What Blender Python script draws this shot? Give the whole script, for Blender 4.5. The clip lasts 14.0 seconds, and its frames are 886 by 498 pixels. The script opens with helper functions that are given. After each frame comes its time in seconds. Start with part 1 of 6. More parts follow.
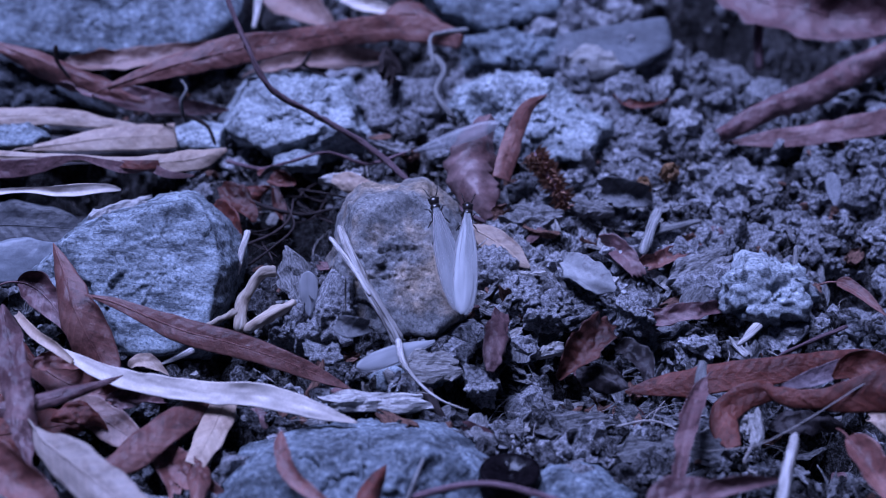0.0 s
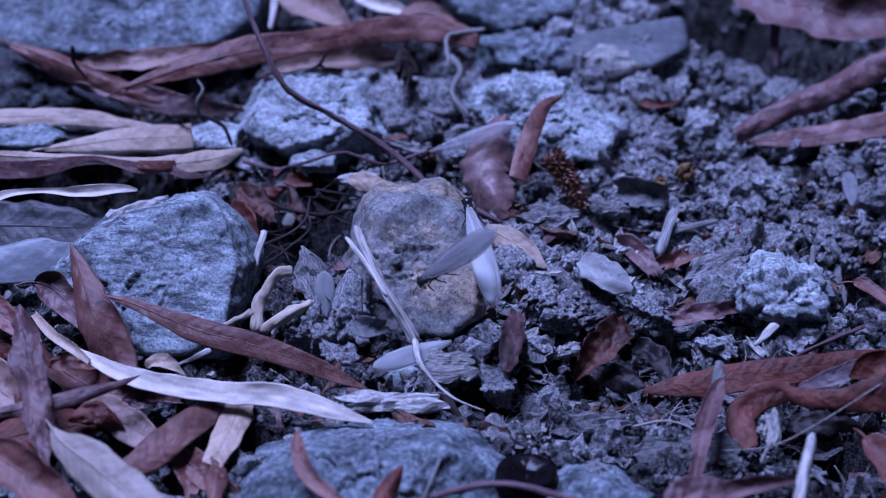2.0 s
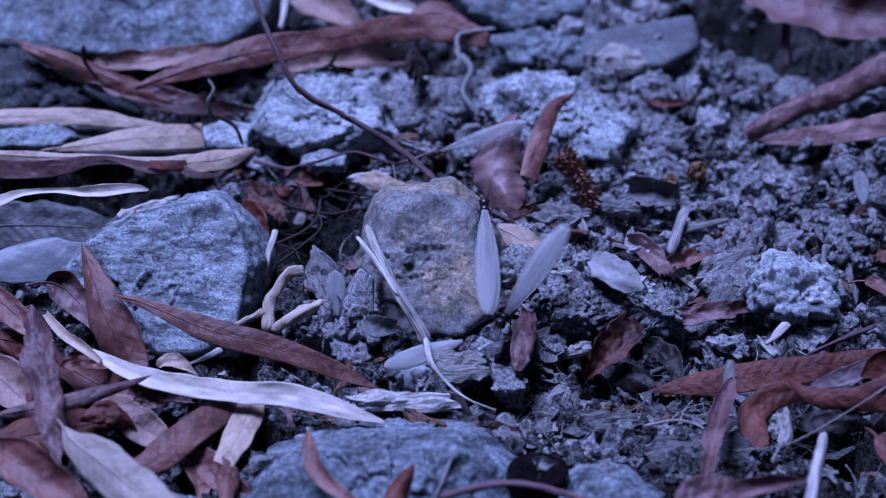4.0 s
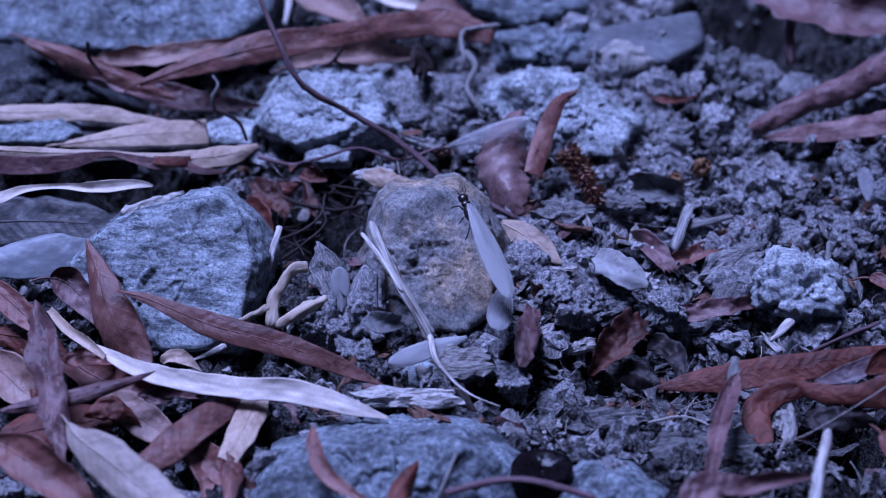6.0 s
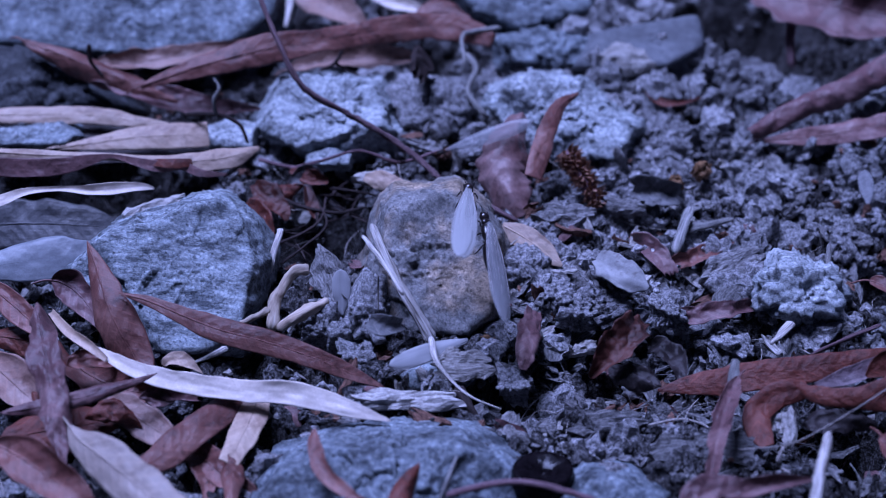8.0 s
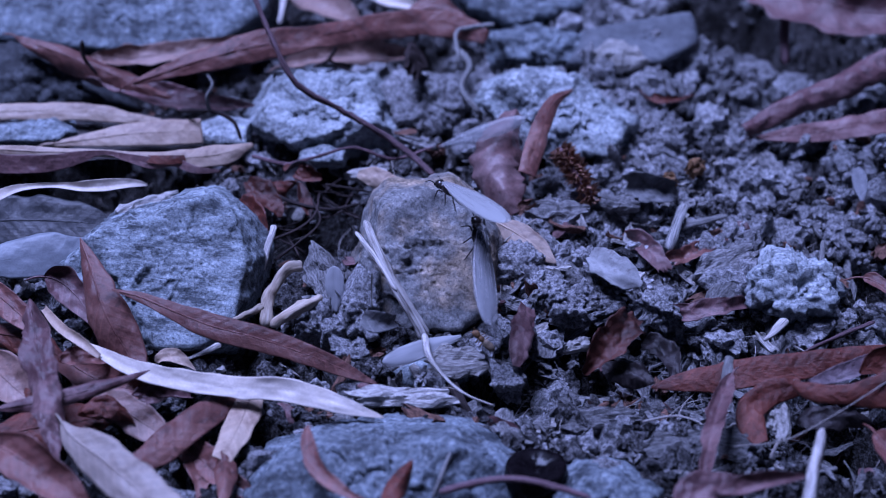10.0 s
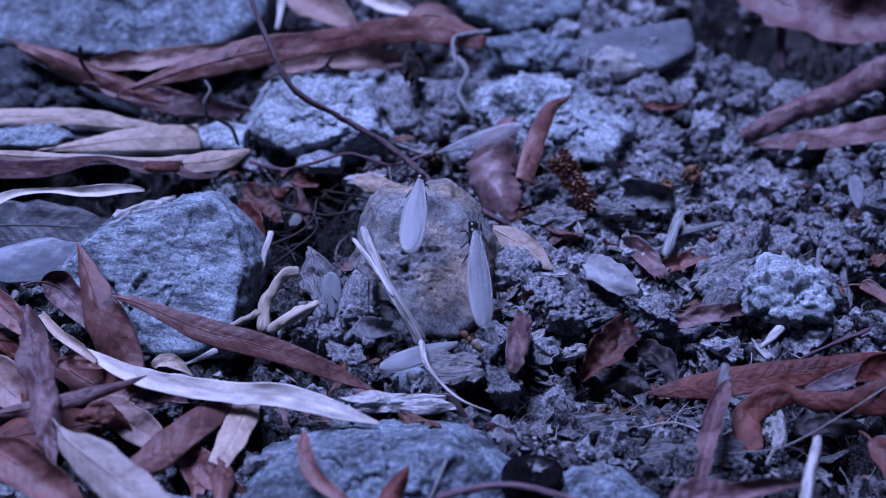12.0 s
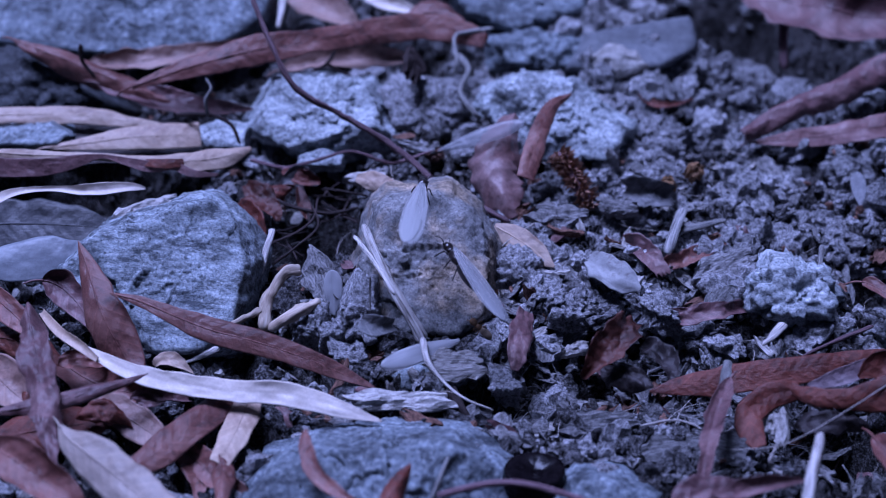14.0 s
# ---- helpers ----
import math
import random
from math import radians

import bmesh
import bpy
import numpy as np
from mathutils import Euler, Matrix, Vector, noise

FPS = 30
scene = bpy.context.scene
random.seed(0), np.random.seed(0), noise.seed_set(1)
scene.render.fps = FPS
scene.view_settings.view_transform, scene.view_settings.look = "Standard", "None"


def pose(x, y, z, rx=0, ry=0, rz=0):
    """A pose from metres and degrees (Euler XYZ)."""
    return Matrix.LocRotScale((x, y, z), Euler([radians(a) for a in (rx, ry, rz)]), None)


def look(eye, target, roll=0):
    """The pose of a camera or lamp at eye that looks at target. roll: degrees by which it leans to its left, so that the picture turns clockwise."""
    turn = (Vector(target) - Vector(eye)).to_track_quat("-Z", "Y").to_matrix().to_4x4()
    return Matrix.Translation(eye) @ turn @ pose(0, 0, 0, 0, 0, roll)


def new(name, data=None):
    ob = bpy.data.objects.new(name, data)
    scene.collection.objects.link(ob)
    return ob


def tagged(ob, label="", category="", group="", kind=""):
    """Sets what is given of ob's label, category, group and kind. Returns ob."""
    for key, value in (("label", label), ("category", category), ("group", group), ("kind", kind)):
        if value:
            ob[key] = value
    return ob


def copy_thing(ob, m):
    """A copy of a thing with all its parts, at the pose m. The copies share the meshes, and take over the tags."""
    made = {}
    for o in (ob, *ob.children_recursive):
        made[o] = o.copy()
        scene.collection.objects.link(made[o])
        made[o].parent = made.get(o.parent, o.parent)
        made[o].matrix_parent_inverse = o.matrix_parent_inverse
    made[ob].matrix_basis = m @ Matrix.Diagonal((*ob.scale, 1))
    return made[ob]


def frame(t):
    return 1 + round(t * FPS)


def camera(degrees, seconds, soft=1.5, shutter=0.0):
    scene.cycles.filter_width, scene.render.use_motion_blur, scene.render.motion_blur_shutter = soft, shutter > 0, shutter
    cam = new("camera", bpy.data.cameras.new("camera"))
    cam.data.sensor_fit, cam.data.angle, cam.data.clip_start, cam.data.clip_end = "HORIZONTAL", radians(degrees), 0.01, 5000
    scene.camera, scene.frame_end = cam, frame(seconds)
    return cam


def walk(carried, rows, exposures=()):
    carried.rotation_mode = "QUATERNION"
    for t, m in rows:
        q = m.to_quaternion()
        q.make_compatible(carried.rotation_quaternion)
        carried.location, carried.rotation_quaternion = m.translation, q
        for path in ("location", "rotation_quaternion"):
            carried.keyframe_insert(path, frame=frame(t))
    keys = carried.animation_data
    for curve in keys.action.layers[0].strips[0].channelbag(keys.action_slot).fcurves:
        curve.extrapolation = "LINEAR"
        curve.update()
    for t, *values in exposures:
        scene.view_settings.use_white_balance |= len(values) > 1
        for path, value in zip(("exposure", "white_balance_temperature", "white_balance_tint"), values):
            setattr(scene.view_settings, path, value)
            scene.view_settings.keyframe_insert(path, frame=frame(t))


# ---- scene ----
cam = camera(25.0, 14.0, soft=0.85, shutter=0.5)
cam.data.dof.use_dof, cam.data.dof.focus_distance, cam.data.dof.aperture_fstop = True, 0.209, 27
walk(cam, [
    (0.0, pose(-0.000000, -0.177696, 0.138832, 52.0000, -0.0000, -0.0000)),
    (0.5, pose(0.000093, -0.177592, 0.138866, 51.9354, 0.1505, 0.0629)),
    (1.0, pose(-0.000017, -0.177575, 0.139065, 51.9308, 0.1465, 0.1606)),
    (1.5, pose(-0.000113, -0.177701, 0.138810, 52.0310, 0.2260, 0.2196)),
    (2.0, pose(-0.000081, -0.177688, 0.138815, 52.0061, 0.3049, 0.3286)),
    (2.5, pose(-0.000397, -0.177825, 0.138744, 52.0592, 0.3214, 0.3508)),
    (3.0, pose(-0.000135, -0.177741, 0.139045, 51.9943, 0.4162, 0.4363)),
    (5.5, pose(-0.000246, -0.177621, 0.138681, 51.9271, 0.5502, 0.5754)),
    (6.0, pose(-0.000313, -0.177658, 0.138770, 51.8862, 0.5336, 0.6261)),
    (6.5, pose(-0.000537, -0.177779, 0.138819, 51.9442, 0.5050, 0.6187)),
    (7.0, pose(-0.000445, -0.177713, 0.138809, 51.9373, 0.5367, 0.6482)),
    (7.5, pose(-0.000553, -0.177825, 0.138779, 51.9371, 0.5223, 0.6286)),
    (8.0, pose(-0.000522, -0.177832, 0.139065, 51.9285, 0.4907, 0.6167)),
    (10.5, pose(-0.000339, -0.177722, 0.138803, 51.8619, 0.3616, 0.4982)),
    (11.0, pose(-0.000181, -0.177830, 0.138973, 51.8759, 0.2998, 0.5731)),
    (11.5, pose(-0.000308, -0.177759, 0.139075, 51.9095, 0.2162, 0.5031)),
    (12.0, pose(-0.000499, -0.177899, 0.139085, 52.0203, 0.1733, 0.5253)),
    (12.5, pose(-0.000459, -0.177938, 0.139110, 52.0815, 0.2036, 0.5197)),
    (13.0, pose(-0.000372, -0.177757, 0.138960, 52.0866, 0.2295, 0.5379)),
    (13.5, pose(-0.000302, -0.177861, 0.138706, 52.1248, 0.2493, 0.5255)),
    (14.0, pose(-0.000376, -0.177799, 0.138499, 52.0596, 0.3055, 0.5204)),
], exposures=[(0.0, 0.13, 4190, 44), (14.0, 0.13, 4190, 44)])

SKY, SUN = 0.003, 4.1
HOLLOWS = [(-18.2, 3.0, 6.5, 10.0), (-42.8, 14.0, 11.0, 12.0), (-6.1, 38.9, 6.0, 4.0), (35.5, 48.6, 9.0, 4.0), (3.8, -27.5, 5.0, 4.0), (38.4, -28.0, 7.0, 12.0), (-33.7, 26.1, 8.0, 4.0), (-22.8, -20.1, 8.0, 2.0), (44.9, 41.0, 9.0, 6.0), (-5.6, -21.5, 7.0, -1.0), (17.9, -19.7, 6.0, 3.5), (36.5, -28.4, 7.0, 3.0), (9.0, -9.9, 8.0, -1.5), (46.5, -6.0, 5.0, 7.0), (35.6, 51.1, 7.0, 15.0), (45.5, 44.1, 6.0, 8.0), (15.2, -21.4, 5.5, 7.0), (4.6, -24.8, 3.5, 6.0), (31.3, -30.8, 4.0, 5.0), (21.5, -24.1, 4.0, 5.0)]
MM = 0.001


# ---- world, sun ----
world = bpy.data.worlds.new("overcast_sky")
scene.world = world
world.use_nodes = True
wn, wl = world.node_tree.nodes, world.node_tree.links
sky = wn.new("ShaderNodeTexSky")
sky.sky_type, sky.sun_disc = "NISHITA", False
sky.sun_elevation, sky.sun_rotation = radians(72), radians(-48)
sky.air_density, sky.dust_density = 1.0, 3.0
wn["Background"].inputs["Strength"].default_value = SKY
wl.new(sky.outputs["Color"], wn["Background"].inputs["Color"])
sun_data = bpy.data.lights.new("sun", "SUN")
sun_data.energy, sun_data.angle, sun_data.color = SUN, radians(26), (1.0, 0.96, 0.89)
sun = new("sun", sun_data)
sun.matrix_world = look((-0.22, 0.20, 0.95), (0, 0, 0))


# ---- numeric noise ----
def hashed(i, j, k, seed):
    h = (i * 374761393 + j * 668265263 + k * 2147483647 + seed * 1274126177) & 0xFFFFFFFF
    h = ((h ^ (h >> 13)) * 1274126177) & 0xFFFFFFFF
    h = ((h ^ (h >> 16)) * 2246822519) & 0xFFFFFFFF
    return ((h ^ (h >> 15)) & 0xFFFFFF) / float(0xFFFFFF) * 2 - 1


def vnoise(p, seed=0):
    """Smooth noise from -1 to 1 at the rows of p."""
    p = np.asarray(p, dtype=float)
    base = np.floor(p).astype(np.int64)
    f = p - base
    f = f * f * f * (f * (f * 6 - 15) + 10)
    total = 0
    for a in (0, 1):
        for b in (0, 1):
            for c in (0, 1):
                weight = (f[:, 0] if a else 1 - f[:, 0]) * (f[:, 1] if b else 1 - f[:, 1]) * (f[:, 2] if c else 1 - f[:, 2])
                total = total + weight * hashed(base[:, 0] + a, base[:, 1] + b, base[:, 2] + c, seed)
    return total


def fbm(p, seed=0, octaves=4, gain=0.5):
    total, amp, p = 0, 1.0, np.asarray(p, dtype=float)
    for o in range(octaves):
        total = total + amp * vnoise(p * 2.03 ** o + 7.3 * o, seed + o)
        amp *= gain
    return total


def clumps(p, seed=0):
    """Rounded lumps with narrow creases between them, 0 to 1."""
    p = np.asarray(p, dtype=float)
    base = np.floor(p).astype(np.int64)
    best = np.full(len(p), 9.0)
    for a in (-1, 0, 1):
        for b in (-1, 0, 1):
            ci, cj = base[:, 0] + a, base[:, 1] + b
            zero = np.zeros_like(ci)
            dx = ci + 0.5 + 0.42 * hashed(ci, cj, zero, seed) - p[:, 0]
            dy = cj + 0.5 + 0.42 * hashed(ci, cj, zero, seed + 9) - p[:, 1]
            size = 0.75 + 0.25 * hashed(ci, cj, zero, seed + 5)
            best = np.minimum(best, (dx * dx + dy * dy) / size ** 2)
    return np.sqrt(np.clip(1 - best, 0, 1))


# ---- materials ----
def shader(name):
    m = bpy.data.materials.new(name)
    m.use_nodes = True
    nt = m.node_tree
    return m, nt.nodes, nt.links, nt.nodes["Principled BSDF"]


def node_noise(n, l, vec, scale, detail=6, rough=0.6):
    t = n.new("ShaderNodeTexNoise")
    t.inputs["Scale"].default_value, t.inputs["Detail"].default_value, t.inputs["Roughness"].default_value = scale, detail, rough
    if vec is not None:
        l.new(vec, t.inputs["Vector"])
    return t.outputs["Fac"]


def node_ramp(n, l, fac, stops):
    r = n.new("ShaderNodeValToRGB")
    while len(r.color_ramp.elements) < len(stops):
        r.color_ramp.elements.new(0.5)
    for e, (at, col) in zip(r.color_ramp.elements, stops):
        e.position, e.color = at, (*col, 1)
    l.new(fac, r.inputs["Fac"])
    return r.outputs["Color"]


def node_mix(n, l, mode, fac, a, b):
    x = n.new("ShaderNodeMix")
    x.data_type, x.blend_type = "RGBA", mode
    for value, slot in ((fac, 0), (a, 6), (b, 7)):
        if isinstance(value, (int, float)):
            x.inputs[slot].default_value = value
        elif isinstance(value, tuple):
            x.inputs[slot].default_value = (*value, 1)
        else:
            l.new(value, x.inputs[slot])
    return x.outputs[2]


def node_bump(n, l, bsdf, height, strength, distance):
    b = n.new("ShaderNodeBump")
    b.inputs["Strength"].default_value, b.inputs["Distance"].default_value = strength, distance
    l.new(height, b.inputs["Height"])
    l.new(b.outputs["Normal"], bsdf.inputs["Normal"])


def brightness_jitter(n, l, col, source, low, high):
    mr = n.new("ShaderNodeMapRange")
    mr.inputs["To Min"].default_value, mr.inputs["To Max"].default_value = low, high
    l.new(source, mr.inputs["Value"])
    return node_mix(n, l, "MULTIPLY", 1.0, col, mr.outputs["Result"])


def soil_material(name, dark, mid, light, island=True):
    m, n, l, b = shader(name)
    geo = n.new("ShaderNodeNewGeometry")
    pos = geo.outputs["Position"]
    fine = node_noise(n, l, pos, 2600, 6, 0.75)
    coarse = node_noise(n, l, pos, 110, 3, 0.5)
    col = node_ramp(n, l, fine, ((0.36, dark), (0.5, mid), (0.66, light)))
    col = brightness_jitter(n, l, col, coarse, 0.6, 1.4)
    if island:
        col = brightness_jitter(n, l, col, geo.outputs["Random Per Island"], 0.55, 1.5)
    l.new(col, b.inputs["Base Color"])
    b.inputs["Roughness"].default_value = 0.9
    b.inputs["Specular IOR Level"].default_value = 0.1
    node_bump(n, l, b, fine, 0.9, 0.0006)
    return m


def rock_material(name, base, pale, dark, speck=900.0, warm=None, streaks=0.8, stretch=2.2):
    """Granite: a grey body with pale and dark grains, broad cloudy patches and a few rusty stains."""
    m, n, l, b = shader(name)
    tc = n.new("ShaderNodeTexCoord")
    pos = tc.outputs["Object"]
    grain = node_noise(n, l, pos, speck, 6, 0.75)
    cloud = node_noise(n, l, pos, speck * 0.07, 4, 0.6)
    tilted = n.new("ShaderNodeMapping")
    tilted.inputs["Rotation"].default_value, tilted.inputs["Scale"].default_value = (0.5, 0.35, 0.6), (1.3 / stretch, 1.3, 1.3)
    l.new(pos, tilted.inputs["Vector"])
    bands = node_noise(n, l, tilted.outputs["Vector"], speck * 0.17, 10, 0.75)
    vor = n.new("ShaderNodeTexVoronoi")
    vor.inputs["Scale"].default_value = speck * 1.3
    l.new(pos, vor.inputs["Vector"])
    sep = n.new("ShaderNodeSeparateColor")
    l.new(vor.outputs["Color"], sep.inputs["Color"])
    col = node_ramp(n, l, grain, ((0.40, dark), (0.47, base), (0.55, base), (0.63, pale)))
    grains = node_ramp(n, l, sep.outputs["Red"], ((0.0, dark), (0.2, base), (0.6, base), (0.85, pale)))
    col = node_mix(n, l, "MIX", 0.4, col, grains)
    streak = node_ramp(n, l, bands, ((0.40, (0.16, 0.165, 0.18)), (0.48, (0.72, 0.72, 0.72)), (0.6, (1.3, 1.3, 1.3))))
    col = node_mix(n, l, "MULTIPLY", streaks, col, streak)
    col = brightness_jitter(n, l, col, cloud, 0.35, 1.6)
    if warm:
        stain = node_ramp(n, l, node_noise(n, l, pos, speck * 0.06, 4, 0.6), ((0.45, (0, 0, 0)), (0.62, (1, 1, 1))))
        col = node_mix(n, l, "MIX", stain, col, node_mix(n, l, "MULTIPLY", 1.0, col, warm))
    l.new(col, b.inputs["Base Color"])
    b.inputs["Roughness"].default_value = 0.72
    b.inputs["Specular IOR Level"].default_value = 0.35
    h = node_mix(n, l, "MIX", 0.5, grain, bands)
    node_bump(n, l, b, h, 0.6, 0.0005)
    return m


def leaf_material(name, base, pale, spot, gloss=0.5, veins=0.35, relief=0.8, mottled=0.75):
    """Dry leaf: side veins slanting off the midrib, blotches, specks; laid out along the blade."""
    m, n, l, b = shader(name)
    uv = n.new("ShaderNodeUVMap").outputs["UV"]
    sx = n.new("ShaderNodeSeparateXYZ")
    l.new(uv, sx.inputs["Vector"])
    away = n.new("ShaderNodeMath")
    away.operation = "ABSOLUTE"
    l.new(sx.outputs["Y"], away.inputs[0])
    slant = n.new("ShaderNodeMath")
    slant.operation = "MULTIPLY_ADD"
    l.new(away.outputs[0], slant.inputs[0])
    slant.inputs[1].default_value = -1.1
    l.new(sx.outputs["X"], slant.inputs[2])
    cx = n.new("ShaderNodeCombineXYZ")
    l.new(slant.outputs[0], cx.inputs["X"])
    wave = n.new("ShaderNodeTexWave")
    wave.inputs["Scale"].default_value, wave.inputs["Distortion"].default_value = 0.24, 2.6
    wave.inputs["Detail"].default_value, wave.inputs["Detail Scale"].default_value = 3, 1.2
    l.new(cx.outputs["Vector"], wave.inputs["Vector"])
    tc = n.new("ShaderNodeTexCoord")
    pos = tc.outputs["Object"]
    blotch = node_noise(n, l, pos, 130, 7, 0.68)
    fine = node_noise(n, l, pos, 3600, 4, 0.7)
    mp = n.new("ShaderNodeMapping")
    mp.inputs["Scale"].default_value = (0.35, 3.2, 1)
    l.new(uv, mp.inputs["Vector"])
    threads = node_noise(n, l, mp.outputs["Vector"], 1.0, 5, 0.65)
    info = n.new("ShaderNodeObjectInfo")
    col = node_ramp(n, l, blotch, ((0.34, spot), (0.47, base), (0.66, pale)))
    vein = node_ramp(n, l, wave.outputs["Fac"], ((0.0, (1, 1, 1)), (0.9, (1, 1, 1)), (0.99, (1.6, 1.55, 1.5))))
    col = node_mix(n, l, "MULTIPLY", veins, col, vein)
    col = brightness_jitter(n, l, col, fine, 0.75, 1.25)
    col = brightness_jitter(n, l, col, threads, 0.82, 1.18)
    col = brightness_jitter(n, l, col, info.outputs["Random"], 0.85, 1.15)
    specks = node_ramp(n, l, node_noise(n, l, pos, 900, 3, 0.6), ((0.60, (1, 1, 1)), (0.70, (0.4, 0.35, 0.35))))
    col = node_mix(n, l, "MULTIPLY", mottled, col, specks)
    stains = node_ramp(n, l, node_noise(n, l, pos, 330, 5, 0.7), ((0.36, (0.42, 0.38, 0.40)), (0.46, (1, 1, 1))))
    col = node_mix(n, l, "MULTIPLY", mottled, col, stains)
    bloom = node_ramp(n, l, node_noise(n, l, pos, 420, 6, 0.75), ((0.54, (0, 0, 0)), (0.74, (0.16, 0.16, 0.16))))
    col = node_mix(n, l, "MIX", bloom, col, (0.26, 0.25, 0.26))
    l.new(col, b.inputs["Base Color"])
    b.inputs["Roughness"].default_value = gloss
    b.inputs["Specular IOR Level"].default_value = 0.32
    h = node_mix(n, l, "MIX", 0.8, wave.outputs["Fac"], fine)
    h = node_mix(n, l, "MIX", 0.35, h, threads)
    node_bump(n, l, b, h, relief * 0.6, 0.0006)
    return m


def wood_material(name, base, pale, dark, along=True, lines=20.0):
    m, n, l, b = shader(name)
    if along:
        vec = n.new("ShaderNodeUVMap").outputs["UV"]
        mp = n.new("ShaderNodeMapping")
        mp.inputs["Scale"].default_value = (0.22, lines, 1)
        l.new(vec, mp.inputs["Vector"])
        grain = node_noise(n, l, mp.outputs["Vector"], 1.0, 5, 0.65)
    else:
        vec = n.new("ShaderNodeTexCoord").outputs["Object"]
        mp = n.new("ShaderNodeMapping")
        mp.inputs["Scale"].default_value = (1100, 5000, 5000)
        l.new(vec, mp.inputs["Vector"])
        grain = node_noise(n, l, mp.outputs["Vector"], 1.0, 5, 0.65)
    pos = n.new("ShaderNodeTexCoord").outputs["Object"]
    info = n.new("ShaderNodeObjectInfo")
    col = node_ramp(n, l, grain, ((0.36, dark), (0.5, base), (0.64, pale)))
    col = brightness_jitter(n, l, col, node_noise(n, l, pos, 300, 4, 0.6), 0.65, 1.35)
    col = brightness_jitter(n, l, col, info.outputs["Random"], 0.7, 1.3)
    l.new(col, b.inputs["Base Color"])
    b.inputs["Roughness"].default_value = 0.75
    b.inputs["Specular IOR Level"].default_value = 0.25
    node_bump(n, l, b, grain, 0.6, 0.0005)
    return m


def wing_material(name, tint, clear):
    """Milky membrane: light passes diffusely, some of it straight, with a faint sheen."""
    m, n, l, b = shader(name)
    pos = n.new("ShaderNodeTexCoord").outputs["Object"]
    mp = n.new("ShaderNodeMapping")
    mp.inputs["Scale"].default_value = (120, 1400, 200)
    l.new(pos, mp.inputs["Vector"])
    streak = node_noise(n, l, mp.outputs["Vector"], 1.0, 3, 0.5)
    col = node_ramp(n, l, streak, ((0.3, tuple(0.82 * c for c in tint)), (0.6, tint)))
    l.new(col, b.inputs["Base Color"])
    b.inputs["Roughness"].default_value = 0.35
    b.inputs["Specular IOR Level"].default_value = 0.5
    tr = n.new("ShaderNodeBsdfTranslucent")
    l.new(col, tr.inputs["Color"])
    clear_node = n.new("ShaderNodeBsdfTransparent")
    mix1, mix2 = n.new("ShaderNodeMixShader"), n.new("ShaderNodeMixShader")
    mix1.inputs["Fac"].default_value, mix2.inputs["Fac"].default_value = 0.25, clear
    l.new(b.outputs["BSDF"], mix1.inputs[1])
    l.new(tr.outputs["BSDF"], mix1.inputs[2])
    l.new(mix1.outputs["Shader"], mix2.inputs[1])
    l.new(clear_node.outputs["BSDF"], mix2.inputs[2])
    l.new(mix2.outputs["Shader"], n["Material Output"].inputs["Surface"])
    node_bump(n, l, b, streak, 0.3, 0.0002)
    return m


def chitin_material(name, base, rough, shine=0.5):
    m, n, l, b = shader(name)
    pos = n.new("ShaderNodeTexCoord").outputs["Object"]
    col = node_ramp(n, l, node_noise(n, l, pos, 1800, 3, 0.5), ((0.35, tuple(0.6 * c for c in base)), (0.65, tuple(1.4 * c for c in base))))
    l.new(col, b.inputs["Base Color"])
    b.inputs["Roughness"].default_value = rough
    b.inputs["Specular IOR Level"].default_value = shine
    return m


# Dark humus; the shade between clods is put into these two colours as well.
SOIL = soil_material("dark humus soil, crevice shade in colour", (0.0045, 0.00413, 0.00413), (0.04, 0.0375, 0.038), (0.195, 0.188, 0.188), island=False)
CRUMB_SHADED = soil_material("humus crumbs, crevice shade in colour", (0.006, 0.00562, 0.00562), (0.06, 0.058, 0.061), (0.23, 0.226, 0.235))
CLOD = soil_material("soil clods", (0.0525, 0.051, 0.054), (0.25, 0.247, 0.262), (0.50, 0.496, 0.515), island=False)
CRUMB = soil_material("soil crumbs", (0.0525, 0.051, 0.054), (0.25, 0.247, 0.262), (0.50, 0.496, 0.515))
GRANITE = rock_material("blue-grey granite", (0.24, 0.272, 0.302), (0.48, 0.515, 0.54), (0.045, 0.0503, 0.06), 3200, None, 0.9, 3.4)
GRANITE_SOFT = rock_material("weathered granite", (0.138, 0.159, 0.184), (0.325, 0.36, 0.388), (0.0263, 0.03, 0.039), 1900, None, 0.9, 1.3)
QUARTZ = rock_material("whitish quartz rock", (0.315, 0.342, 0.366), (0.56, 0.585, 0.605), (0.0525, 0.0562, 0.0675), 2800, None, 0.75, 2.4)
MUDSTONE = rock_material("earthy stone", (0.203, 0.201, 0.204), (0.338, 0.335, 0.338), (0.06, 0.06, 0.0615), 3200, (1.32, 1.08, 0.80), 0.6, 1.1)
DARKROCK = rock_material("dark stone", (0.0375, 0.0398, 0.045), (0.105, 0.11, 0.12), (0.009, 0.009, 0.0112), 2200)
SLATE = rock_material("grey slab", (0.115, 0.122, 0.138), (0.16, 0.168, 0.185), (0.075, 0.077, 0.09), 900, None, 0.3)
LEAF_BROWN = leaf_material("red-brown dry leaf", (0.122, 0.053, 0.044), (0.20, 0.103, 0.086), (0.0488, 0.0203, 0.018), 0.40, 0.4, 0.55)
LEAF_RUST = leaf_material("rust-red dry leaf", (0.082, 0.023, 0.015), (0.135, 0.046, 0.032), (0.027, 0.008, 0.006), 0.45, 0.5)
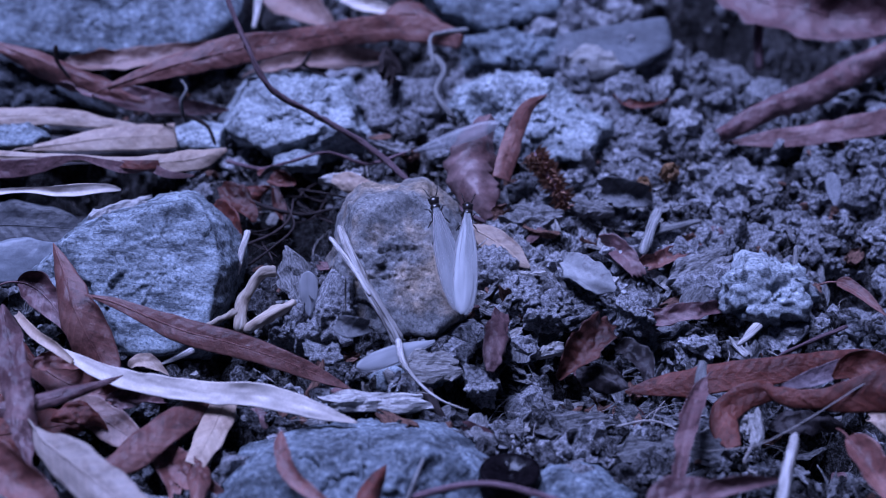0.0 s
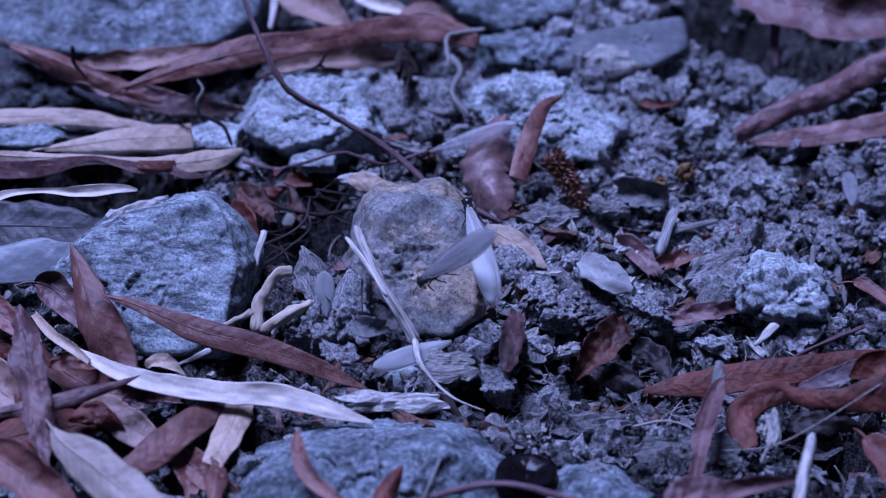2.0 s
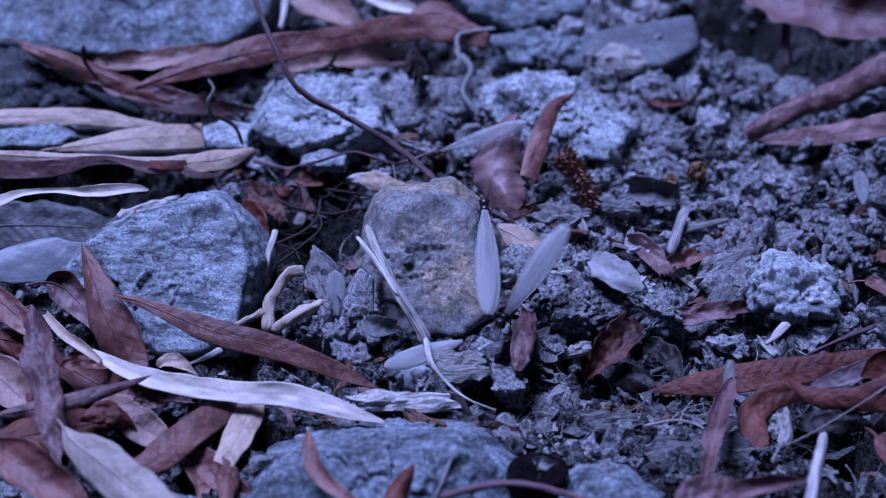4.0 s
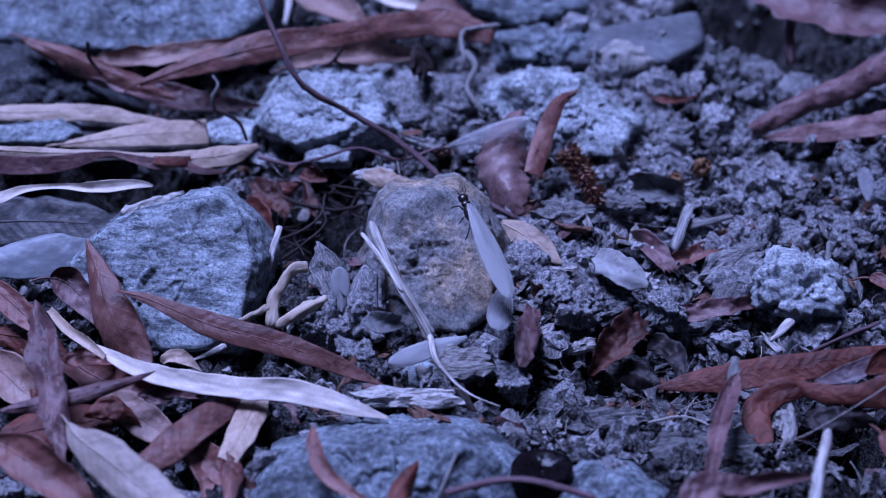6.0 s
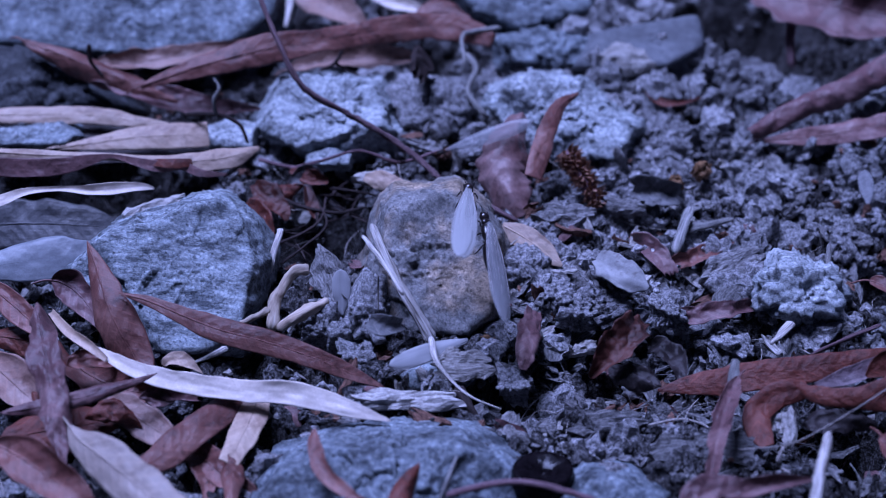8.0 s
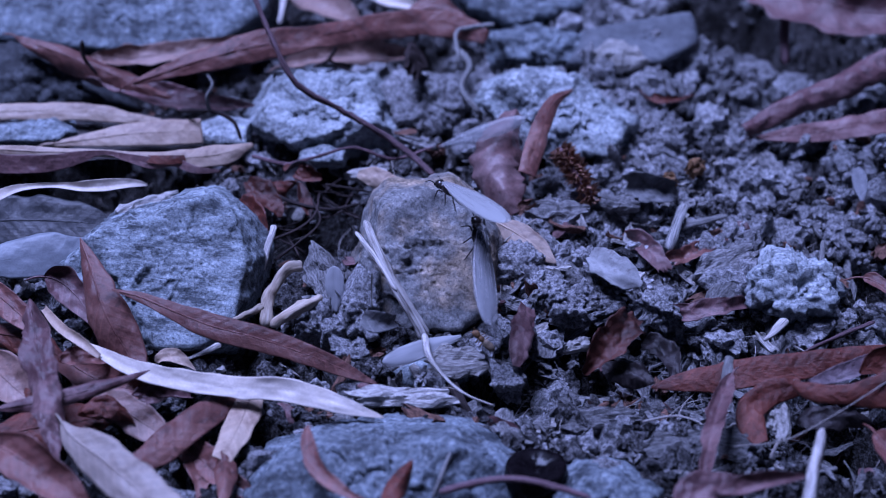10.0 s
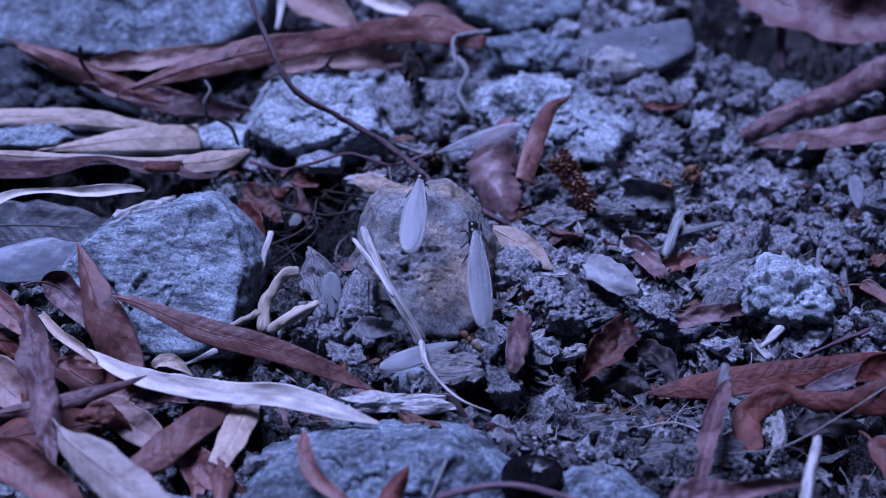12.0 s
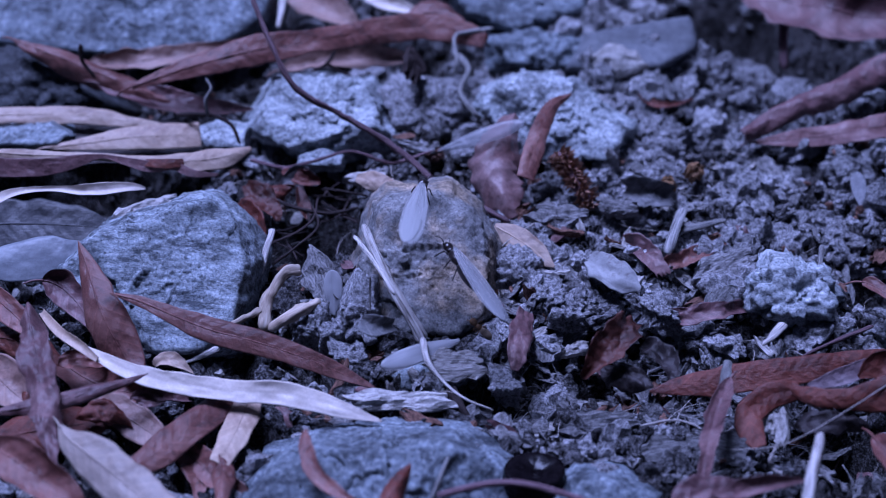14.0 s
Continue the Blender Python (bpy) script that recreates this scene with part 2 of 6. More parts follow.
LEAF_EMBER = leaf_material("dark rotting rust leaf", (0.04, 0.013, 0.009), (0.085, 0.03, 0.021), (0.012, 0.005, 0.004), 0.5, 0.3, 0.6)
LEAF_MAUVE = leaf_material("purple-brown dry leaf", (0.104, 0.057, 0.059), (0.19, 0.122, 0.121), (0.045, 0.0232, 0.0248), 0.40, 0.4, 0.55)
LEAF_PLUM = leaf_material("smooth plum-brown leaf", (0.15, 0.0863, 0.084), (0.27, 0.188, 0.188), (0.075, 0.0375, 0.036), 0.4, 0.25, 0.4, 0.7)
LEAF_VIOLET = leaf_material("violet-grey dry leaf", (0.188, 0.143, 0.161), (0.315, 0.262, 0.285), (0.075, 0.0435, 0.0495), 0.4, 0.3, 0.7)
LEAF_FAWN = leaf_material("fawn dry leaf", (0.203, 0.131, 0.109), (0.277, 0.195, 0.165), (0.105, 0.06, 0.0488), 0.45, 0.25, 0.5, 0.6)
LEAF_SLATE = leaf_material("dark slate-grey dry leaf", (0.034, 0.0345, 0.039), (0.06, 0.06, 0.066), (0.018, 0.0175, 0.019), 0.42, 0.4, 0.4)
LEAF_STONE = leaf_material("speckled stone-grey leaf", (0.215, 0.215, 0.22), (0.30, 0.30, 0.305), (0.13, 0.13, 0.133), 0.55, 0.05, 0.35, 0.7)
LEAF_BLUE = leaf_material("smooth blue-grey dry leaf", (0.165, 0.178, 0.20), (0.225, 0.24, 0.265), (0.12, 0.128, 0.145), 0.45, 0.1, 0.2, 0.15)
LEAF_ASH = leaf_material("ashen dry leaf", (0.24, 0.199, 0.169), (0.315, 0.266, 0.232), (0.15, 0.12, 0.101), 0.5, 0.3, 0.35, 0.3)
LEAF_TAN = leaf_material("pinkish tan dry leaf", (0.33, 0.251, 0.191), (0.413, 0.33, 0.262), (0.195, 0.128, 0.0938), 0.5, 0.2, 0.4, 0.45)
LEAF_PALE = leaf_material("bleached pale leaf", (0.61, 0.54, 0.475), (0.69, 0.62, 0.56), (0.50, 0.425, 0.36), 0.6, 0.08, 0.15, 0.08)
LEAF_GREY = leaf_material("grey dry leaf", (0.112, 0.112, 0.118), (0.173, 0.173, 0.18), (0.06, 0.0577, 0.06), 0.46, 0.6)
# Shade of the gaps, put into the near-black colour of added leaf pieces.
LEAF_DARK = leaf_material("near-black gap-shade leaf", (0.021, 0.0165, 0.0173), (0.0375, 0.03, 0.0315), (0.00825, 0.00675, 0.00675), 0.45, 0.4)
WOOD_PALE = wood_material("bleached wood", (0.50, 0.47, 0.445), (0.72, 0.69, 0.665), (0.13, 0.11, 0.10))
WOOD_CREAM = wood_material("peeled root", (0.435, 0.367, 0.292), (0.555, 0.495, 0.42), (0.255, 0.199, 0.15), True, 5.0)
WOOD_RED = wood_material("red-brown bark", (0.138, 0.086, 0.10), (0.235, 0.165, 0.185), (0.0525, 0.03, 0.0338))
WOOD_DARK = wood_material("dark root", (0.0338, 0.024, 0.024), (0.0675, 0.0488, 0.0488), (0.0112, 0.009, 0.009))
WOOD_GREY = wood_material("grey weathered wood", (0.203, 0.199, 0.199), (0.345, 0.338, 0.334), (0.0675, 0.0638, 0.0638))
CHIP_GREY = wood_material("grey wood chip", (0.15, 0.146, 0.15), (0.26, 0.255, 0.258), (0.065, 0.062, 0.063), False)
CHIP_PALE = wood_material("pale wood chip", (0.345, 0.33, 0.319), (0.46, 0.445, 0.43), (0.21, 0.195, 0.185), False)
CHIP_RUST = wood_material("rusty bark chip", (0.12, 0.0638, 0.0465), (0.21, 0.12, 0.09), (0.0375, 0.0195, 0.015), False)
HAIR = wood_material("grey root hair", (0.13, 0.125, 0.13), (0.22, 0.21, 0.22), (0.06, 0.055, 0.06))
SCALE_RUST = wood_material("rusty scales", (0.225, 0.112, 0.0675), (0.345, 0.225, 0.158), (0.09, 0.0375, 0.0225), False)
FIBRE = wood_material("plant fibre", (0.338, 0.315, 0.3), (0.45, 0.427, 0.413), (0.188, 0.165, 0.158))
WING = wing_material("milky wing", (0.54, 0.545, 0.56), 0.60)
# Shade on TERMITE_A's wings is put into this greyer, clearer tint.
WING_SHADED = wing_material("clearer wing, shade in its grey", (0.44, 0.445, 0.47), 0.70)
WING_OLD = wing_material("shed wing", (0.50, 0.505, 0.53), 0.36)
WING_FAINT = wing_material("clear shed wing", (0.40, 0.405, 0.44), 0.66)
VEIN = chitin_material("grey-brown wing vein", (0.30, 0.28, 0.29), 0.5)
CHITIN = chitin_material("black-brown chitin", (0.018, 0.014, 0.014), 0.28)
AMBER = chitin_material("amber chitin", (0.17, 0.10, 0.05), 0.5, 0.2)
PALE_BODY = chitin_material("straw-coloured soft body", (0.22, 0.17, 0.12), 0.5, 0.2)
SEED = chitin_material("black seed coat", (0.005, 0.004, 0.005), 0.18, 0.1)


# ---- making ----
def mesh_from(name, verts, faces, uvs=None, smooth=True, origin=None):
    """verts in millimetres; uvs per vertex."""
    verts = np.asarray(verts, dtype=float)
    if origin is not None:
        verts = verts - np.asarray(origin, dtype=float)
    me = bpy.data.meshes.new(name)
    me.from_pydata((verts * MM).tolist(), [], faces)
    if uvs is not None:
        layer = me.uv_layers.new(name="UVMap")
        loops = np.empty(len(me.loops), dtype=np.int32)
        me.loops.foreach_get("vertex_index", loops)
        layer.data.foreach_set("uv", np.asarray(uvs, dtype=np.float32)[loops].ravel())
    if smooth:
        me.polygons.foreach_set("use_smooth", np.ones(len(me.polygons), dtype=bool))
    me.update()
    return me


def place(name, me, material, origin=(0, 0, 0), parent=None, label=""):
    me.materials.append(material)
    ob = new(name, me)
    ob.location = [c * MM for c in origin]
    if parent:
        ob.parent = parent
    if label:
        ob["label"] = label
    return ob


def curve_through(points, steps):
    """A smooth line through the points, evenly parted between them."""
    p = np.asarray(points, dtype=float)
    p = np.vstack([2 * p[0] - p[1], p, 2 * p[-1] - p[-2]])
    out = []
    for i in range(1, len(p) - 2):
        for s in np.linspace(0, 1, steps, endpoint=False):
            a, b, c, d = p[i - 1], p[i], p[i + 1], p[i + 2]
            out.append(0.5 * (2 * b + (c - a) * s + (2 * a - 5 * b + 4 * c - d) * s * s + (3 * b - a - 3 * c + d) * s ** 3))
    out.append(p[-2])
    return np.array(out)


def unit(v):
    return v / np.maximum(np.linalg.norm(v, axis=-1, keepdims=True), 1e-9)


def tube(points, r0, r1, steps=8, sides=8, knobs=0.12, seed=0, flat=1.0, tip=True, ridges=1.3):
    """verts, faces, uvs of a tapering, slightly knobbly stick."""
    line = curve_through(points, steps) if len(points) > 2 else np.linspace(points[0], points[1], steps * 2)
    n = len(line)
    tang = unit(np.gradient(line, axis=0))
    side = unit(np.cross(tang, np.array([0.13, 0.07, 1.0])))
    up = np.cross(side, tang)
    s = np.linspace(0, 1, n)
    r = r0 + (r1 - r0) * s
    if tip:
        r = r * np.clip(np.minimum(s * n * 0.5 + 0.55, (1 - s) * n * 0.5 + 0.3), 0, 1)
    run = np.concatenate([[0], np.cumsum(np.linalg.norm(np.diff(line, axis=0), axis=1))])
    ang = np.linspace(0, 2 * math.pi, sides, endpoint=False)
    ring = np.cos(ang)[None, :, None] * side[:, None, :] + flat * np.sin(ang)[None, :, None] * up[:, None, :]
    bump = 1 + knobs * fbm(np.stack([np.repeat(run, sides) / ((2.5 if ridges < 2 else 6.0) * max(r0, 0.3)), np.tile(np.cos(ang), n) * ridges, np.tile(np.sin(ang), n) * ridges + seed], 1), seed, 3).reshape(n, sides)
    v = (line[:, None, :] + ring * (r[:, None] * bump)[:, :, None]).reshape(-1, 3)
    faces = [(i * sides + j, i * sides + (j + 1) % sides, (i + 1) * sides + (j + 1) % sides, (i + 1) * sides + j) for i in range(n - 1) for j in range(sides)]
    faces += [tuple(range(sides - 1, -1, -1)), tuple((n - 1) * sides + j for j in range(sides))]
    uv = np.stack([np.repeat(run, sides), np.tile(ang / (2 * math.pi), n)], 1)
    return v, faces, uv


def stick(name, label, category, material, points, r0, r1, seed=0, flat=1.0, knobs=0.14, sides=9, ridges=1.3):
    o = np.mean(points, axis=0)
    v, f, uv = tube(points, r0, r1, 10, sides, knobs, seed, flat, True, ridges)
    return tagged(place(name, mesh_from(name, v, f, uv, origin=o), material, o), label, category)


def leaf(label, material, a, m, b, width, up, fold=0.25, wave=0.12, twist=(0, 0), ends=(0.0, 1.0), belly=0.75, seed=0, rib=True, kind="dry_leaf", roll=0.0, crumple=0.0, widths=None, rumple=1.0, stalk=True):
    """A dry blade from a over m (one point, or several) to b (millimetres). up: which way its face looks; fold: how far the halves rise off the
    midrib; roll: how far its edges curl round; ends: the stretch of the full leaf that is left (1, 1 less where it is torn)."""
    a, b, up, mids = np.array(a, dtype=float), np.array(b, dtype=float), np.array(up, dtype=float), np.atleast_2d(np.array(m, dtype=float))
    n, k = 72, 17
    s = np.linspace(0, 1, n)[:, None]
    if len(mids) == 1:
        c = 2 * mids[0] - (a + b) / 2
        line = (1 - s) ** 2 * a + 2 * s * (1 - s) * c + s ** 2 * b
        knots = np.array([0, 0.5, 1])
    else:
        fine = curve_through([a, *mids, b], 24)
        way = np.concatenate([[0], np.cumsum(np.linalg.norm(np.diff(fine, axis=0), axis=1))])
        line = np.stack([np.interp(s[:, 0] * way[-1], way, fine[:, q]) for q in range(3)], 1)
        knots = way[::24] / way[-1]
    length = np.linalg.norm(np.diff(line, axis=0), axis=1).sum()
    tang = unit(np.gradient(line, axis=0))
    turn = np.radians(twist[0] + (twist[1] - twist[0]) * s)
    side = unit(np.cross(tang, up))
    nor = np.cross(side, tang)
    side, nor = side * np.cos(turn) + nor * np.sin(turn), nor * np.cos(turn) - side * np.sin(turn)
    u = ends[0] + (ends[1] - ends[0]) * s[:, 0]
    full = np.sin(np.pi * np.clip(u, 0.004, 0.996) ** belly) ** 0.8
    half = width / 2 * full / full.max()
    if widths:
        spread = curve_through([(q, w, 0) for q, w in zip(knots, widths)], 12)
        half = width / 2 * np.maximum(np.interp(s[:, 0], np.maximum.accumulate(spread[:, 0]), spread[:, 1]), 0.015)
    v = np.linspace(-1, 1, k)
    su, vv = np.repeat(s[:, 0], k), np.tile(v, n)
    w = np.repeat(half, k)
    edge = 1 + 0.13 * rumple * vnoise(np.stack([su * length / 1.6, np.sign(vv) * 3 + 0 * su, 0 * su + seed], 1), seed) * np.abs(vv) ** 3
    rag = np.zeros_like(su)
    for end, at in ((ends[0], 0.0), (ends[1], 1.0)):
        if 0.03 < end < 0.97:
            rag += np.exp(-np.abs(su - at) * 14) * (0.75 * vnoise(np.stack([vv * 1.7, 0 * su + at * 5, 0 * su + seed], 1), seed + 3)
                                                     + 0.3 * vnoise(np.stack([vv * 6, 0 * su, 0 * su + seed], 1), seed + 4)) * width * 0.3
    lift = fold * w * np.abs(vv)
    lift += wave * w * np.abs(vv) ** 1.5 * vnoise(np.stack([su * length / (0.9 * width + 2), np.sign(vv) * 2 + 0 * su, 0 * su + seed * 1.7], 1), seed + 1) * 1.6
    lift += 0.16 * rumple * w * vnoise(np.stack([su * length / 5.0, vv * 0.7, 0 * su + seed], 1), seed + 2)
    lift += 0.16 * rumple * np.minimum(w, 1.0) * fbm(np.stack([su * length / 1.7, w * vv / 0.9, 0 * su + seed], 1), seed + 6, 3)
    lift += 0.14 * rumple * w * np.abs(vv) * vnoise(np.stack([su * length / 2.2, np.sign(vv) * 5 + 0 * su, 0 * su + seed], 1), seed + 8)
    if crumple:
        lift += crumple * fbm(np.stack([su * length / 2.6, w * vv / 1.6, 0 * su + seed], 1), seed + 12, 3)
        edge = edge + 0.13 * fbm(np.stack([su * length / 0.9, np.sign(vv) * 3 + 0 * su, 0 * su + seed], 1), seed + 13, 2) * np.abs(vv) ** 2
    if roll:
        phi = vv * roll
        across, rise = w * np.sin(phi) / roll, w * (1 - np.cos(phi)) / roll
    else:
        across, rise = w * vv, 0
    rep = lambda q: np.repeat(q, k, axis=0)
    top = rep(line) + rep(side) * (across * edge)[:, None] + rep(nor) * (lift + rise)[:, None] + rep(tang) * rag[:, None]
    thick = 0.09 + 0.10 * np.exp(-np.abs(vv) * 5)
    low = top - rep(nor) * thick[:, None]
    q = lambda i, j: i * k + j
    off = n * k
    faces = [(q(i, j), q(i, j + 1), q(i + 1, j + 1), q(i + 1, j)) for i in range(n - 1) for j in range(k - 1)]
    faces += [tuple(off + x for x in reversed(f)) for f in list(faces)]
    rim = [q(0, j) for j in range(k)] + [q(i, k - 1) for i in range(1, n)] + [q(n - 1, j) for j in range(k - 2, -1, -1)] + [q(i, 0) for i in range(n - 2, 0, -1)]
    faces += [(rim[i], off + rim[i], off + rim[(i + 1) % len(rim)], rim[(i + 1) % len(rim)]) for i in range(len(rim))]
    uv = np.stack([su * length, w * vv], 1)
    o = line[n // 2]
    ob = tagged(place(kind, mesh_from(kind, np.vstack([top, low]), faces, np.vstack([uv, uv]), origin=o), material, o), label, "leaf", "dry leaves on the ground")
    strong = 1.0 if rib else 0.35
    mid = top.reshape(n, k, 3)[:, k // 2]
    keep = mid[2:-2:3] - nor[2:-2:3] * 0.03
    rv, rf, ruv = tube(keep, strong * (0.012 * width + 0.08), 0.05 * strong, 4, 6, 0.05, seed)
    place("midrib", mesh_from("midrib", rv, rf, ruv, origin=o), material, (0, 0, 0), ob)
    if stalk and rib and ends[0] < 0.03:
        stem = np.array([mid[3], mid[0] - tang[0] * 0.8, mid[0] - tang[0] * 2.0 - np.array([0, 0, 0.5])])
        sv, sf, suv = tube(stem, 0.10 + 0.012 * width, 0.08 + 0.008 * width, 5, 6, 0.1, seed)
        place("leaf_stalk", mesh_from("leaf_stalk", sv, sf, suv, origin=o), material, (0, 0, 0), ob)
    return ob


def join_blade(blade, whole):
    """Makes a blade that leaf() built a part of another leaf."""
    for key in ("category", "group"):
        del blade[key]
    blade.parent, blade.location = whole, blade.location - whole.location
    return blade


def ico(level):
    bm = bmesh.new()
    bmesh.ops.create_icosphere(bm, subdivisions=level, radius=1.0)
    v = np.array([x.co[:] for x in bm.verts])
    f = [tuple(x.index for x in y.verts) for y in bm.faces]
    bm.free()
    return v, f


ICO = {level: ico(level) for level in (1, 2, 3, 5, 6)}


def cut_shape(dirs, cuts, soft):
    """Distance to the surface along each direction of a body cut by planes (normal, distance), edges worn round by soft."""
    normals, dist = np.array([c[:3] for c in cuts]), np.array([c[3] for c in cuts])
    reach = np.maximum(dirs @ unit(normals).T, 1e-3) / dist
    return 1.0 / (np.sum(reach ** soft, axis=1) ** (1.0 / soft))


def facets(p, seed, tilt):
    """Broken faces: each cell of space has a flat face of its own tilt and height, with a step at the next."""
    base = np.floor(p).astype(np.int64)
    best, value = np.full(len(p), 9.0), np.zeros(len(p))
    for a in (-1, 0, 1):
        for b in (-1, 0, 1):
            for c in (-1, 0, 1):
                ci, cj, ck = base[:, 0] + a, base[:, 1] + b, base[:, 2] + c
                d = np.stack([p[:, q] - (i + 0.5 + 0.45 * hashed(ci, cj, ck, seed + q)) for q, i in enumerate((ci, cj, ck))], 1)
                far = (d * d).sum(1)
                lean = np.stack([hashed(ci, cj, ck, seed + 5 + q) for q in range(3)], 1)
                here = tilt * (d * lean).sum(1) + 0.35 * hashed(ci, cj, ck, seed + 9)
                value = np.where(far < best, here, value)
                best = np.minimum(best, far)
    return value


def rock(name, label, material, centre, cuts, seed, rough=0.5, grain=0.12, soft=90, level=6, category="stone"):
    """A broken stone: a body cut by planes round its centre, then chipped and grained."""
    dirs, faces = ICO[level]
    rs = np.random.RandomState(seed)
    knocks = unit(rs.randn(16, 3))
    reach = np.max(knocks @ (dirs * cut_shape(dirs, cuts, soft)[:, None]).T, axis=1)
    broken = [(*k, d * f) for k, d, f in zip(knocks, reach, 0.90 + 0.10 * rs.rand(16))]
    r = cut_shape(dirs, list(cuts) + broken, soft)
    p = dirs * r[:, None]
    big = fbm(p / 5.0 + seed, seed, 3)
    chip = 1 - np.abs(fbm(p / 2.2 + seed, seed + 11, 4))
    fine = fbm(p / 0.55, seed + 23, 3, 0.6)
    step = np.round(fbm(p * np.array([1, 1, 2.2]) / 3.6 + seed, seed + 31, 2) * 4) / 4
    warp = np.stack([fbm(p / 3.0 + 9 * q, seed + 40 + q, 3) for q in range(3)], 1)
    broad = facets(p / 4.2 + 0.35 * warp + seed, seed + 50, 1.3)
    small = facets(p / 1.5 + 0.5 * warp + seed, seed + 70, 1.2)
    r = r + 0.35 * rough * big + rough * 0.3 * (chip - 0.75) + rough * 0.3 * step + rough * (0.85 * broad + 0.28 * small) + grain * fine
    v = dirs * np.maximum(r, 0.4)[:, None]
    return tagged(place(name, mesh_from(name, v, faces, smooth=True), material, centre), label, category, "stones in the litter" if category == "stone" else "")


def chip_mesh(name, length, width, thick, seed, material):
    """A splintered flake: a ragged slab, splintered lengthways, thinner at the ends."""
    n, k = 16, 7
    rs = np.random.RandomState(seed)
    s, v = np.linspace(-1, 1, n), np.linspace(-1, 1, k)
    su, vv = np.repeat(s, k), np.tile(v, n)
    wl = 1 + 0.3 * vnoise(np.stack([su * 2.2, np.sign(vv) * 4, 0 * su + seed], 1), seed)
    outline = np.clip(1 - np.abs(su) ** (5 + 5 * rs.rand()), 0.45 + 0.3 * rs.rand(), 1)
    x = su * length / 2 + 0.13 * length * vnoise(np.stack([vv * 2.0, np.sign(su) * 3, 0 * su + seed], 1), seed + 1) * np.abs(su) ** 2
    y = vv * width / 2 * wl * outline
    bend = (rs.rand() - 0.4) * 0.25 * length * su ** 2 + (rs.rand() - 0.5) * 0.3 * width * vv ** 2
    z = bend + 0.10 * thick * vnoise(np.stack([su * 2, vv * 6, 0 * su], 1), seed + 2) + 0.25 * thick * vnoise(np.stack([su * 4, vv * 2, 0 * su], 1), seed + 3)
    t = thick * (0.7 + 0.3 * (1 - np.abs(vv) ** 4) * (1 - np.abs(su) ** 6))
    top, low = np.stack([x, y, z + t / 2], 1), np.stack([x, y, z - t / 2], 1)
    off = n * k
    faces = [(i * k + j, (i + 1) * k + j, (i + 1) * k + j + 1, i * k + j + 1) for i in range(n - 1) for j in range(k - 1)]
    faces += [tuple(off + x for x in reversed(f)) for f in list(faces)]
    rim = [j for j in range(k)] + [i * k + k - 1 for i in range(1, n)] + [(n - 1) * k + j for j in range(k - 2, -1, -1)] + [i * k for i in range(n - 2, 0, -1)]
    faces += [(rim[(i + 1) % len(rim)], off + rim[(i + 1) % len(rim)], off + rim[i], rim[i]) for i in range(len(rim))]
    me = mesh_from(name, np.vstack([top, low]), faces, smooth=False)
    me.materials.append(material)
    return me


def chip(name, label, category, material, centre, length, width, thick, turn, seed):
    """turn: degrees about x, y, z."""
    ob = new(name, chip_mesh(name, length, width, thick, seed, material))
    ob.matrix_basis = pose(*[c * MM for c in centre], *turn)
    return tagged(ob, label, category, "chips on the soil" if category == "wood chip" else "")


def wing_verts(length, width, seed=0, camber=0.06):
    n, k = 26, 9
    s, v = np.linspace(0, 1, n), np.linspace(-1, 1, k)
    su, vv = np.repeat(s, k), np.tile(v, n)
    prof = np.interp(su, [0, 0.06, 0.2, 0.4, 0.58, 0.76, 0.9, 0.97, 1.0], [0.18, 0.26, 0.6, 0.9, 1.0, 0.95, 0.7, 0.42, 0.1])
    x = su * length
    y = vv * width / 2 * prof
    z = camber * width * (1 - vv ** 2) + 0.03 * width * vnoise(np.stack([su * 4, vv * 2, 0 * su + seed], 1), seed) + 0.02 * length * su * (1 - su)
    top, low = np.stack([x, y, z], 1), np.stack([x, y, z - 0.03], 1)
    off = n * k
    faces = [(i * k + j, (i + 1) * k + j, (i + 1) * k + j + 1, i * k + j + 1) for i in range(n - 1) for j in range(k - 1)]
    faces += [tuple(off + q for q in reversed(f)) for f in list(faces)]
    rim = [j for j in range(k)] + [i * k + k - 1 for i in range(1, n)] + [(n - 1) * k + j for j in range(k - 2, -1, -1)] + [i * k for i in range(n - 2, 0, -1)]
    faces += [(rim[(i + 1) % len(rim)], off + rim[(i + 1) % len(rim)], off + rim[i], rim[i]) for i in range(len(rim))]
    return np.vstack([top, low]), faces


def shed_wing(label, root, tip, width, up, seed=0, membrane=WING_OLD):
    root, tip, up = (np.array(q, dtype=float) for q in (root, tip, up))
    length = np.linalg.norm(tip - root)
    v, f = wing_verts(length, width, seed)
    ax = unit(tip - root)
    ay = unit(np.cross(up, ax))
    az = np.cross(ax, ay)
    ob = place("shed_wing", mesh_from("shed_wing", v, f), membrane)
    ob.matrix_basis = Matrix([[ax[i], ay[i], az[i], root[i] * MM] for i in range(3)] + [[0, 0, 0, 1]])
    vein, vf, vu = tube(np.array([[0.1, 0.12 * width, 0.1], [length * 0.4, 0.36 * width, 0.1], [length * 0.75, 0.44 * width, 0.08]]), 0.03, 0.015, 6, 5, 0, 1)
    place("vein", mesh_from("vein", vein, vf, vu), membrane, (0, 0, 0), ob)
    return tagged(ob, label, "wing")


def ball(rx, ry, rz, at, seed, level=3, rough=0.04):
    d, f = ICO[level]
    r = 1 + rough * fbm(d * 2.0 + seed, seed, 2)
    return d * r[:, None] * np.array([rx, ry, rz]) + np.array(at), f


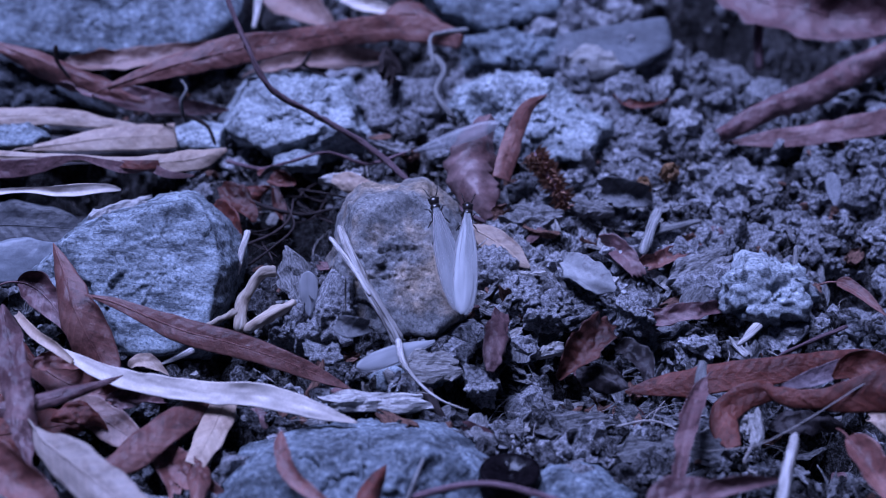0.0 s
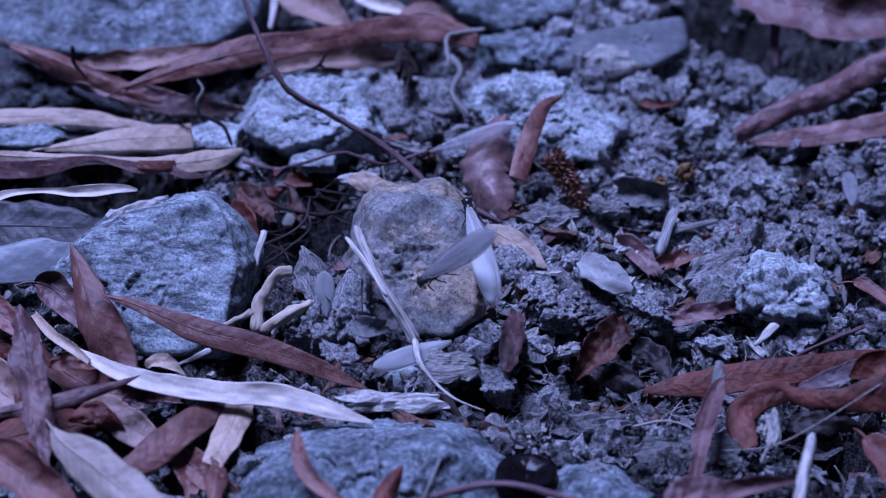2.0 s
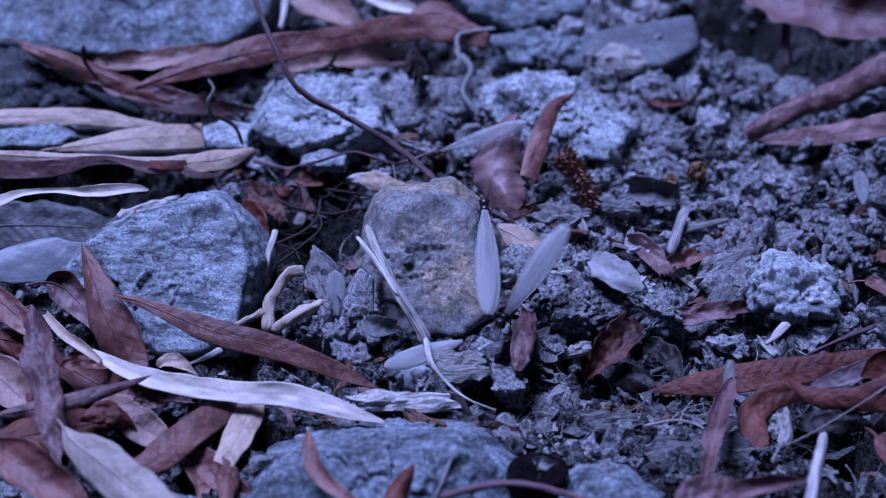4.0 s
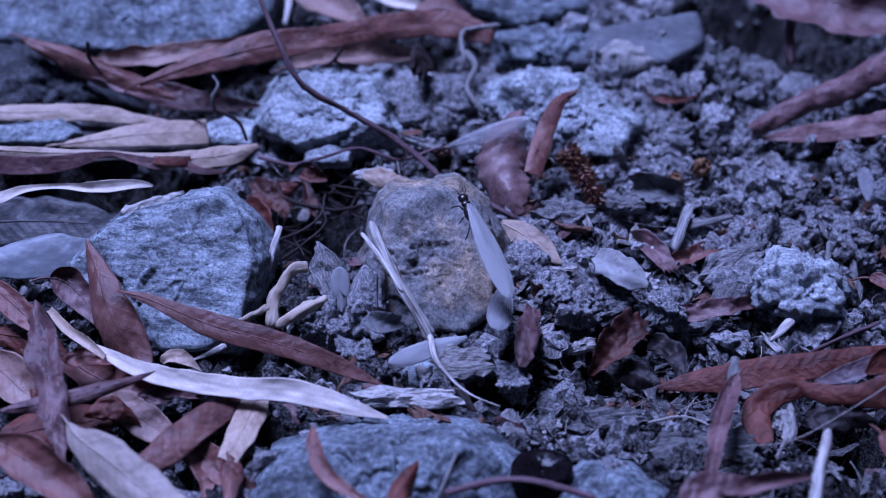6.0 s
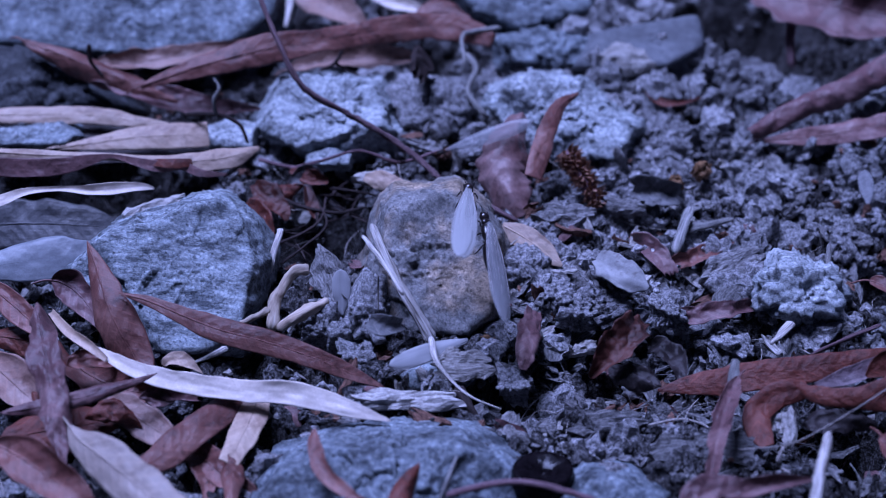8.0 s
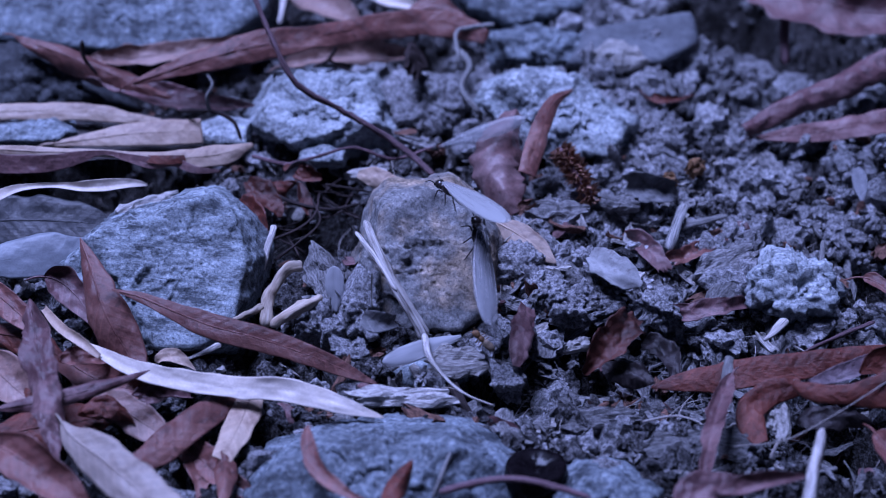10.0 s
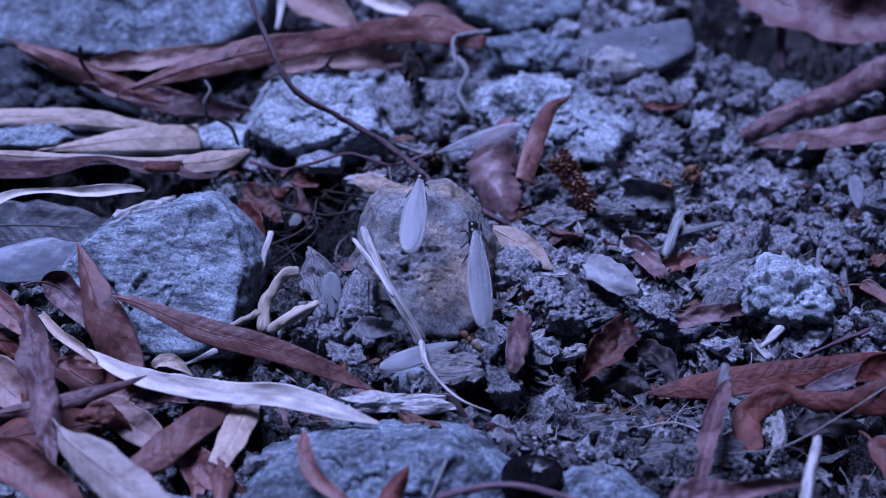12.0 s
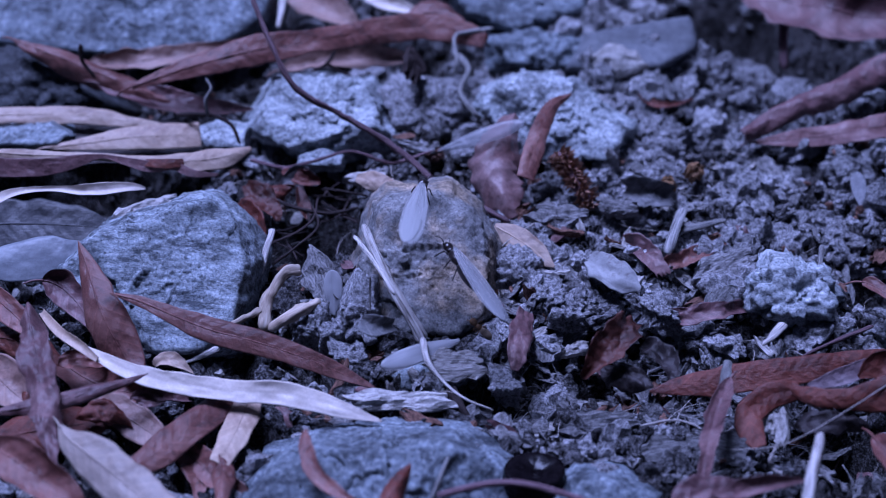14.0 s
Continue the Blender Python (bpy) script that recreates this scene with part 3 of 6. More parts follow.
def winged_insect(label, scale, spread, seed, membrane):
    """Head at the origin, tail and folded wings along +x, back along +z; feet at z = 0."""
    ob = new("winged_termite")
    ob.empty_display_size = 0.002
    body = {}
    for name, args, mat in (("head", (0.55, 0.52, 0.45, (0.1, 0, 1.25)), CHITIN), ("pronotum", (0.45, 0.52, 0.38, (0.8, 0, 1.3)), CHITIN),
                            ("thorax", (1.15, 0.62, 0.55, (1.9, 0, 1.2)), CHITIN), ("abdomen", (2.3, 0.78, 0.65, (4.9, 0, 1.05)), CHITIN)):
        v, f = ball(*args, seed)
        body[name] = place(name, mesh_from(name, v * scale, f), mat, (0, 0, 0), ob)
    for i, (dy, dz, turn) in enumerate(((0.06, 1.62, 1), (-0.06, 1.70, -1), (0.12, 1.78, 1), (-0.12, 1.86, -1))):
        length, width = (10.2, 2.35) if i < 2 else (10.9, 2.2)
        v, f = wing_verts(length, width, seed + i)
        ca, sa = math.cos(radians(spread * turn * 0.25)), math.sin(radians(spread * turn * 0.25))
        v = np.stack([1.1 + v[:, 0] * ca - v[:, 1] * sa, dy + v[:, 0] * sa + v[:, 1] * ca, dz + v[:, 2] - 0.05 * v[:, 0]], 1)
        blade = place("hind_wing" if i < 2 else "fore_wing", mesh_from("wing", v * scale, f), membrane, (0, 0, 0), ob)
        for side, reach, thick in ((0.9, 0.8, 0.04), (0.45, 0.72, 0.016), (-0.1, 0.86, 0.013), (-0.55, 0.7, 0.012)):
            row = v.reshape(2, 26, 9, 3)[0, 1:int(26 * reach):3]
            at = 4 + 4 * side * turn
            low = min(int(at), 7)
            pts = row[:, low] + (row[:, low + 1] - row[:, low]) * (at - low) + np.array([0, 0, 0.012])
            vv, vf, vu = tube(pts * scale, thick * scale, 0.5 * thick * scale, 3, 5, 0, 1)
            place("wing_vein", mesh_from("wing_vein", vv, vf, vu), VEIN, (0, 0, 0), blade)
    for sgn in (-1, 1):
        for x0, reach in ((1.2, -1.1), (2.0, 0.2), (2.9, 1.3)):
            pts = np.array([[x0, 0.45 * sgn, 1.0], [x0 + 0.4 * reach, 0.7 * sgn, 1.1], [x0 + 0.75 * reach, 0.95 * sgn, 0.45], [x0 + 0.9 * reach, 1.1 * sgn, 0.0]])
            v, f, uv = tube(pts * scale, 0.09 * scale, 0.05 * scale, 5, 6, 0.05, seed)
            place("leg", mesh_from("leg", v, f, uv), CHITIN, (0, 0, 0), body["thorax"])
        pts = np.array([[-0.35, 0.3 * sgn, 1.4], [-0.7, 0.5 * sgn, 1.6], [-1.1, 0.6 * sgn, 1.5], [-1.5, 0.8 * sgn, 1.3]])
        v, f, uv = tube(pts * scale, 0.055 * scale, 0.045 * scale, 6, 6, 0.3, seed)
        place("antenna", mesh_from("antenna", v, f, uv), CHITIN, (0, 0, 0), body["head"])
        v, f = ball(0.14, 0.1, 0.14, (-0.1, 0.46 * sgn, 1.36), seed, 2)
        place("eye", mesh_from("eye", v * scale, f), SEED, (0, 0, 0), body["head"])
    return tagged(ob, label, "insect", "winged termites on the stone")


def worker(label):
    """Small pale insect, head at the origin, body along +x."""
    ob = new("worker_termite")
    ob.empty_display_size = 0.001
    body = {}
    for name, args, mat in (("head", (0.62, 0.5, 0.42, (0, 0, 0.6)), AMBER), ("thorax", (0.55, 0.4, 0.35, (0.95, 0, 0.55)), AMBER), ("abdomen", (1.05, 0.55, 0.5, (2.3, 0, 0.55)), PALE_BODY)):
        v, f = ball(*args, 4)
        body[name] = place(name, mesh_from(name, 0.75 * v, f, np.zeros((len(v), 2))), mat, (0, 0, 0), ob)
    for sgn in (-1, 1):
        for x0 in (0.6, 1.0, 1.4):
            v, f, uv = tube(np.array([[x0, 0.3 * sgn, 0.5], [x0 + 0.1, 0.75 * sgn, 0.5], [x0 + 0.2, 0.95 * sgn, 0.0]]), 0.07, 0.05, 4, 6, 0, 1)
            place("leg", mesh_from("leg", 0.75 * v, f, uv), AMBER, (0, 0, 0), body["thorax"])
        v, f, uv = tube(np.array([[-0.4, 0.2 * sgn, 0.7], [-0.7, 0.35 * sgn, 0.8], [-0.95, 0.5 * sgn, 0.7]]), 0.045, 0.035, 4, 6, 0.2, 1)
        place("antenna", mesh_from("antenna", 0.75 * v, f, uv), AMBER, (0, 0, 0), body["head"])
    return tagged(ob, label, "insect")


# ---- ground ----
def ground_height(x, y):
    """Height of the soil in millimetres over the spot (x, y)."""
    x, y = np.asarray(x, dtype=float).ravel(), np.asarray(y, dtype=float).ravel()
    p = np.stack([x, y, 0 * x], 1)
    warp = np.stack([fbm(p / 4, 61, 2), fbm(p / 4, 62, 2), 0 * x], 1)
    h = 1.8 * vnoise(p / 17, 3) + 4.4 * clumps(p / 6.0 + 0.5 * warp, 7) + 2.6 * clumps(p / 2.7 + 0.5 * warp, 8) + 1.2 * clumps(p / 1.3 + 0.4 * warp, 9) + 0.55 * fbm(p / 0.9, 4, 2)
    for cx, cy, radius, depth in HOLLOWS:
        h = h - depth * np.exp(-((x - cx) ** 2 + (y - cy) ** 2) / radius ** 2)
    return h - 5.0


def ground():
    fine_x, fine_y = np.arange(-72, 74.1, 0.36), np.arange(-52, 86.1, 0.36)
    far = np.cumsum(1.0 * 1.32 ** np.arange(38))
    xs = np.concatenate([-72.4 - far[::-1], fine_x, 74.4 + far])
    ys = np.concatenate([-52.4 - far[::-1], fine_y, 86.4 + far])
    gx, gy = np.meshgrid(xs, ys, indexing="ij")
    z = ground_height(gx, gy)
    k = len(ys)
    i, j = np.meshgrid(np.arange(len(xs) - 1), np.arange(k - 1), indexing="ij")
    a = (i * k + j).ravel()
    faces = np.stack([a, a + k, a + k + 1, a + 1], 1)
    me = mesh_from("ground", np.stack([gx.ravel(), gy.ravel(), z], 1), faces.tolist())
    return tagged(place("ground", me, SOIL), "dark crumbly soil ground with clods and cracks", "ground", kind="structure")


GROUND = ground()


def scattered(name, label, category, count, make, material, seed, area, dry=None):
    """Many small bodies in one mesh; make(rs) gives verts and faces about the origin and how deep it sinks."""
    rs = np.random.RandomState(seed)
    xs = area[0] + (area[1] - area[0]) * rs.rand(3 * count)
    ys = area[2] + (area[3] - area[2]) * rs.rand(3 * count)
    zs = ground_height(xs, ys)
    around = sum(ground_height(xs + 3.2 * math.cos(q), ys + 3.2 * math.sin(q)) for q in range(6)) / 6
    share = 1 / (1 + np.exp(-(zs - around) / 0.55))
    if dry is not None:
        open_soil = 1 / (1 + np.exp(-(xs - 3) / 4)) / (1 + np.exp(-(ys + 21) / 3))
        # Pale crumbs are left out of hollows, which shades these by colour.
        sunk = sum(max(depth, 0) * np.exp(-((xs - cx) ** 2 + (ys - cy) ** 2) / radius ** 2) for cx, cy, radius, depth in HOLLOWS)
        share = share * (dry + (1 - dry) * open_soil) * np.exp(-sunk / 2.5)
    stays = np.flatnonzero(rs.rand(3 * count) < share)[:count]
    xs, ys, zs = xs[stays], ys[stays], zs[stays]
    verts, faces, off = [], [], 0
    for x, y, z in zip(xs, ys, zs):
        v, f, sink = make(rs)
        verts.append(v + np.array([x, y, z - sink]))
        faces.append(np.asarray(f) + off)
        off += len(v)
    me = mesh_from(name, np.vstack(verts), np.vstack(faces).tolist(), smooth=False)
    return tagged(place(name, me, material), label, category, kind="stuff")


def random_turn(rs):
    q = unit(rs.randn(4))
    w, x, y, z = q
    return np.array([[1 - 2 * (y * y + z * z), 2 * (x * y - z * w), 2 * (x * z + y * w)], [2 * (x * y + z * w), 1 - 2 * (x * x + z * z), 2 * (y * z - x * w)],
                     [2 * (x * z - y * w), 2 * (y * z + x * w), 1 - 2 * (x * x + y * y)]])


def crumb(low, high, level):
    d, f = ICO[level]
    shapes, own = [], np.random.RandomState(level + 40)
    for k in range(90):
        r = 1 + 0.5 * vnoise(d * 1.4 + 50 * own.rand(3), 5) + 0.42 * np.abs(vnoise(d * 2.9 + 50 * own.rand(3), 6)) + 0.2 * vnoise(d * 5.5 + 50 * own.rand(3), 16)
        if level > 2:
            r = r + 0.2 * vnoise(d * 10 + 50 * own.rand(3), 7)
        shapes.append(d * r[:, None])

    def make(rs):
        size = low * (high / low) ** (rs.rand() ** 1.8)
        stretch = np.array([1, 0.65 + 0.4 * rs.rand(), 0.5 + 0.4 * rs.rand()])
        v = (shapes[rs.randint(90)] * stretch * size) @ random_turn(rs).T
        return v, f, 0.15 * size
    return make


def flake(rs):
    length, width, thick = 0.8 + 2.6 * rs.rand() ** 2, 0.4 + 1.0 * rs.rand(), 0.12 + 0.25 * rs.rand()
    n = 6
    ang = np.linspace(0, 2 * math.pi, n, endpoint=False) + 0.5 * rs.rand(n)
    rad = 0.75 + 0.5 * rs.rand(n)
    o = np.stack([np.cos(ang) * rad * length / 2, np.sin(ang) * rad * width / 2, 0.15 * (rs.rand(n) - 0.5) * length], 1)
    v = np.vstack([o + [0, 0, thick / 2], o - [0, 0, thick / 2], [[0, 0, thick * 0.8]], [[0, 0, -thick * 0.6]]])
    f = [(12, i, (i + 1) % n) for i in range(n)] + [(13, 6 + (i + 1) % n, 6 + i) for i in range(n)]
    f += [(i, 6 + i, 6 + (i + 1) % n) for i in range(n)] + [(i, 6 + (i + 1) % n, (i + 1) % n) for i in range(n)]
    tilt = np.radians(rs.randn(3) * np.array([28, 28, 200]))
    m = np.array(Euler(tilt).to_matrix())
    return v @ m.T, f, -0.35


def fibre_bit(rs):
    length = 2 + 6 * rs.rand()
    a = rs.rand() * 6.28
    p = np.array([[0, 0, 0.3], [0.5, 0.12 * rs.randn(), 0.5 + 0.3 * rs.rand()], [1, 0.25 * rs.randn(), 0.3]]) * np.array([length, length, 1])
    c, s = math.cos(a), math.sin(a)
    p = np.stack([p[:, 0] * c - p[:, 1] * s, p[:, 0] * s + p[:, 1] * c, p[:, 2]], 1)
    v, f, uv = tube(p, 0.03 + 0.035 * rs.rand(), 0.02, 4, 4, 0.1, 1)
    return v, [x for x in f if len(x) == 4][:-4], -0.2


scattered("soil_crumbs", "loose grey-brown crumbs of dry soil", "soil", 6500, crumb(0.25, 1.0, 2), CRUMB_SHADED, 11, (-66, 74, -48, 80))
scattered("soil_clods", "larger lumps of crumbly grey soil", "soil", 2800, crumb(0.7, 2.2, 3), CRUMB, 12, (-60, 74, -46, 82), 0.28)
scattered("humus_lumps", "humus lumps with crevice shade put into their colour", "soil", 900, crumb(0.6, 1.9, 3), CRUMB_SHADED, 18, (-60, 34, -46, 6))
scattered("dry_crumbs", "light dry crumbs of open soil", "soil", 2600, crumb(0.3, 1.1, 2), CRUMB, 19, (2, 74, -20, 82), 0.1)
scattered("soil_grains", "fine grains of dry grey soil", "soil", 6000, crumb(0.14, 0.4, 1), CRUMB_SHADED, 17, (-58, 62, -46, 50))
scattered("wood_flakes", "small grey flakes of rotten wood", "plant litter", 1000, flake, CHIP_GREY, 13, (-60, 42, -46, 30))
scattered("grey_shreds", "grey shreds of rotten wood thick on the soil", "plant litter", 700, flake, CHIP_GREY, 20, (-2, 32, -30, -8))
scattered("leaf_crumbs", "small rust-brown leaf fragments", "plant litter", 170, flake, CHIP_RUST, 14, (-60, 45, -46, 36))
scattered("pale_flakes", "small pale splinters of wood", "plant litter", 230, flake, CHIP_PALE, 15, (-60, 45, -46, 36))
scattered("root_hairs", "fine grey root hairs over dark soil", "plant litter", 110, fibre_bit, HAIR, 22, (4, 40, -38, -19))
scattered("loose_fibres", "thin dry rootlets and plant fibres", "plant litter", 170, fibre_bit, FIBRE, 16, (-56, 50, -44, 30))


def clod_parts():
    """The countable lumps of the open soil, each a piece of the ground."""
    rs = np.random.RandomState(31)
    make = crumb(1.0, 1.0, 3)
    shapes = []
    for k in range(24):
        v, f, sink = make(rs)
        me = mesh_from("clod", v, np.asarray(f).tolist(), smooth=False)
        me.materials.append(CLOD)
        shapes.append(me)
    for k in range(280):
        x, y = 8 + 46 * rs.rand(), -34 + 76 * rs.rand()
        size = 0.9 + 1.5 * rs.rand() ** 2
        z = float(ground_height([x], [y])[0]) + 0.1
        ob = new("clod", shapes[rs.randint(24)])
        ob.parent = GROUND
        ob.matrix_basis = pose(x * MM, y * MM, z * MM, 360 * rs.rand(), 360 * rs.rand(), 360 * rs.rand()) @ Matrix.Diagonal((size, size, size, 1))


clod_parts()


def scaly_shoot(label, points, radius, seed=0):
    """A dry conifer-like stub: a woody core with rows of small pointed scales standing off it."""
    o = np.mean(points, axis=0)
    v, f, uv = tube(points, radius * 0.55, radius * 0.4, 8, 8, 0.2, seed)
    ob = place("scaly_shoot", mesh_from("scaly_shoot", v, f, uv, origin=o), WOOD_RED, o)
    line = curve_through(points, 12)
    tang = unit(np.gradient(line, axis=0))
    rs = np.random.RandomState(seed)
    verts, faces = [], []
    for k in range(300):
        i = rs.randint(len(line))
        out = unit(np.cross(tang[i], rs.randn(3)))
        root = line[i] + out * radius * 0.4
        tip = root + out * radius * (0.3 + 0.4 * rs.rand()) + tang[i] * radius * 0.5 * (rs.rand() - 0.3)
        side = np.cross(out, tang[i]) * radius * 0.15
        n = len(verts)
        verts += [root - side, root + side, tip, root + tang[i] * radius * 0.25]
        faces += [(n, n + 1, n + 2), (n + 1, n + 3, n + 2), (n + 3, n, n + 2), (n, n + 3, n + 1)]
    place("scale_coat", mesh_from("scale_coat", np.array(verts), faces, smooth=False, origin=o), SCALE_RUST, (0, 0, 0), ob)
    return tagged(ob, label, "plant")


def litter():
    """Countable chips and splinters strewn over the crumbs, thickest beside the upright stone."""
    rs = np.random.RandomState(21)
    kinds = (("wood_chip", "grey splintered chip of rotten wood on soil", CHIP_GREY, 6), ("wood_chip", "pale splintered chip of wood on soil", CHIP_PALE, 2),
             ("bark_chip", "rust-brown flake of bark on soil", CHIP_RUST, 2), ("leaf_scrap", "thin grey scrap of a dry leaf on soil", CHIP_GREY, 2), ("leaf_scrap", "thin brown scrap of a dry leaf on soil", LEAF_MAUVE, 2))
    for name, label, material, many in kinds:
        thin = name == "leaf_scrap"
        for v in range(many):
            size = (2.0 + 2.6 * rs.rand(), 0.8 + 1.1 * rs.rand(), 0.16 if thin else 0.35 + 0.5 * rs.rand())
            base = chip(name, label, "leaf scrap" if thin else "wood chip", material, (0, 0, 0), size[0], size[1] * (1.5 if thin else 1), size[2], (0, 0, 0), 300 + 17 * v + 3 * many)
            for c in range(20):
                if rs.rand() < 0.7:
                    x, y = 14 + 12 * rs.randn(), -9 + 13 * rs.randn()
                else:
                    x, y = -20 + 68 * rs.rand(), -38 + 60 * rs.rand()
                z = float(ground_height([x], [y])[0]) + 0.7
                m = pose(x * MM, y * MM, z * MM, 35 * rs.randn(), 25 * rs.randn(), 360 * rs.rand())
                if c:
                    copy_thing(base, m)
                else:
                    base.matrix_basis = m


litter()


def seed_pod(label, at):
    """A round black pod, split open on top, with a rim round the hollow."""
    d, f = ICO[5]
    rim = np.clip((d[:, 2] - 0.55) / 0.45, 0, 1)
    r = 1 + 0.03 * fbm(d * 2.5, 3, 3) - 0.75 * rim ** 0.8 + 0.08 * np.exp(-((d[:, 2] - 0.5) / 0.1) ** 2)
    v = d * r[:, None] * np.array([3.1, 2.6, 2.4])
    return tagged(place("seed_pod", mesh_from("seed_pod", v, f), SEED, at), label, "seed")



# stones
rock("stone", "rough earthy grey stone standing upright in the soil", MUDSTONE, (-5.27, -11.57, 6.00), [(-0.66, 0.28, 0.70, 8.08), (-0.04, 0.44, 0.90, 8.28), (0.59, 0.32, 0.74, 8.42), (0.83, 0.16, 0.54, 8.20), (0.98, -0.12, 0.18, 7.83), (0.62, -0.63, -0.47, 9.27), (-0.00, -0.77, -0.64, 7.72), (-0.09, -0.76, -0.64, 7.77), (-0.97, -0.24, 0.04, 7.94), (-0.94, -0.00, 0.33, 5.94), (-0.96, -0.05, 0.27, 6.05), (-0.00, 0.79, -0.62, 7.00), (0.00, -0.64, 0.77, 4.68), (-0.47, -0.67, 0.57, 5.76), (0.32, -0.38, 0.87, 5.40)], 101, rough=0.42, grain=0.16)
rock("stone", "pale blue-grey speckled granite stone half buried in leaves", GRANITE, (-32.31, -11.42, 5.00), [(-0.62, 0.32, 0.71, 8.12), (-0.65, 0.30, 0.70, 8.26), (-0.26, 0.43, 0.86, 6.87), (0.62, 0.32, 0.72, 9.51), (0.87, 0.13, 0.47, 9.49), (0.97, -0.26, -0.02, 9.42), (0.96, -0.28, -0.05, 9.52), (0.05, -0.75, -0.65, 9.17), (-0.62, -0.62, -0.48, 9.06), (-0.93, -0.34, -0.13, 10.18), (-0.00, 0.79, -0.62, 7.00), (0.10, -0.56, 0.82, 5.04), (-0.43, -0.75, 0.50, 7.20)], 102, rough=0.45, grain=0.12)
rock("stone", "whitish granite stone under a thin red twig", QUARTZ, (-17.18, 18.06, 5.00), [(-0.71, 0.27, 0.65, 7.14), (-0.20, 0.44, 0.87, 5.43), (0.19, 0.44, 0.88, 5.25), (0.84, 0.16, 0.52, 6.61), (0.90, 0.09, 0.43, 6.90), (0.29, -0.73, -0.62, 6.43), (-0.05, -0.75, -0.66, 5.03), (-0.58, -0.64, -0.51, 6.14), (-0.89, -0.40, -0.21, 7.63), (-0.00, 0.79, -0.62, 7.00), (-0.03, -0.31, 0.95, 3.31), (0.26, -0.97, 0.03, 5.76), (-0.59, -0.49, 0.64, 6.48)], 103, rough=0.85, grain=0.2)
rock("stone", "whitish crumbling quartz stone behind a leaf", QUARTZ, (9.44, 19.37, 4.00), [(-0.75, 0.24, 0.62, 7.41), (-0.34, 0.42, 0.84, 6.01), (0.22, 0.44, 0.87, 4.92), (0.60, 0.33, 0.73, 5.72), (0.79, -0.51, -0.34, 9.42), (0.09, -0.75, -0.65, 6.15), (-0.44, -0.69, -0.57, 5.31), (-0.90, -0.39, -0.19, 6.84), (-0.00, 0.79, -0.62, 6.00), (0.17, -0.47, 0.87, 4.32), (-0.28, -0.77, 0.57, 5.04)], 104, rough=0.9, grain=0.22)
rock("stone", "large grey stone lying at the edge of the litter", GRANITE_SOFT, (-41.76, 39.26, 6.00), [(0.00, 0.45, 0.89, 6.78), (0.98, -0.16, 0.10, 16.71), (0.62, -0.62, -0.48, 10.46), (0.15, -0.75, -0.65, 5.92), (-0.11, -0.75, -0.65, 5.95), (-0.98, -0.15, 0.12, 22.43), (-0.00, 0.79, -0.62, 8.00), (0.00, -0.47, 0.88, 2.52)], 105, rough=0.5)
rock("stone", "blue-grey granite stone with dark leaves across it", GRANITE_SOFT, (-9.26, -40.65, 4.00), [(-0.80, 0.20, 0.57, 8.90), (-0.33, 0.42, 0.85, 4.65), (-0.13, 0.45, 0.88, 3.80), (0.04, 0.45, 0.89, 4.08), (0.45, 0.39, 0.81, 7.15), (0.96, -0.01, 0.30, 13.43), (0.00, -0.75, -0.66, 6.04), (-0.98, -0.16, 0.10, 11.94), (-0.00, 0.79, -0.62, 6.00), (0.00, -0.53, 0.85, 4.68), (0.41, -0.71, 0.57, 6.48)], 106, rough=0.45)
rock("stone", "small pale knobbly granite stone on the soil", QUARTZ, (34.60, -13.14, 4.00), [(-0.76, 0.23, 0.61, 4.11), (0.29, 0.43, 0.86, 3.25), (0.67, 0.29, 0.68, 3.59), (0.90, -0.39, -0.19, 4.97), (-0.00, -0.75, -0.66, 2.88), (-0.40, -0.70, -0.59, 3.10), (-0.95, -0.30, -0.07, 4.35), (-0.00, 0.79, -0.62, 4.00), (0.00, -0.64, 0.77, 2.88)], 107, rough=1.1, grain=0.3, level=5)
rock("stone", "grey-blue stone at the far edge", GRANITE_SOFT, (7.27, 44.94, 5.00), [(0.00, 0.45, 0.89, 4.83), (0.97, -0.24, 0.00, 7.85), (0.37, -0.71, -0.60, 4.06), (0.15, -0.75, -0.65, 3.50), (-0.43, -0.69, -0.58, 4.56), (-0.91, -0.37, -0.17, 7.44), (-0.00, 0.79, -0.62, 7.00), (0.00, -0.47, 0.88, 1.58)], 108, rough=0.5, level=5)
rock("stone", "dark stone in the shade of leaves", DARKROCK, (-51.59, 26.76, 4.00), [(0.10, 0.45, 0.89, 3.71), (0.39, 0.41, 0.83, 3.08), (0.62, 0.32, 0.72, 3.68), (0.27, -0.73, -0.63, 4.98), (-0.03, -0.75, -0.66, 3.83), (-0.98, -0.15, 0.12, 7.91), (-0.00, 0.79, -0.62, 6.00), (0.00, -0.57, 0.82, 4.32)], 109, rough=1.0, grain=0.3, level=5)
rock("stone", "small grey pebble between tan leaves", GRANITE, (-50.56, 14.48, 5.00), [(-0.12, 0.45, 0.89, 1.80), (0.50, 0.37, 0.78, 2.78), (0.72, -0.56, -0.41, 3.53), (0.02, -0.75, -0.66, 1.72), (-0.98, -0.15, 0.12, 5.15), (-0.00, 0.79, -0.62, 4.00), (0.00, -0.57, 0.82, 2.88)], 110, level=5)
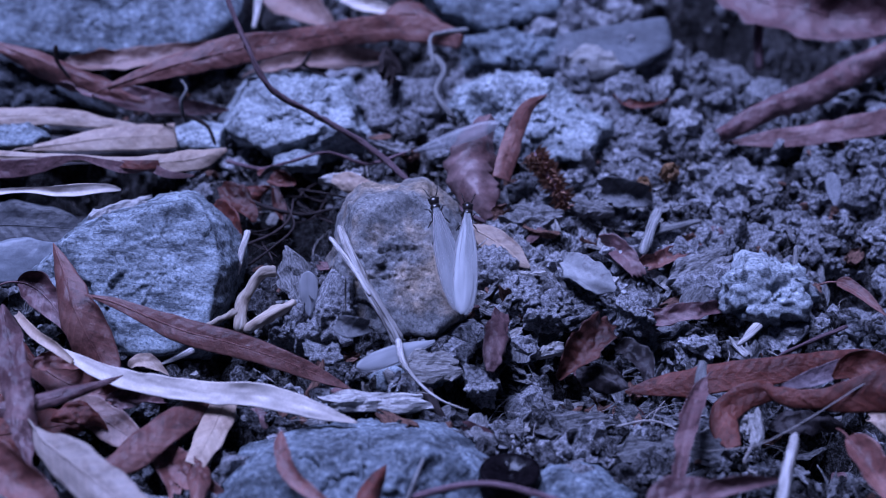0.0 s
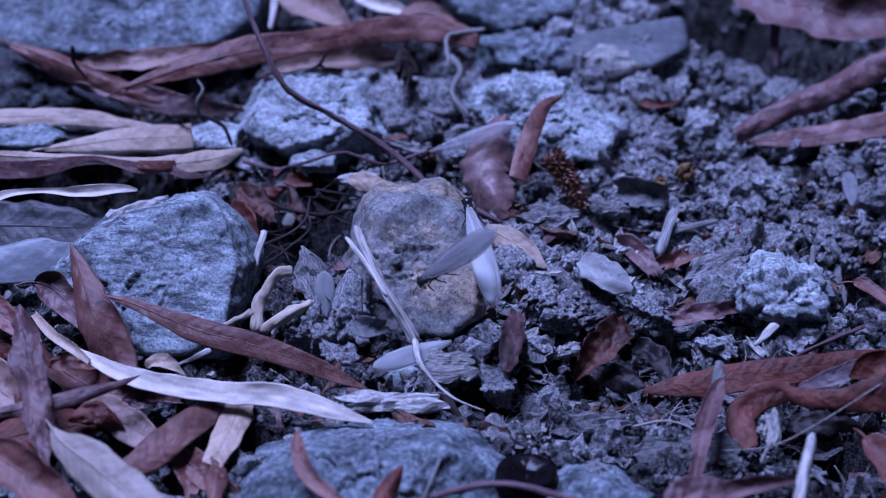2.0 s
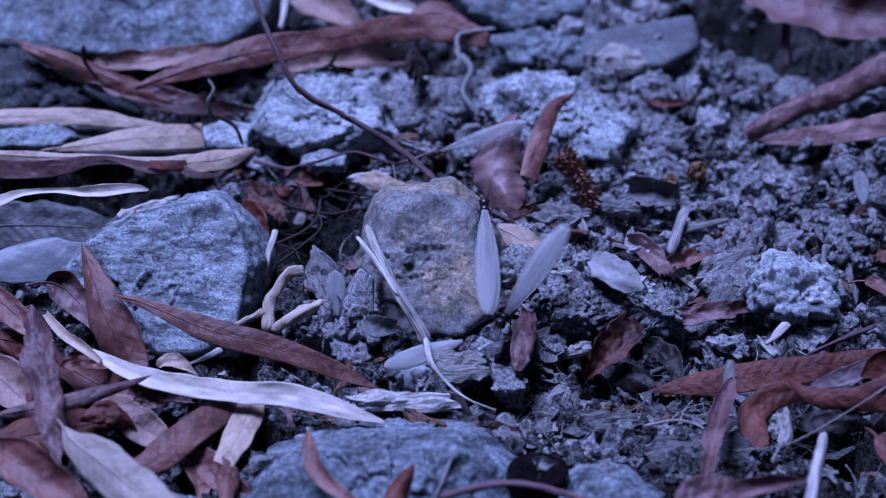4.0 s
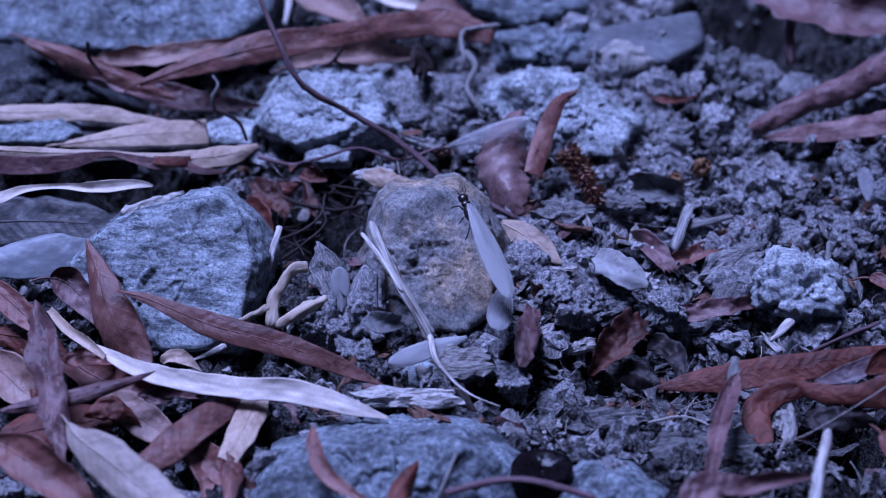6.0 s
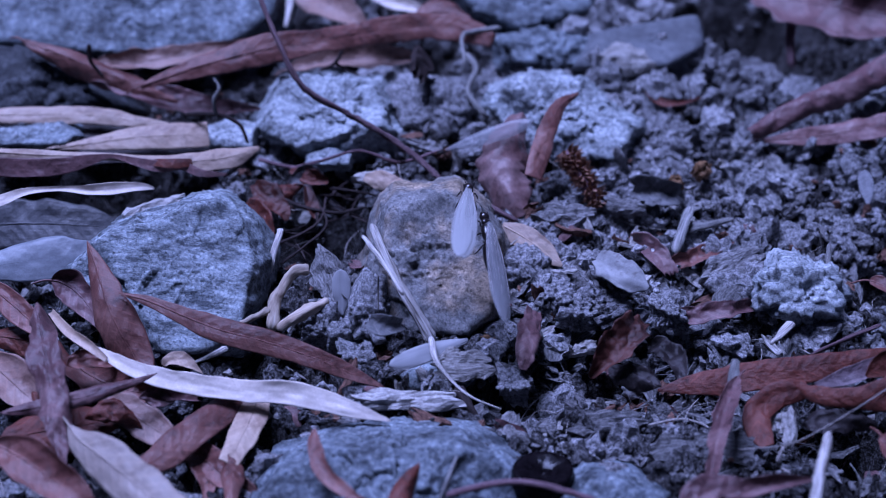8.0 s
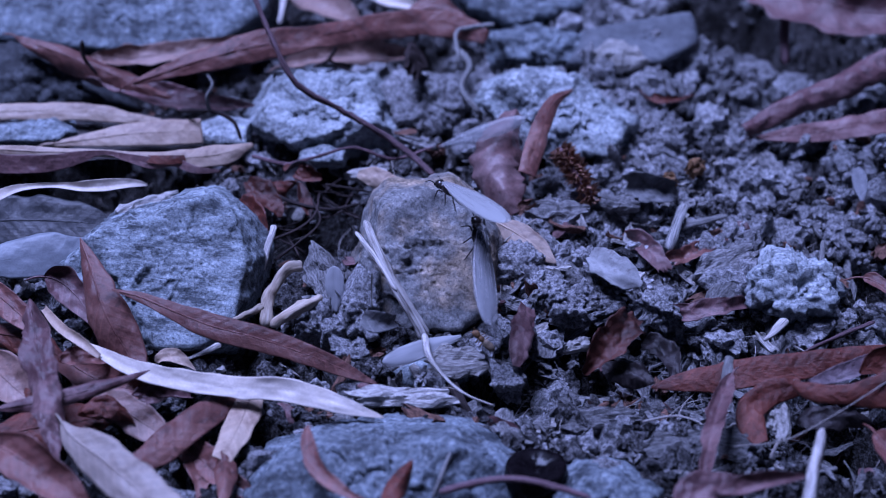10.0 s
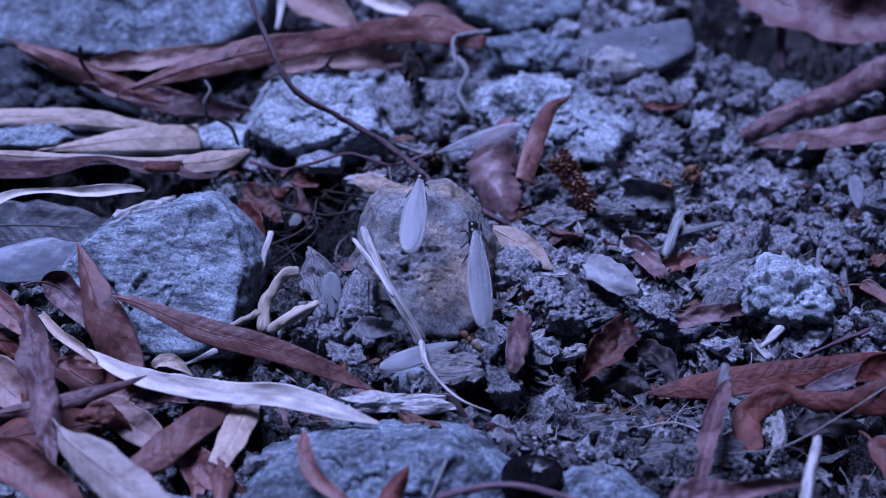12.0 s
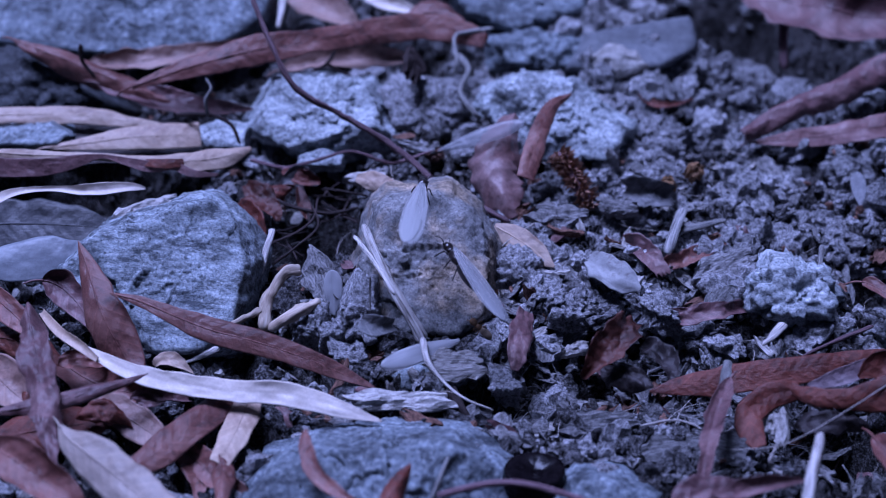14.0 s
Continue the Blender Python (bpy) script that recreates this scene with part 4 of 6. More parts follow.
rock("stone", "small blue-grey stone at the near edge", GRANITE_SOFT, (12.74, -43.27, 3.00), [(-0.56, 0.34, 0.75, 3.51), (0.09, 0.45, 0.89, 2.75), (0.49, 0.37, 0.79, 3.24), (0.97, -0.23, 0.02, 5.04), (-0.00, -0.75, -0.66, 3.48), (-0.98, -0.19, 0.07, 5.03), (-0.00, 0.79, -0.62, 4.00), (0.00, -0.57, 0.82, 2.88)], 111, level=5)
rock("stone_slab", "flat smooth grey slab lying in the soil", SLATE, (21.92, 34.01, 5.00), [(-0.81, 0.19, 0.56, 6.8), (-0.16, 0.45, 0.88, 2.9), (0.95, -0.00, 0.31, 7.0), (0.53, -0.66, -0.53, 3.6), (-0.02, -0.75, -0.66, 3.4), (-0.00, 0.79, -0.62, 3.00), (0.00, -0.30, 0.95, 1.2)], 112, rough=0.15, level=5)
rock("soil_lump", "hard lump of dry brown soil beside the stone", CLOD, (-4.84, 23.67, 3.00), [(-0.53, 0.36, 0.77, 4.73), (0.12, 0.45, 0.89, 3.38), (0.84, 0.16, 0.52, 4.78), (0.79, -0.51, -0.34, 4.96), (-0.05, -0.75, -0.66, 3.95), (-0.88, -0.42, -0.23, 4.90), (-0.00, 0.79, -0.62, 5.00), (0.00, -0.57, 0.82, 3.60)], 113, rough=0.9, grain=0.4, level=5)
rock("soil_lump", "crumbling lump of grey soil with chips", GRANITE_SOFT, (9.69, 35.80, 3.00), [(-0.18, 0.44, 0.88, 3.24), (0.18, 0.44, 0.88, 2.73), (0.91, 0.07, 0.40, 6.45), (0.15, -0.75, -0.65, 2.98), (-0.15, -0.75, -0.65, 2.78), (-0.97, -0.26, -0.02, 6.52), (-0.00, 0.79, -0.62, 5.00), (0.00, -0.57, 0.82, 3.60)], 114, rough=0.9, grain=0.4, level=5)
rock("stone_chip", "pale flat stone chip beside dry leaves", QUARTZ, (-28.77, 16.26, 4.00), [(-0.33, 0.42, 0.85, 1.93), (0.18, 0.44, 0.88, 1.75), (0.98, -0.15, 0.12, 3.10), (0.00, -0.75, -0.66, 2.06), (-0.98, -0.18, 0.08, 2.87), (-0.00, 0.79, -0.62, 3.00), (0.00, -0.34, 0.94, 1.80)], 115, rough=0.25, level=5)
rock("stone_chip", "pale flat stone chip under a granite stone", QUARTZ, (-16.96, 11.15, 4.50), [(-0.3, 0.42, 0.85, 1.1), (0.25, 0.44, 0.87, 1.1), (0.98, -0.1, 0.12, 2.6), (0.0, -0.8, -0.6, 1.2), (-0.98, -0.1, 0.1, 2.8), (0.0, 0.79, -0.62, 1.6), (0.0, -0.45, 0.89, 0.9)], 280, rough=0.25, level=5)
rock("stone_chip", "pale bark-covered stone chip under a fallen wing", GRANITE, (-2.81, -24.27, 2.50), [(-0.34, 0.42, 0.84, 2.05), (0.24, 0.44, 0.87, 2.27), (0.93, 0.03, 0.35, 3.93), (0.58, -0.64, -0.51, 2.43), (-0.00, -0.75, -0.66, 1.99), (-0.92, -0.36, -0.15, 4.72), (-0.00, 0.79, -0.62, 3.00), (0.00, -0.50, 0.87, 2.16)], 116, rough=0.3, level=5)

# leaves at the far side
leaf("long red-brown dry leaf with wavy edges across stones", LEAF_BROWN, (-39.51, 19.38, 9.00), [(-32.18, 20.80, 11.00), (-25.60, 22.44, 12.00), (-19.06, 24.43, 12.00), (-12.54, 28.32, 11.00), (-5.79, 31.24, 10.00), (-0.62, 31.55, 9.00)], (2.35, 30.81, 8.00), 3.73, (0.00, -0.66, 0.75), seed=117, widths=(0.18, 0.75, 1.00, 0.83, 0.84, 0.92, 0.85, 0.41), wave=0.12, fold=0.04, roll=-0.35, rumple=0.6)
leaf("red-brown dry leaf sloping down under others", LEAF_BROWN, (-54.48, 26.53, 11.00), (-43.19, 21.81, 9.00), (-32.62, 20.20, 5.00), 3.65, (0.00, -0.52, 0.85), seed=118, fold=-0.1, roll=-1.06, wave=0.2)
leaf("red-brown dry leaf lying over dark gaps", LEAF_MAUVE, (-43.93, 21.51, 8.00), (-35.23, 20.28, 6.00), (-25.23, 20.44, 5.00), 4.06, (0.00, -0.44, 0.90), seed=119, fold=0.07, roll=0.99, wave=0.2)
leaf("tan dry leaf beneath a long brown leaf", LEAF_FAWN, (-45.98, 26.21, 8.00), (-37.22, 27.10, 8.00), (-25.27, 31.59, 8.00), 3.25, (0.00, -0.52, 0.85), seed=120, roll=0.86, fold=0.1, wave=0.2)
leaf("pinkish tan dry leaf strip", LEAF_TAN, (-56.54, 16.42, 7.00), [(-50.58, 16.42, 7.00), (-44.60, 16.30, 7.00), (-39.97, 15.86, 6.50)], (-36.05, 15.89, 6.00), 2.38, (0.00, -0.50, 0.86), seed=121, widths=(0.83, 1.00, 0.94, 0.67, 0.17), wave=0.08, fold=0.05, roll=-0.4, rumple=0.5)
leaf("pinkish tan dry leaf with a square torn end", LEAF_TAN, (-48.50, 11.06, 6.00), [(-43.92, 11.37, 6.50), (-39.35, 11.68, 7.00), (-34.84, 12.13, 7.00)], (-30.95, 13.20, 6.50), 3.26, (0.00, -0.55, 0.83), seed=122, widths=(0.12, 0.52, 0.88, 1.00, 0.96), wave=0.05, fold=-0.04, roll=-0.2, rumple=0.4)
CURLING = leaf("long tan leaf curling over a dark hollow", LEAF_TAN, (-54.24, 5.92, 9.00), [(-47.62, 4.66, 9.50), (-41.90, 4.45, 9.50), (-36.14, 3.79, 9.50), (-31.19, 4.17, 9.00), (-27.59, 5.74, 8.50)], (-24.53, 8.22, 8.00), 2.67, (0.00, -0.62, 0.78), seed=123, widths=(0.43, 0.43, 0.33, 0.42, 0.85, 1.00, 0.19), wave=0.12, fold=-0.06, roll=-0.3, rumple=0.5)
join_blade(leaf("purple wavy underside", LEAF_MAUVE, (-53.87, 3.65, 8.60), [(-49.27, 2.87, 9.00), (-46.12, 3.02, 9.20), (-43.34, 3.58, 9.50), (-40.70, 4.16, 9.70), (-38.08, 3.33, 9.60), (-35.25, 2.64, 9.40), (-32.75, 2.75, 9.40), (-30.48, 2.18, 8.80)], (-27.67, 2.97, 8.00), 2.14, (0.00, -0.85, 0.53), seed=124, widths=(1.00, 1.00, 0.88, 0.65, 0.23, 0.41, 0.64, 0.47, 0.41, 0.12), wave=0.12, fold=0.0, roll=0.2, rumple=0.5, rib=False, kind="underside"), CURLING)
# Added blade: roofs the hollow against the sun, near-black where gaps show it.
leaf("near-black leaf added beneath tan leaves to shade the hollow", LEAF_DARK, (-57.05, 13.74, 4.60), [(-49.09, 13.68, 4.80), (-41.86, 13.91, 4.80), (-35.34, 14.43, 4.60)], (-30.16, 15.23, 4.20), 8.25, (0.00, -0.10, 1.00), seed=279, widths=(0.88, 0.96, 1.00, 0.92, 0.48), rib=False, wave=0.1, fold=0.0, roll=0.0, rumple=0.5)
leaf("dark rust scrap stuck on a tan leaf", LEAF_RUST, (-35.76, 2.97, 9.70), [(-33.55, 2.48, 9.90)], (-31.52, 3.11, 9.60), 1.13, (0.00, -0.70, 0.71), seed=274, widths=(0.78, 1.00, 0.78), rib=False, wave=0.1, fold=0.0, roll=-0.2, rumple=0.4)
leaf("thin bleached leaf strip with wavy edge", LEAF_PALE, (-52.02, -4.98, 10.00), [(-48.90, -3.44, 10.30), (-45.23, -3.23, 10.60), (-41.81, -3.54, 10.60), (-38.83, -3.09, 10.50), (-36.56, -2.10, 10.00)], (-35.17, -1.76, 9.60), 1.58, (0.00, -0.60, 0.80), seed=125, widths=(1.00, 0.54, 0.39, 0.77, 0.85, 0.62, 0.16), wave=0.3, fold=0.1, roll=0.6, rumple=0.8, rib=False)
leaf("broad dark grey dry leaf lying flat", LEAF_SLATE, (-54.11, -1.59, 4.50), [(-48.95, -2.04, 5.00), (-44.48, -2.51, 5.20), (-41.06, -2.65, 5.00)], (-39.06, -2.54, 4.60), 5.74, (0.00, -0.60, 0.80), seed=126, widths=(0.98, 1.00, 0.91, 0.54, 0.09), wave=0.05, fold=0.03, roll=-0.2, rumple=0.5)
leaf("smooth grey-blue leaf piece beside the stone", LEAF_BLUE, (-53.70, -11.74, 6.20), [(-49.00, -10.96, 6.50), (-45.71, -10.56, 6.80), (-43.15, -10.23, 7.00), (-41.25, -9.12, 7.20)], (-40.40, -8.33, 7.20), 4.82, (0.00, -0.66, 0.75), seed=127, widths=(0.50, 0.87, 1.00, 0.88, 0.35, 0.08), wave=0.06, fold=-0.03, roll=-0.35, rumple=0.4, rib=False)
leaf("tan dry leaf under the long leaf", LEAF_FAWN, (-22.66, 27.68, 6.00), (-14.06, 28.66, 7.00), (-5.82, 29.59, 6.00), 4.21, (0.00, -0.52, 0.85), seed=128, roll=1.0, fold=0.1, wave=0.2)
leaf("tan leaf standing at the far edge", LEAF_FAWN, (-22.99, 47.15, 6.00), (-18.22, 41.26, 7.00), (-13.02, 36.12, 6.00), 5.61, (0.00, -0.60, 0.80), seed=129, roll=0.78, fold=0.1, wave=0.2)
leaf("bleached leaf strip at the far edge", LEAF_PALE, (-13.19, 41.67, 8.00), (-9.55, 39.88, 8.00), (-5.63, 39.21, 7.00), 2.09, (0.00, -0.60, 0.80), seed=130, roll=0.46, fold=0.1, wave=0.2)
leaf("brown leaf end at the far edge", LEAF_BROWN, (-7.31, 35.54, 8.00), (-3.79, 35.92, 9.00), (0.42, 32.90, 8.00), 4.22, (0.00, -0.67, 0.74), seed=131, roll=-0.84, fold=-0.1, wave=0.2)
leaf("broad pinkish brown leaf raised over the soil", LEAF_MAUVE, (34.53, 48.32, 7.00), (46.11, 36.32, 9.00), (61.02, 39.21, 7.00), 10.36, (0.00, -0.60, 0.80), seed=132, wave=0.05, fold=0.05, roll=0.94)
leaf("curled violet-brown leaf rolled like a tube", LEAF_MAUVE, (32.22, 15.24, 5.00), [(35.04, 17.09, 5.50), (39.24, 19.42, 6.50), (44.09, 21.29, 7.50), (49.17, 24.44, 8.50)], (57.36, 29.19, 9.50), 6.77, (0.00, -0.60, 0.80), seed=133, widths=(0.43, 0.65, 0.83, 0.91, 1.00, 0.97), wave=0.1, fold=0.0, roll=-2.0, rumple=1.2, crumple=0.25, rib=False)
leaf("flat purple-brown leaf beneath a rolled leaf", LEAF_PLUM, (34.14, 15.86, 3.60), [(39.10, 16.27, 3.80), (45.19, 17.10, 4.20), (52.16, 18.93, 4.40)], (58.58, 20.85, 4.40), 3.09, (0.00, -0.55, 0.83), seed=134, widths=(0.17, 0.73, 0.95, 1.00, 0.79), wave=0.12, fold=0.05, roll=-0.2, rumple=0.7)
leaf("thin brown curl of leaf on the soil", LEAF_RUST, (20.67, 28.23, 4.00), (22.59, 23.26, 4.00), (27.58, 25.24, 3.50), 1.13, (0.00, -0.52, 0.85), seed=135, roll=0.85, fold=0.1, wave=0.2)
leaf("narrow brown leaf at the edge of the soil", LEAF_BROWN, (42.20, -10.93, 4.00), (44.09, -12.37, 4.00), (46.84, -16.00, 3.50), 1.80, (0.00, -0.52, 0.85), seed=136, roll=0.46, fold=0.1, wave=0.2)

# leaves round the upright stone
leaf("purplish cupped pod-shaped leaf standing on end", LEAF_PLUM, (5.47, 13.36, 9.00), [(4.24, 9.48, 9.00), (3.31, 5.90, 8.00), (3.43, 3.64, 6.50), (4.30, 1.72, 5.00)], (5.05, 0.32, 4.00), 6.37, (0.00, -0.80, 0.60), seed=137, widths=(0.35, 0.79, 1.00, 0.92, 0.66, 0.22), wave=0.15, fold=-0.02, roll=-0.8, rumple=0.9, crumple=0.3, rib=False)
leaf("narrow red-brown leaf leaning on a pale stone", LEAF_BROWN, (12.08, 16.32, 10.00), [(9.83, 13.74, 10.00), (8.42, 9.66, 9.50), (7.39, 6.29, 8.50)], (6.57, 3.23, 7.50), 2.55, (0.25, -0.72, 0.65), seed=138, widths=(0.10, 0.66, 0.91, 1.00, 0.84), wave=0.1, fold=0.05, roll=-0.5, rumple=0.6, stalk=False)
leaf("pinkish tan leaf tip with a fine hair on it", LEAF_TAN, (2.97, -3.76, 6.00), [(4.80, -5.38, 6.00), (6.79, -7.07, 5.60), (8.42, -8.48, 5.00)], (9.38, -9.15, 4.60), 2.82, (0.00, -0.66, 0.75), seed=139, widths=(0.31, 0.92, 1.00, 0.56, 0.09), wave=0.1, fold=0.08, roll=-0.3, rumple=0.7, stalk=False)
leaf("ashen dry leaf fragment on soil", LEAF_STONE, (13.07, -8.09, 5.00), [(14.60, -10.16, 5.40), (16.49, -12.03, 5.20)], (18.38, -13.01, 4.60), 3.51, (0.00, -0.70, 0.71), seed=140, widths=(0.52, 1.00, 0.89, 0.14), wave=0.1, fold=0.0, roll=-0.25, rumple=0.9, crumple=0.12, rib=False)
leaf("blue-grey leaf fragment on the soil", LEAF_GREY, (17.71, 4.88, 4.00), (20.44, 3.53, 5.00), (23.44, 4.35, 4.00), 3.46, (0.00, -0.67, 0.74), seed=141, rib=False, ends=(0.2, 0.78), wave=0.35, roll=0.7, crumple=0.55, fold=0.1)
leaf("reddish brown leaf fragment standing in the crumbs", LEAF_MAUVE, (6.14, -18.49, 6.50), [(5.66, -21.83, 6.50), (5.15, -24.77, 6.00)], (4.79, -26.49, 5.00), 2.89, (0.20, -0.75, 0.63), seed=142, widths=(0.61, 1.00, 0.91, 0.32), wave=0.2, fold=0.1, roll=-0.5, rumple=1.0, crumple=0.25, rib=False)
leaf("dark rust-coloured leaf fragment in crumbs", LEAF_EMBER, (17.46, -18.93, 5.50), [(15.75, -21.81, 5.80), (13.65, -24.52, 5.40)], (11.75, -26.67, 4.40), 3.59, (0.10, -0.60, 0.80), seed=143, widths=(0.49, 1.00, 0.90, 0.29), wave=0.4, fold=0.1, roll=0.5, rumple=1.6, crumple=0.75, rib=False)
leaf("tan leaf scrap beside the stone", LEAF_TAN, (-12.48, 4.61, 6.50), [(-10.51, 3.33, 6.80), (-8.32, 2.05, 6.80)], (-6.93, 1.53, 6.40), 2.41, (0.00, -0.70, 0.71), seed=144, widths=(0.37, 1.00, 0.84, 0.16), wave=0.15, fold=0.0, roll=-0.4, rumple=1.0, rib=False)
leaf("rust-coloured scrap under a twig", LEAF_RUST, (-21.08, 7.99, 5.00), [(-18.88, 6.23, 5.40)], (-16.64, 6.02, 5.00), 1.93, (0.00, -0.70, 0.71), seed=282, widths=(0.34, 1.00, 0.40), wave=0.2, fold=0.1, roll=0.4, rumple=1.2, crumple=0.2, rib=False)
leaf("purple-brown scrap standing by the granite stone", LEAF_EMBER, (-24.92, 3.78, 6.00), [(-23.48, 1.91, 6.20), (-21.75, 0.29, 5.60)], (-20.93, -1.15, 4.80), 2.78, (0.20, -0.70, 0.68), seed=283, widths=(0.37, 1.00, 0.91, 0.23), wave=0.3, fold=0.1, roll=0.5, rumple=1.3, crumple=0.3, rib=False)
leaf("brown pointed scrap in the dark hollow", LEAF_EMBER, (-19.05, 3.57, 6.00), [(-18.73, 2.19, 5.60), (-18.18, 0.93, 4.80)], (-17.89, -0.16, 4.20), 1.52, (0.30, -0.70, 0.65), seed=284, widths=(0.13, 0.84, 1.00, 0.33), wave=0.2, fold=0.2, roll=0.3, rumple=1.0, rib=False)
leaf("brown leaf scrap beside the stone", LEAF_RUST, (-26.80, 0.63, 4.00), (-24.32, -1.73, 5.00), (-22.99, -4.24, 3.00), 3.67, (0.00, -0.60, 0.80), seed=145, rib=False, ends=(0.2, 0.78), wave=0.35, roll=0.7, crumple=0.55, fold=0.1)
leaf("brown leaf strip on the soil", LEAF_BROWN, (21.90, -7.38, 3.50), (25.06, -6.02, 4.00), (28.51, -2.86, 3.50), 2.14, (0.00, -0.60, 0.80), seed=146, rib=False, ends=(0.2, 0.78), wave=0.35, roll=0.7, crumple=0.55, fold=0.1)
leaf("purple-brown leaf strip on the soil", LEAF_MAUVE, (17.54, -3.74, 3.00), (19.51, -6.02, 4.00), (21.21, -8.72, 3.00), 2.73, (0.00, -0.60, 0.80), seed=147, rib=False, ends=(0.2, 0.78), wave=0.35, roll=0.7, crumple=0.55, fold=0.1)
leaf("brown leaf strip beside a small stone", LEAF_MAUVE, (21.85, -15.87, 3.00), (25.34, -16.13, 4.00), (29.52, -14.00, 3.00), 2.33, (0.00, -0.60, 0.80), seed=148, rib=False, ends=(0.2, 0.78), wave=0.35, roll=0.7, crumple=0.55, fold=0.1)

# leaves at the near side, left
leaf("red-brown dry leaf standing with a sharp tip", LEAF_BROWN, (-40.36, -14.31, 12.00), [(-38.91, -17.75, 11.00), (-37.54, -21.54, 10.00), (-36.03, -24.04, 8.00), (-34.37, -26.07, 6.00)], (-33.21, -27.94, 5.00), 4.79, (-0.10, -0.72, 0.69), seed=149, widths=(0.02, 0.51, 0.84, 1.00, 0.78, 0.36), wave=0.08, fold=-0.05, roll=-0.55, rumple=0.6, stalk=False)
leaf("purple-brown cupped dry leaf on litter", LEAF_MAUVE, (-44.36, -15.88, 8.00), (-41.37, -16.98, 7.00), (-38.01, -21.41, 5.00), 4.04, (0.00, -0.67, 0.74), seed=150, roll=1.03, fold=0.1, wave=0.2)
leaf("long red-brown lance-shaped dry leaf", LEAF_BROWN, (-36.16, -21.58, 11.00), [(-33.16, -22.75, 11.00), (-29.61, -24.36, 10.50), (-25.62, -25.54, 9.50), (-21.11, -26.19, 8.50), (-16.05, -27.04, 7.00), (-12.11, -27.82, 5.50)], (-9.06, -28.65, 4.50), 2.71, (0.00, -0.62, 0.78), seed=151, widths=(0.06, 0.38, 0.67, 1.00, 0.96, 0.79, 0.50, 0.04), wave=0.06, fold=0.06, roll=-0.25, rumple=0.4, stalk=False)
BLEACHED = leaf("long bleached pale leaf with a wavy edge", LEAF_PALE, (-38.40, -26.47, 8.00), [(-35.49, -28.70, 8.00), (-32.00, -30.15, 7.50), (-27.44, -31.23, 7.20), (-22.40, -31.92, 7.00), (-18.50, -32.17, 7.00), (-14.85, -33.09, 6.80), (-11.77, -34.26, 6.60)], (-8.32, -35.49, 6.40), 2.33, (0.00, -0.66, 0.75), seed=152, widths=(0.19, 0.58, 0.81, 0.91, 0.95, 1.00, 0.95, 0.66, 0.09), wave=0.3, fold=0.12, roll=0.1, rumple=0.6, rib=False)
join_blade(leaf("thin tan curling end", LEAF_TAN, (-43.33, -21.61, 8.50), [(-41.09, -24.74, 8.60), (-38.78, -26.82, 8.60)], (-36.72, -28.59, 8.20), 1.13, (0.00, -0.70, 0.71), seed=278, widths=(0.61, 0.91, 1.00, 0.50), rib=False, wave=0.3, fold=0.1, roll=0.4, rumple=0.8, kind="leaf_end"), BLEACHED)
leaf("purple-brown crumpled dry leaf hanging down", LEAF_MAUVE, (-44.16, -23.19, 11.00), (-41.34, -33.94, 10.00), (-38.34, -43.90, 8.00), 3.94, (0.00, -0.67, 0.74), seed=153, wave=0.4, roll=-0.9, crumple=0.5, fold=-0.1, stalk=False)
leaf("thin purple-brown leaf with pointed tip", LEAF_MAUVE, (-45.49, -37.26, 9.00), (-37.78, -34.86, 9.00), (-31.23, -31.51, 9.00), 1.90, (0.00, -0.60, 0.80), seed=154, roll=-0.73, fold=-0.1, wave=0.2, stalk=False)
leaf("pale grey-tan leaf with a raised midrib", LEAF_ASH, (-38.61, -39.44, 9.50), [(-37.33, -41.45, 9.50), (-34.75, -43.87, 9.50), (-31.50, -46.81, 9.20), (-28.21, -49.79, 9.00)], (-25.01, -52.32, 8.50), 4.34, (0.00, -0.66, 0.75), seed=155, widths=(0.07, 0.61, 0.96, 1.00, 0.87, 0.47), wave=0.15, fold=-0.14, roll=-0.3, rumple=0.6)
leaf("red-brown leaf piece lying flat", LEAF_BROWN, (-31.50, -41.47, 6.00), [(-29.37, -39.16, 6.00), (-27.02, -36.02, 6.00), (-24.40, -32.41, 5.50)], (-23.12, -30.46, 5.00), 3.39, (0.00, -0.55, 0.83), seed=156, widths=(0.63, 0.96, 1.00, 0.92, 0.66), wave=0.06, fold=-0.04, roll=-0.4, rumple=0.5, rib=False)
leaf("pinkish tan leaf piece torn at the end", LEAF_TAN, (-21.58, -30.04, 5.00), [(-22.00, -32.93, 5.00), (-22.70, -36.15, 5.00)], (-23.71, -39.83, 5.00), 3.11, (0.00, -0.60, 0.80), seed=157, widths=(0.79, 1.00, 0.92, 0.62), wave=0.06, fold=0.06, roll=-0.3, rumple=0.5)
leaf("mottled tan dry leaf under others", LEAF_FAWN, (-37.26, -30.46, 5.00), (-32.48, -33.48, 4.00), (-27.15, -37.22, 3.00), 3.51, (0.00, -0.52, 0.85), seed=158, roll=0.42, fold=0.1, wave=0.2)
leaf("purple-brown leaf at the near edge", LEAF_BROWN, (-45.21, -41.53, 9.00), (-39.16, -46.03, 9.00), (-33.39, -50.79, 8.00), 5.11, (0.00, -0.60, 0.80), seed=159, roll=0.94, fold=0.1, wave=0.2)
leaf("brown leaf piece under others", LEAF_BROWN, (-29.12, -34.44, 3.00), (-24.75, -39.17, 3.00), (-19.47, -43.73, 3.00), 3.56, (0.00, -0.52, 0.85), seed=160, roll=0.98, fold=0.1, wave=0.2)
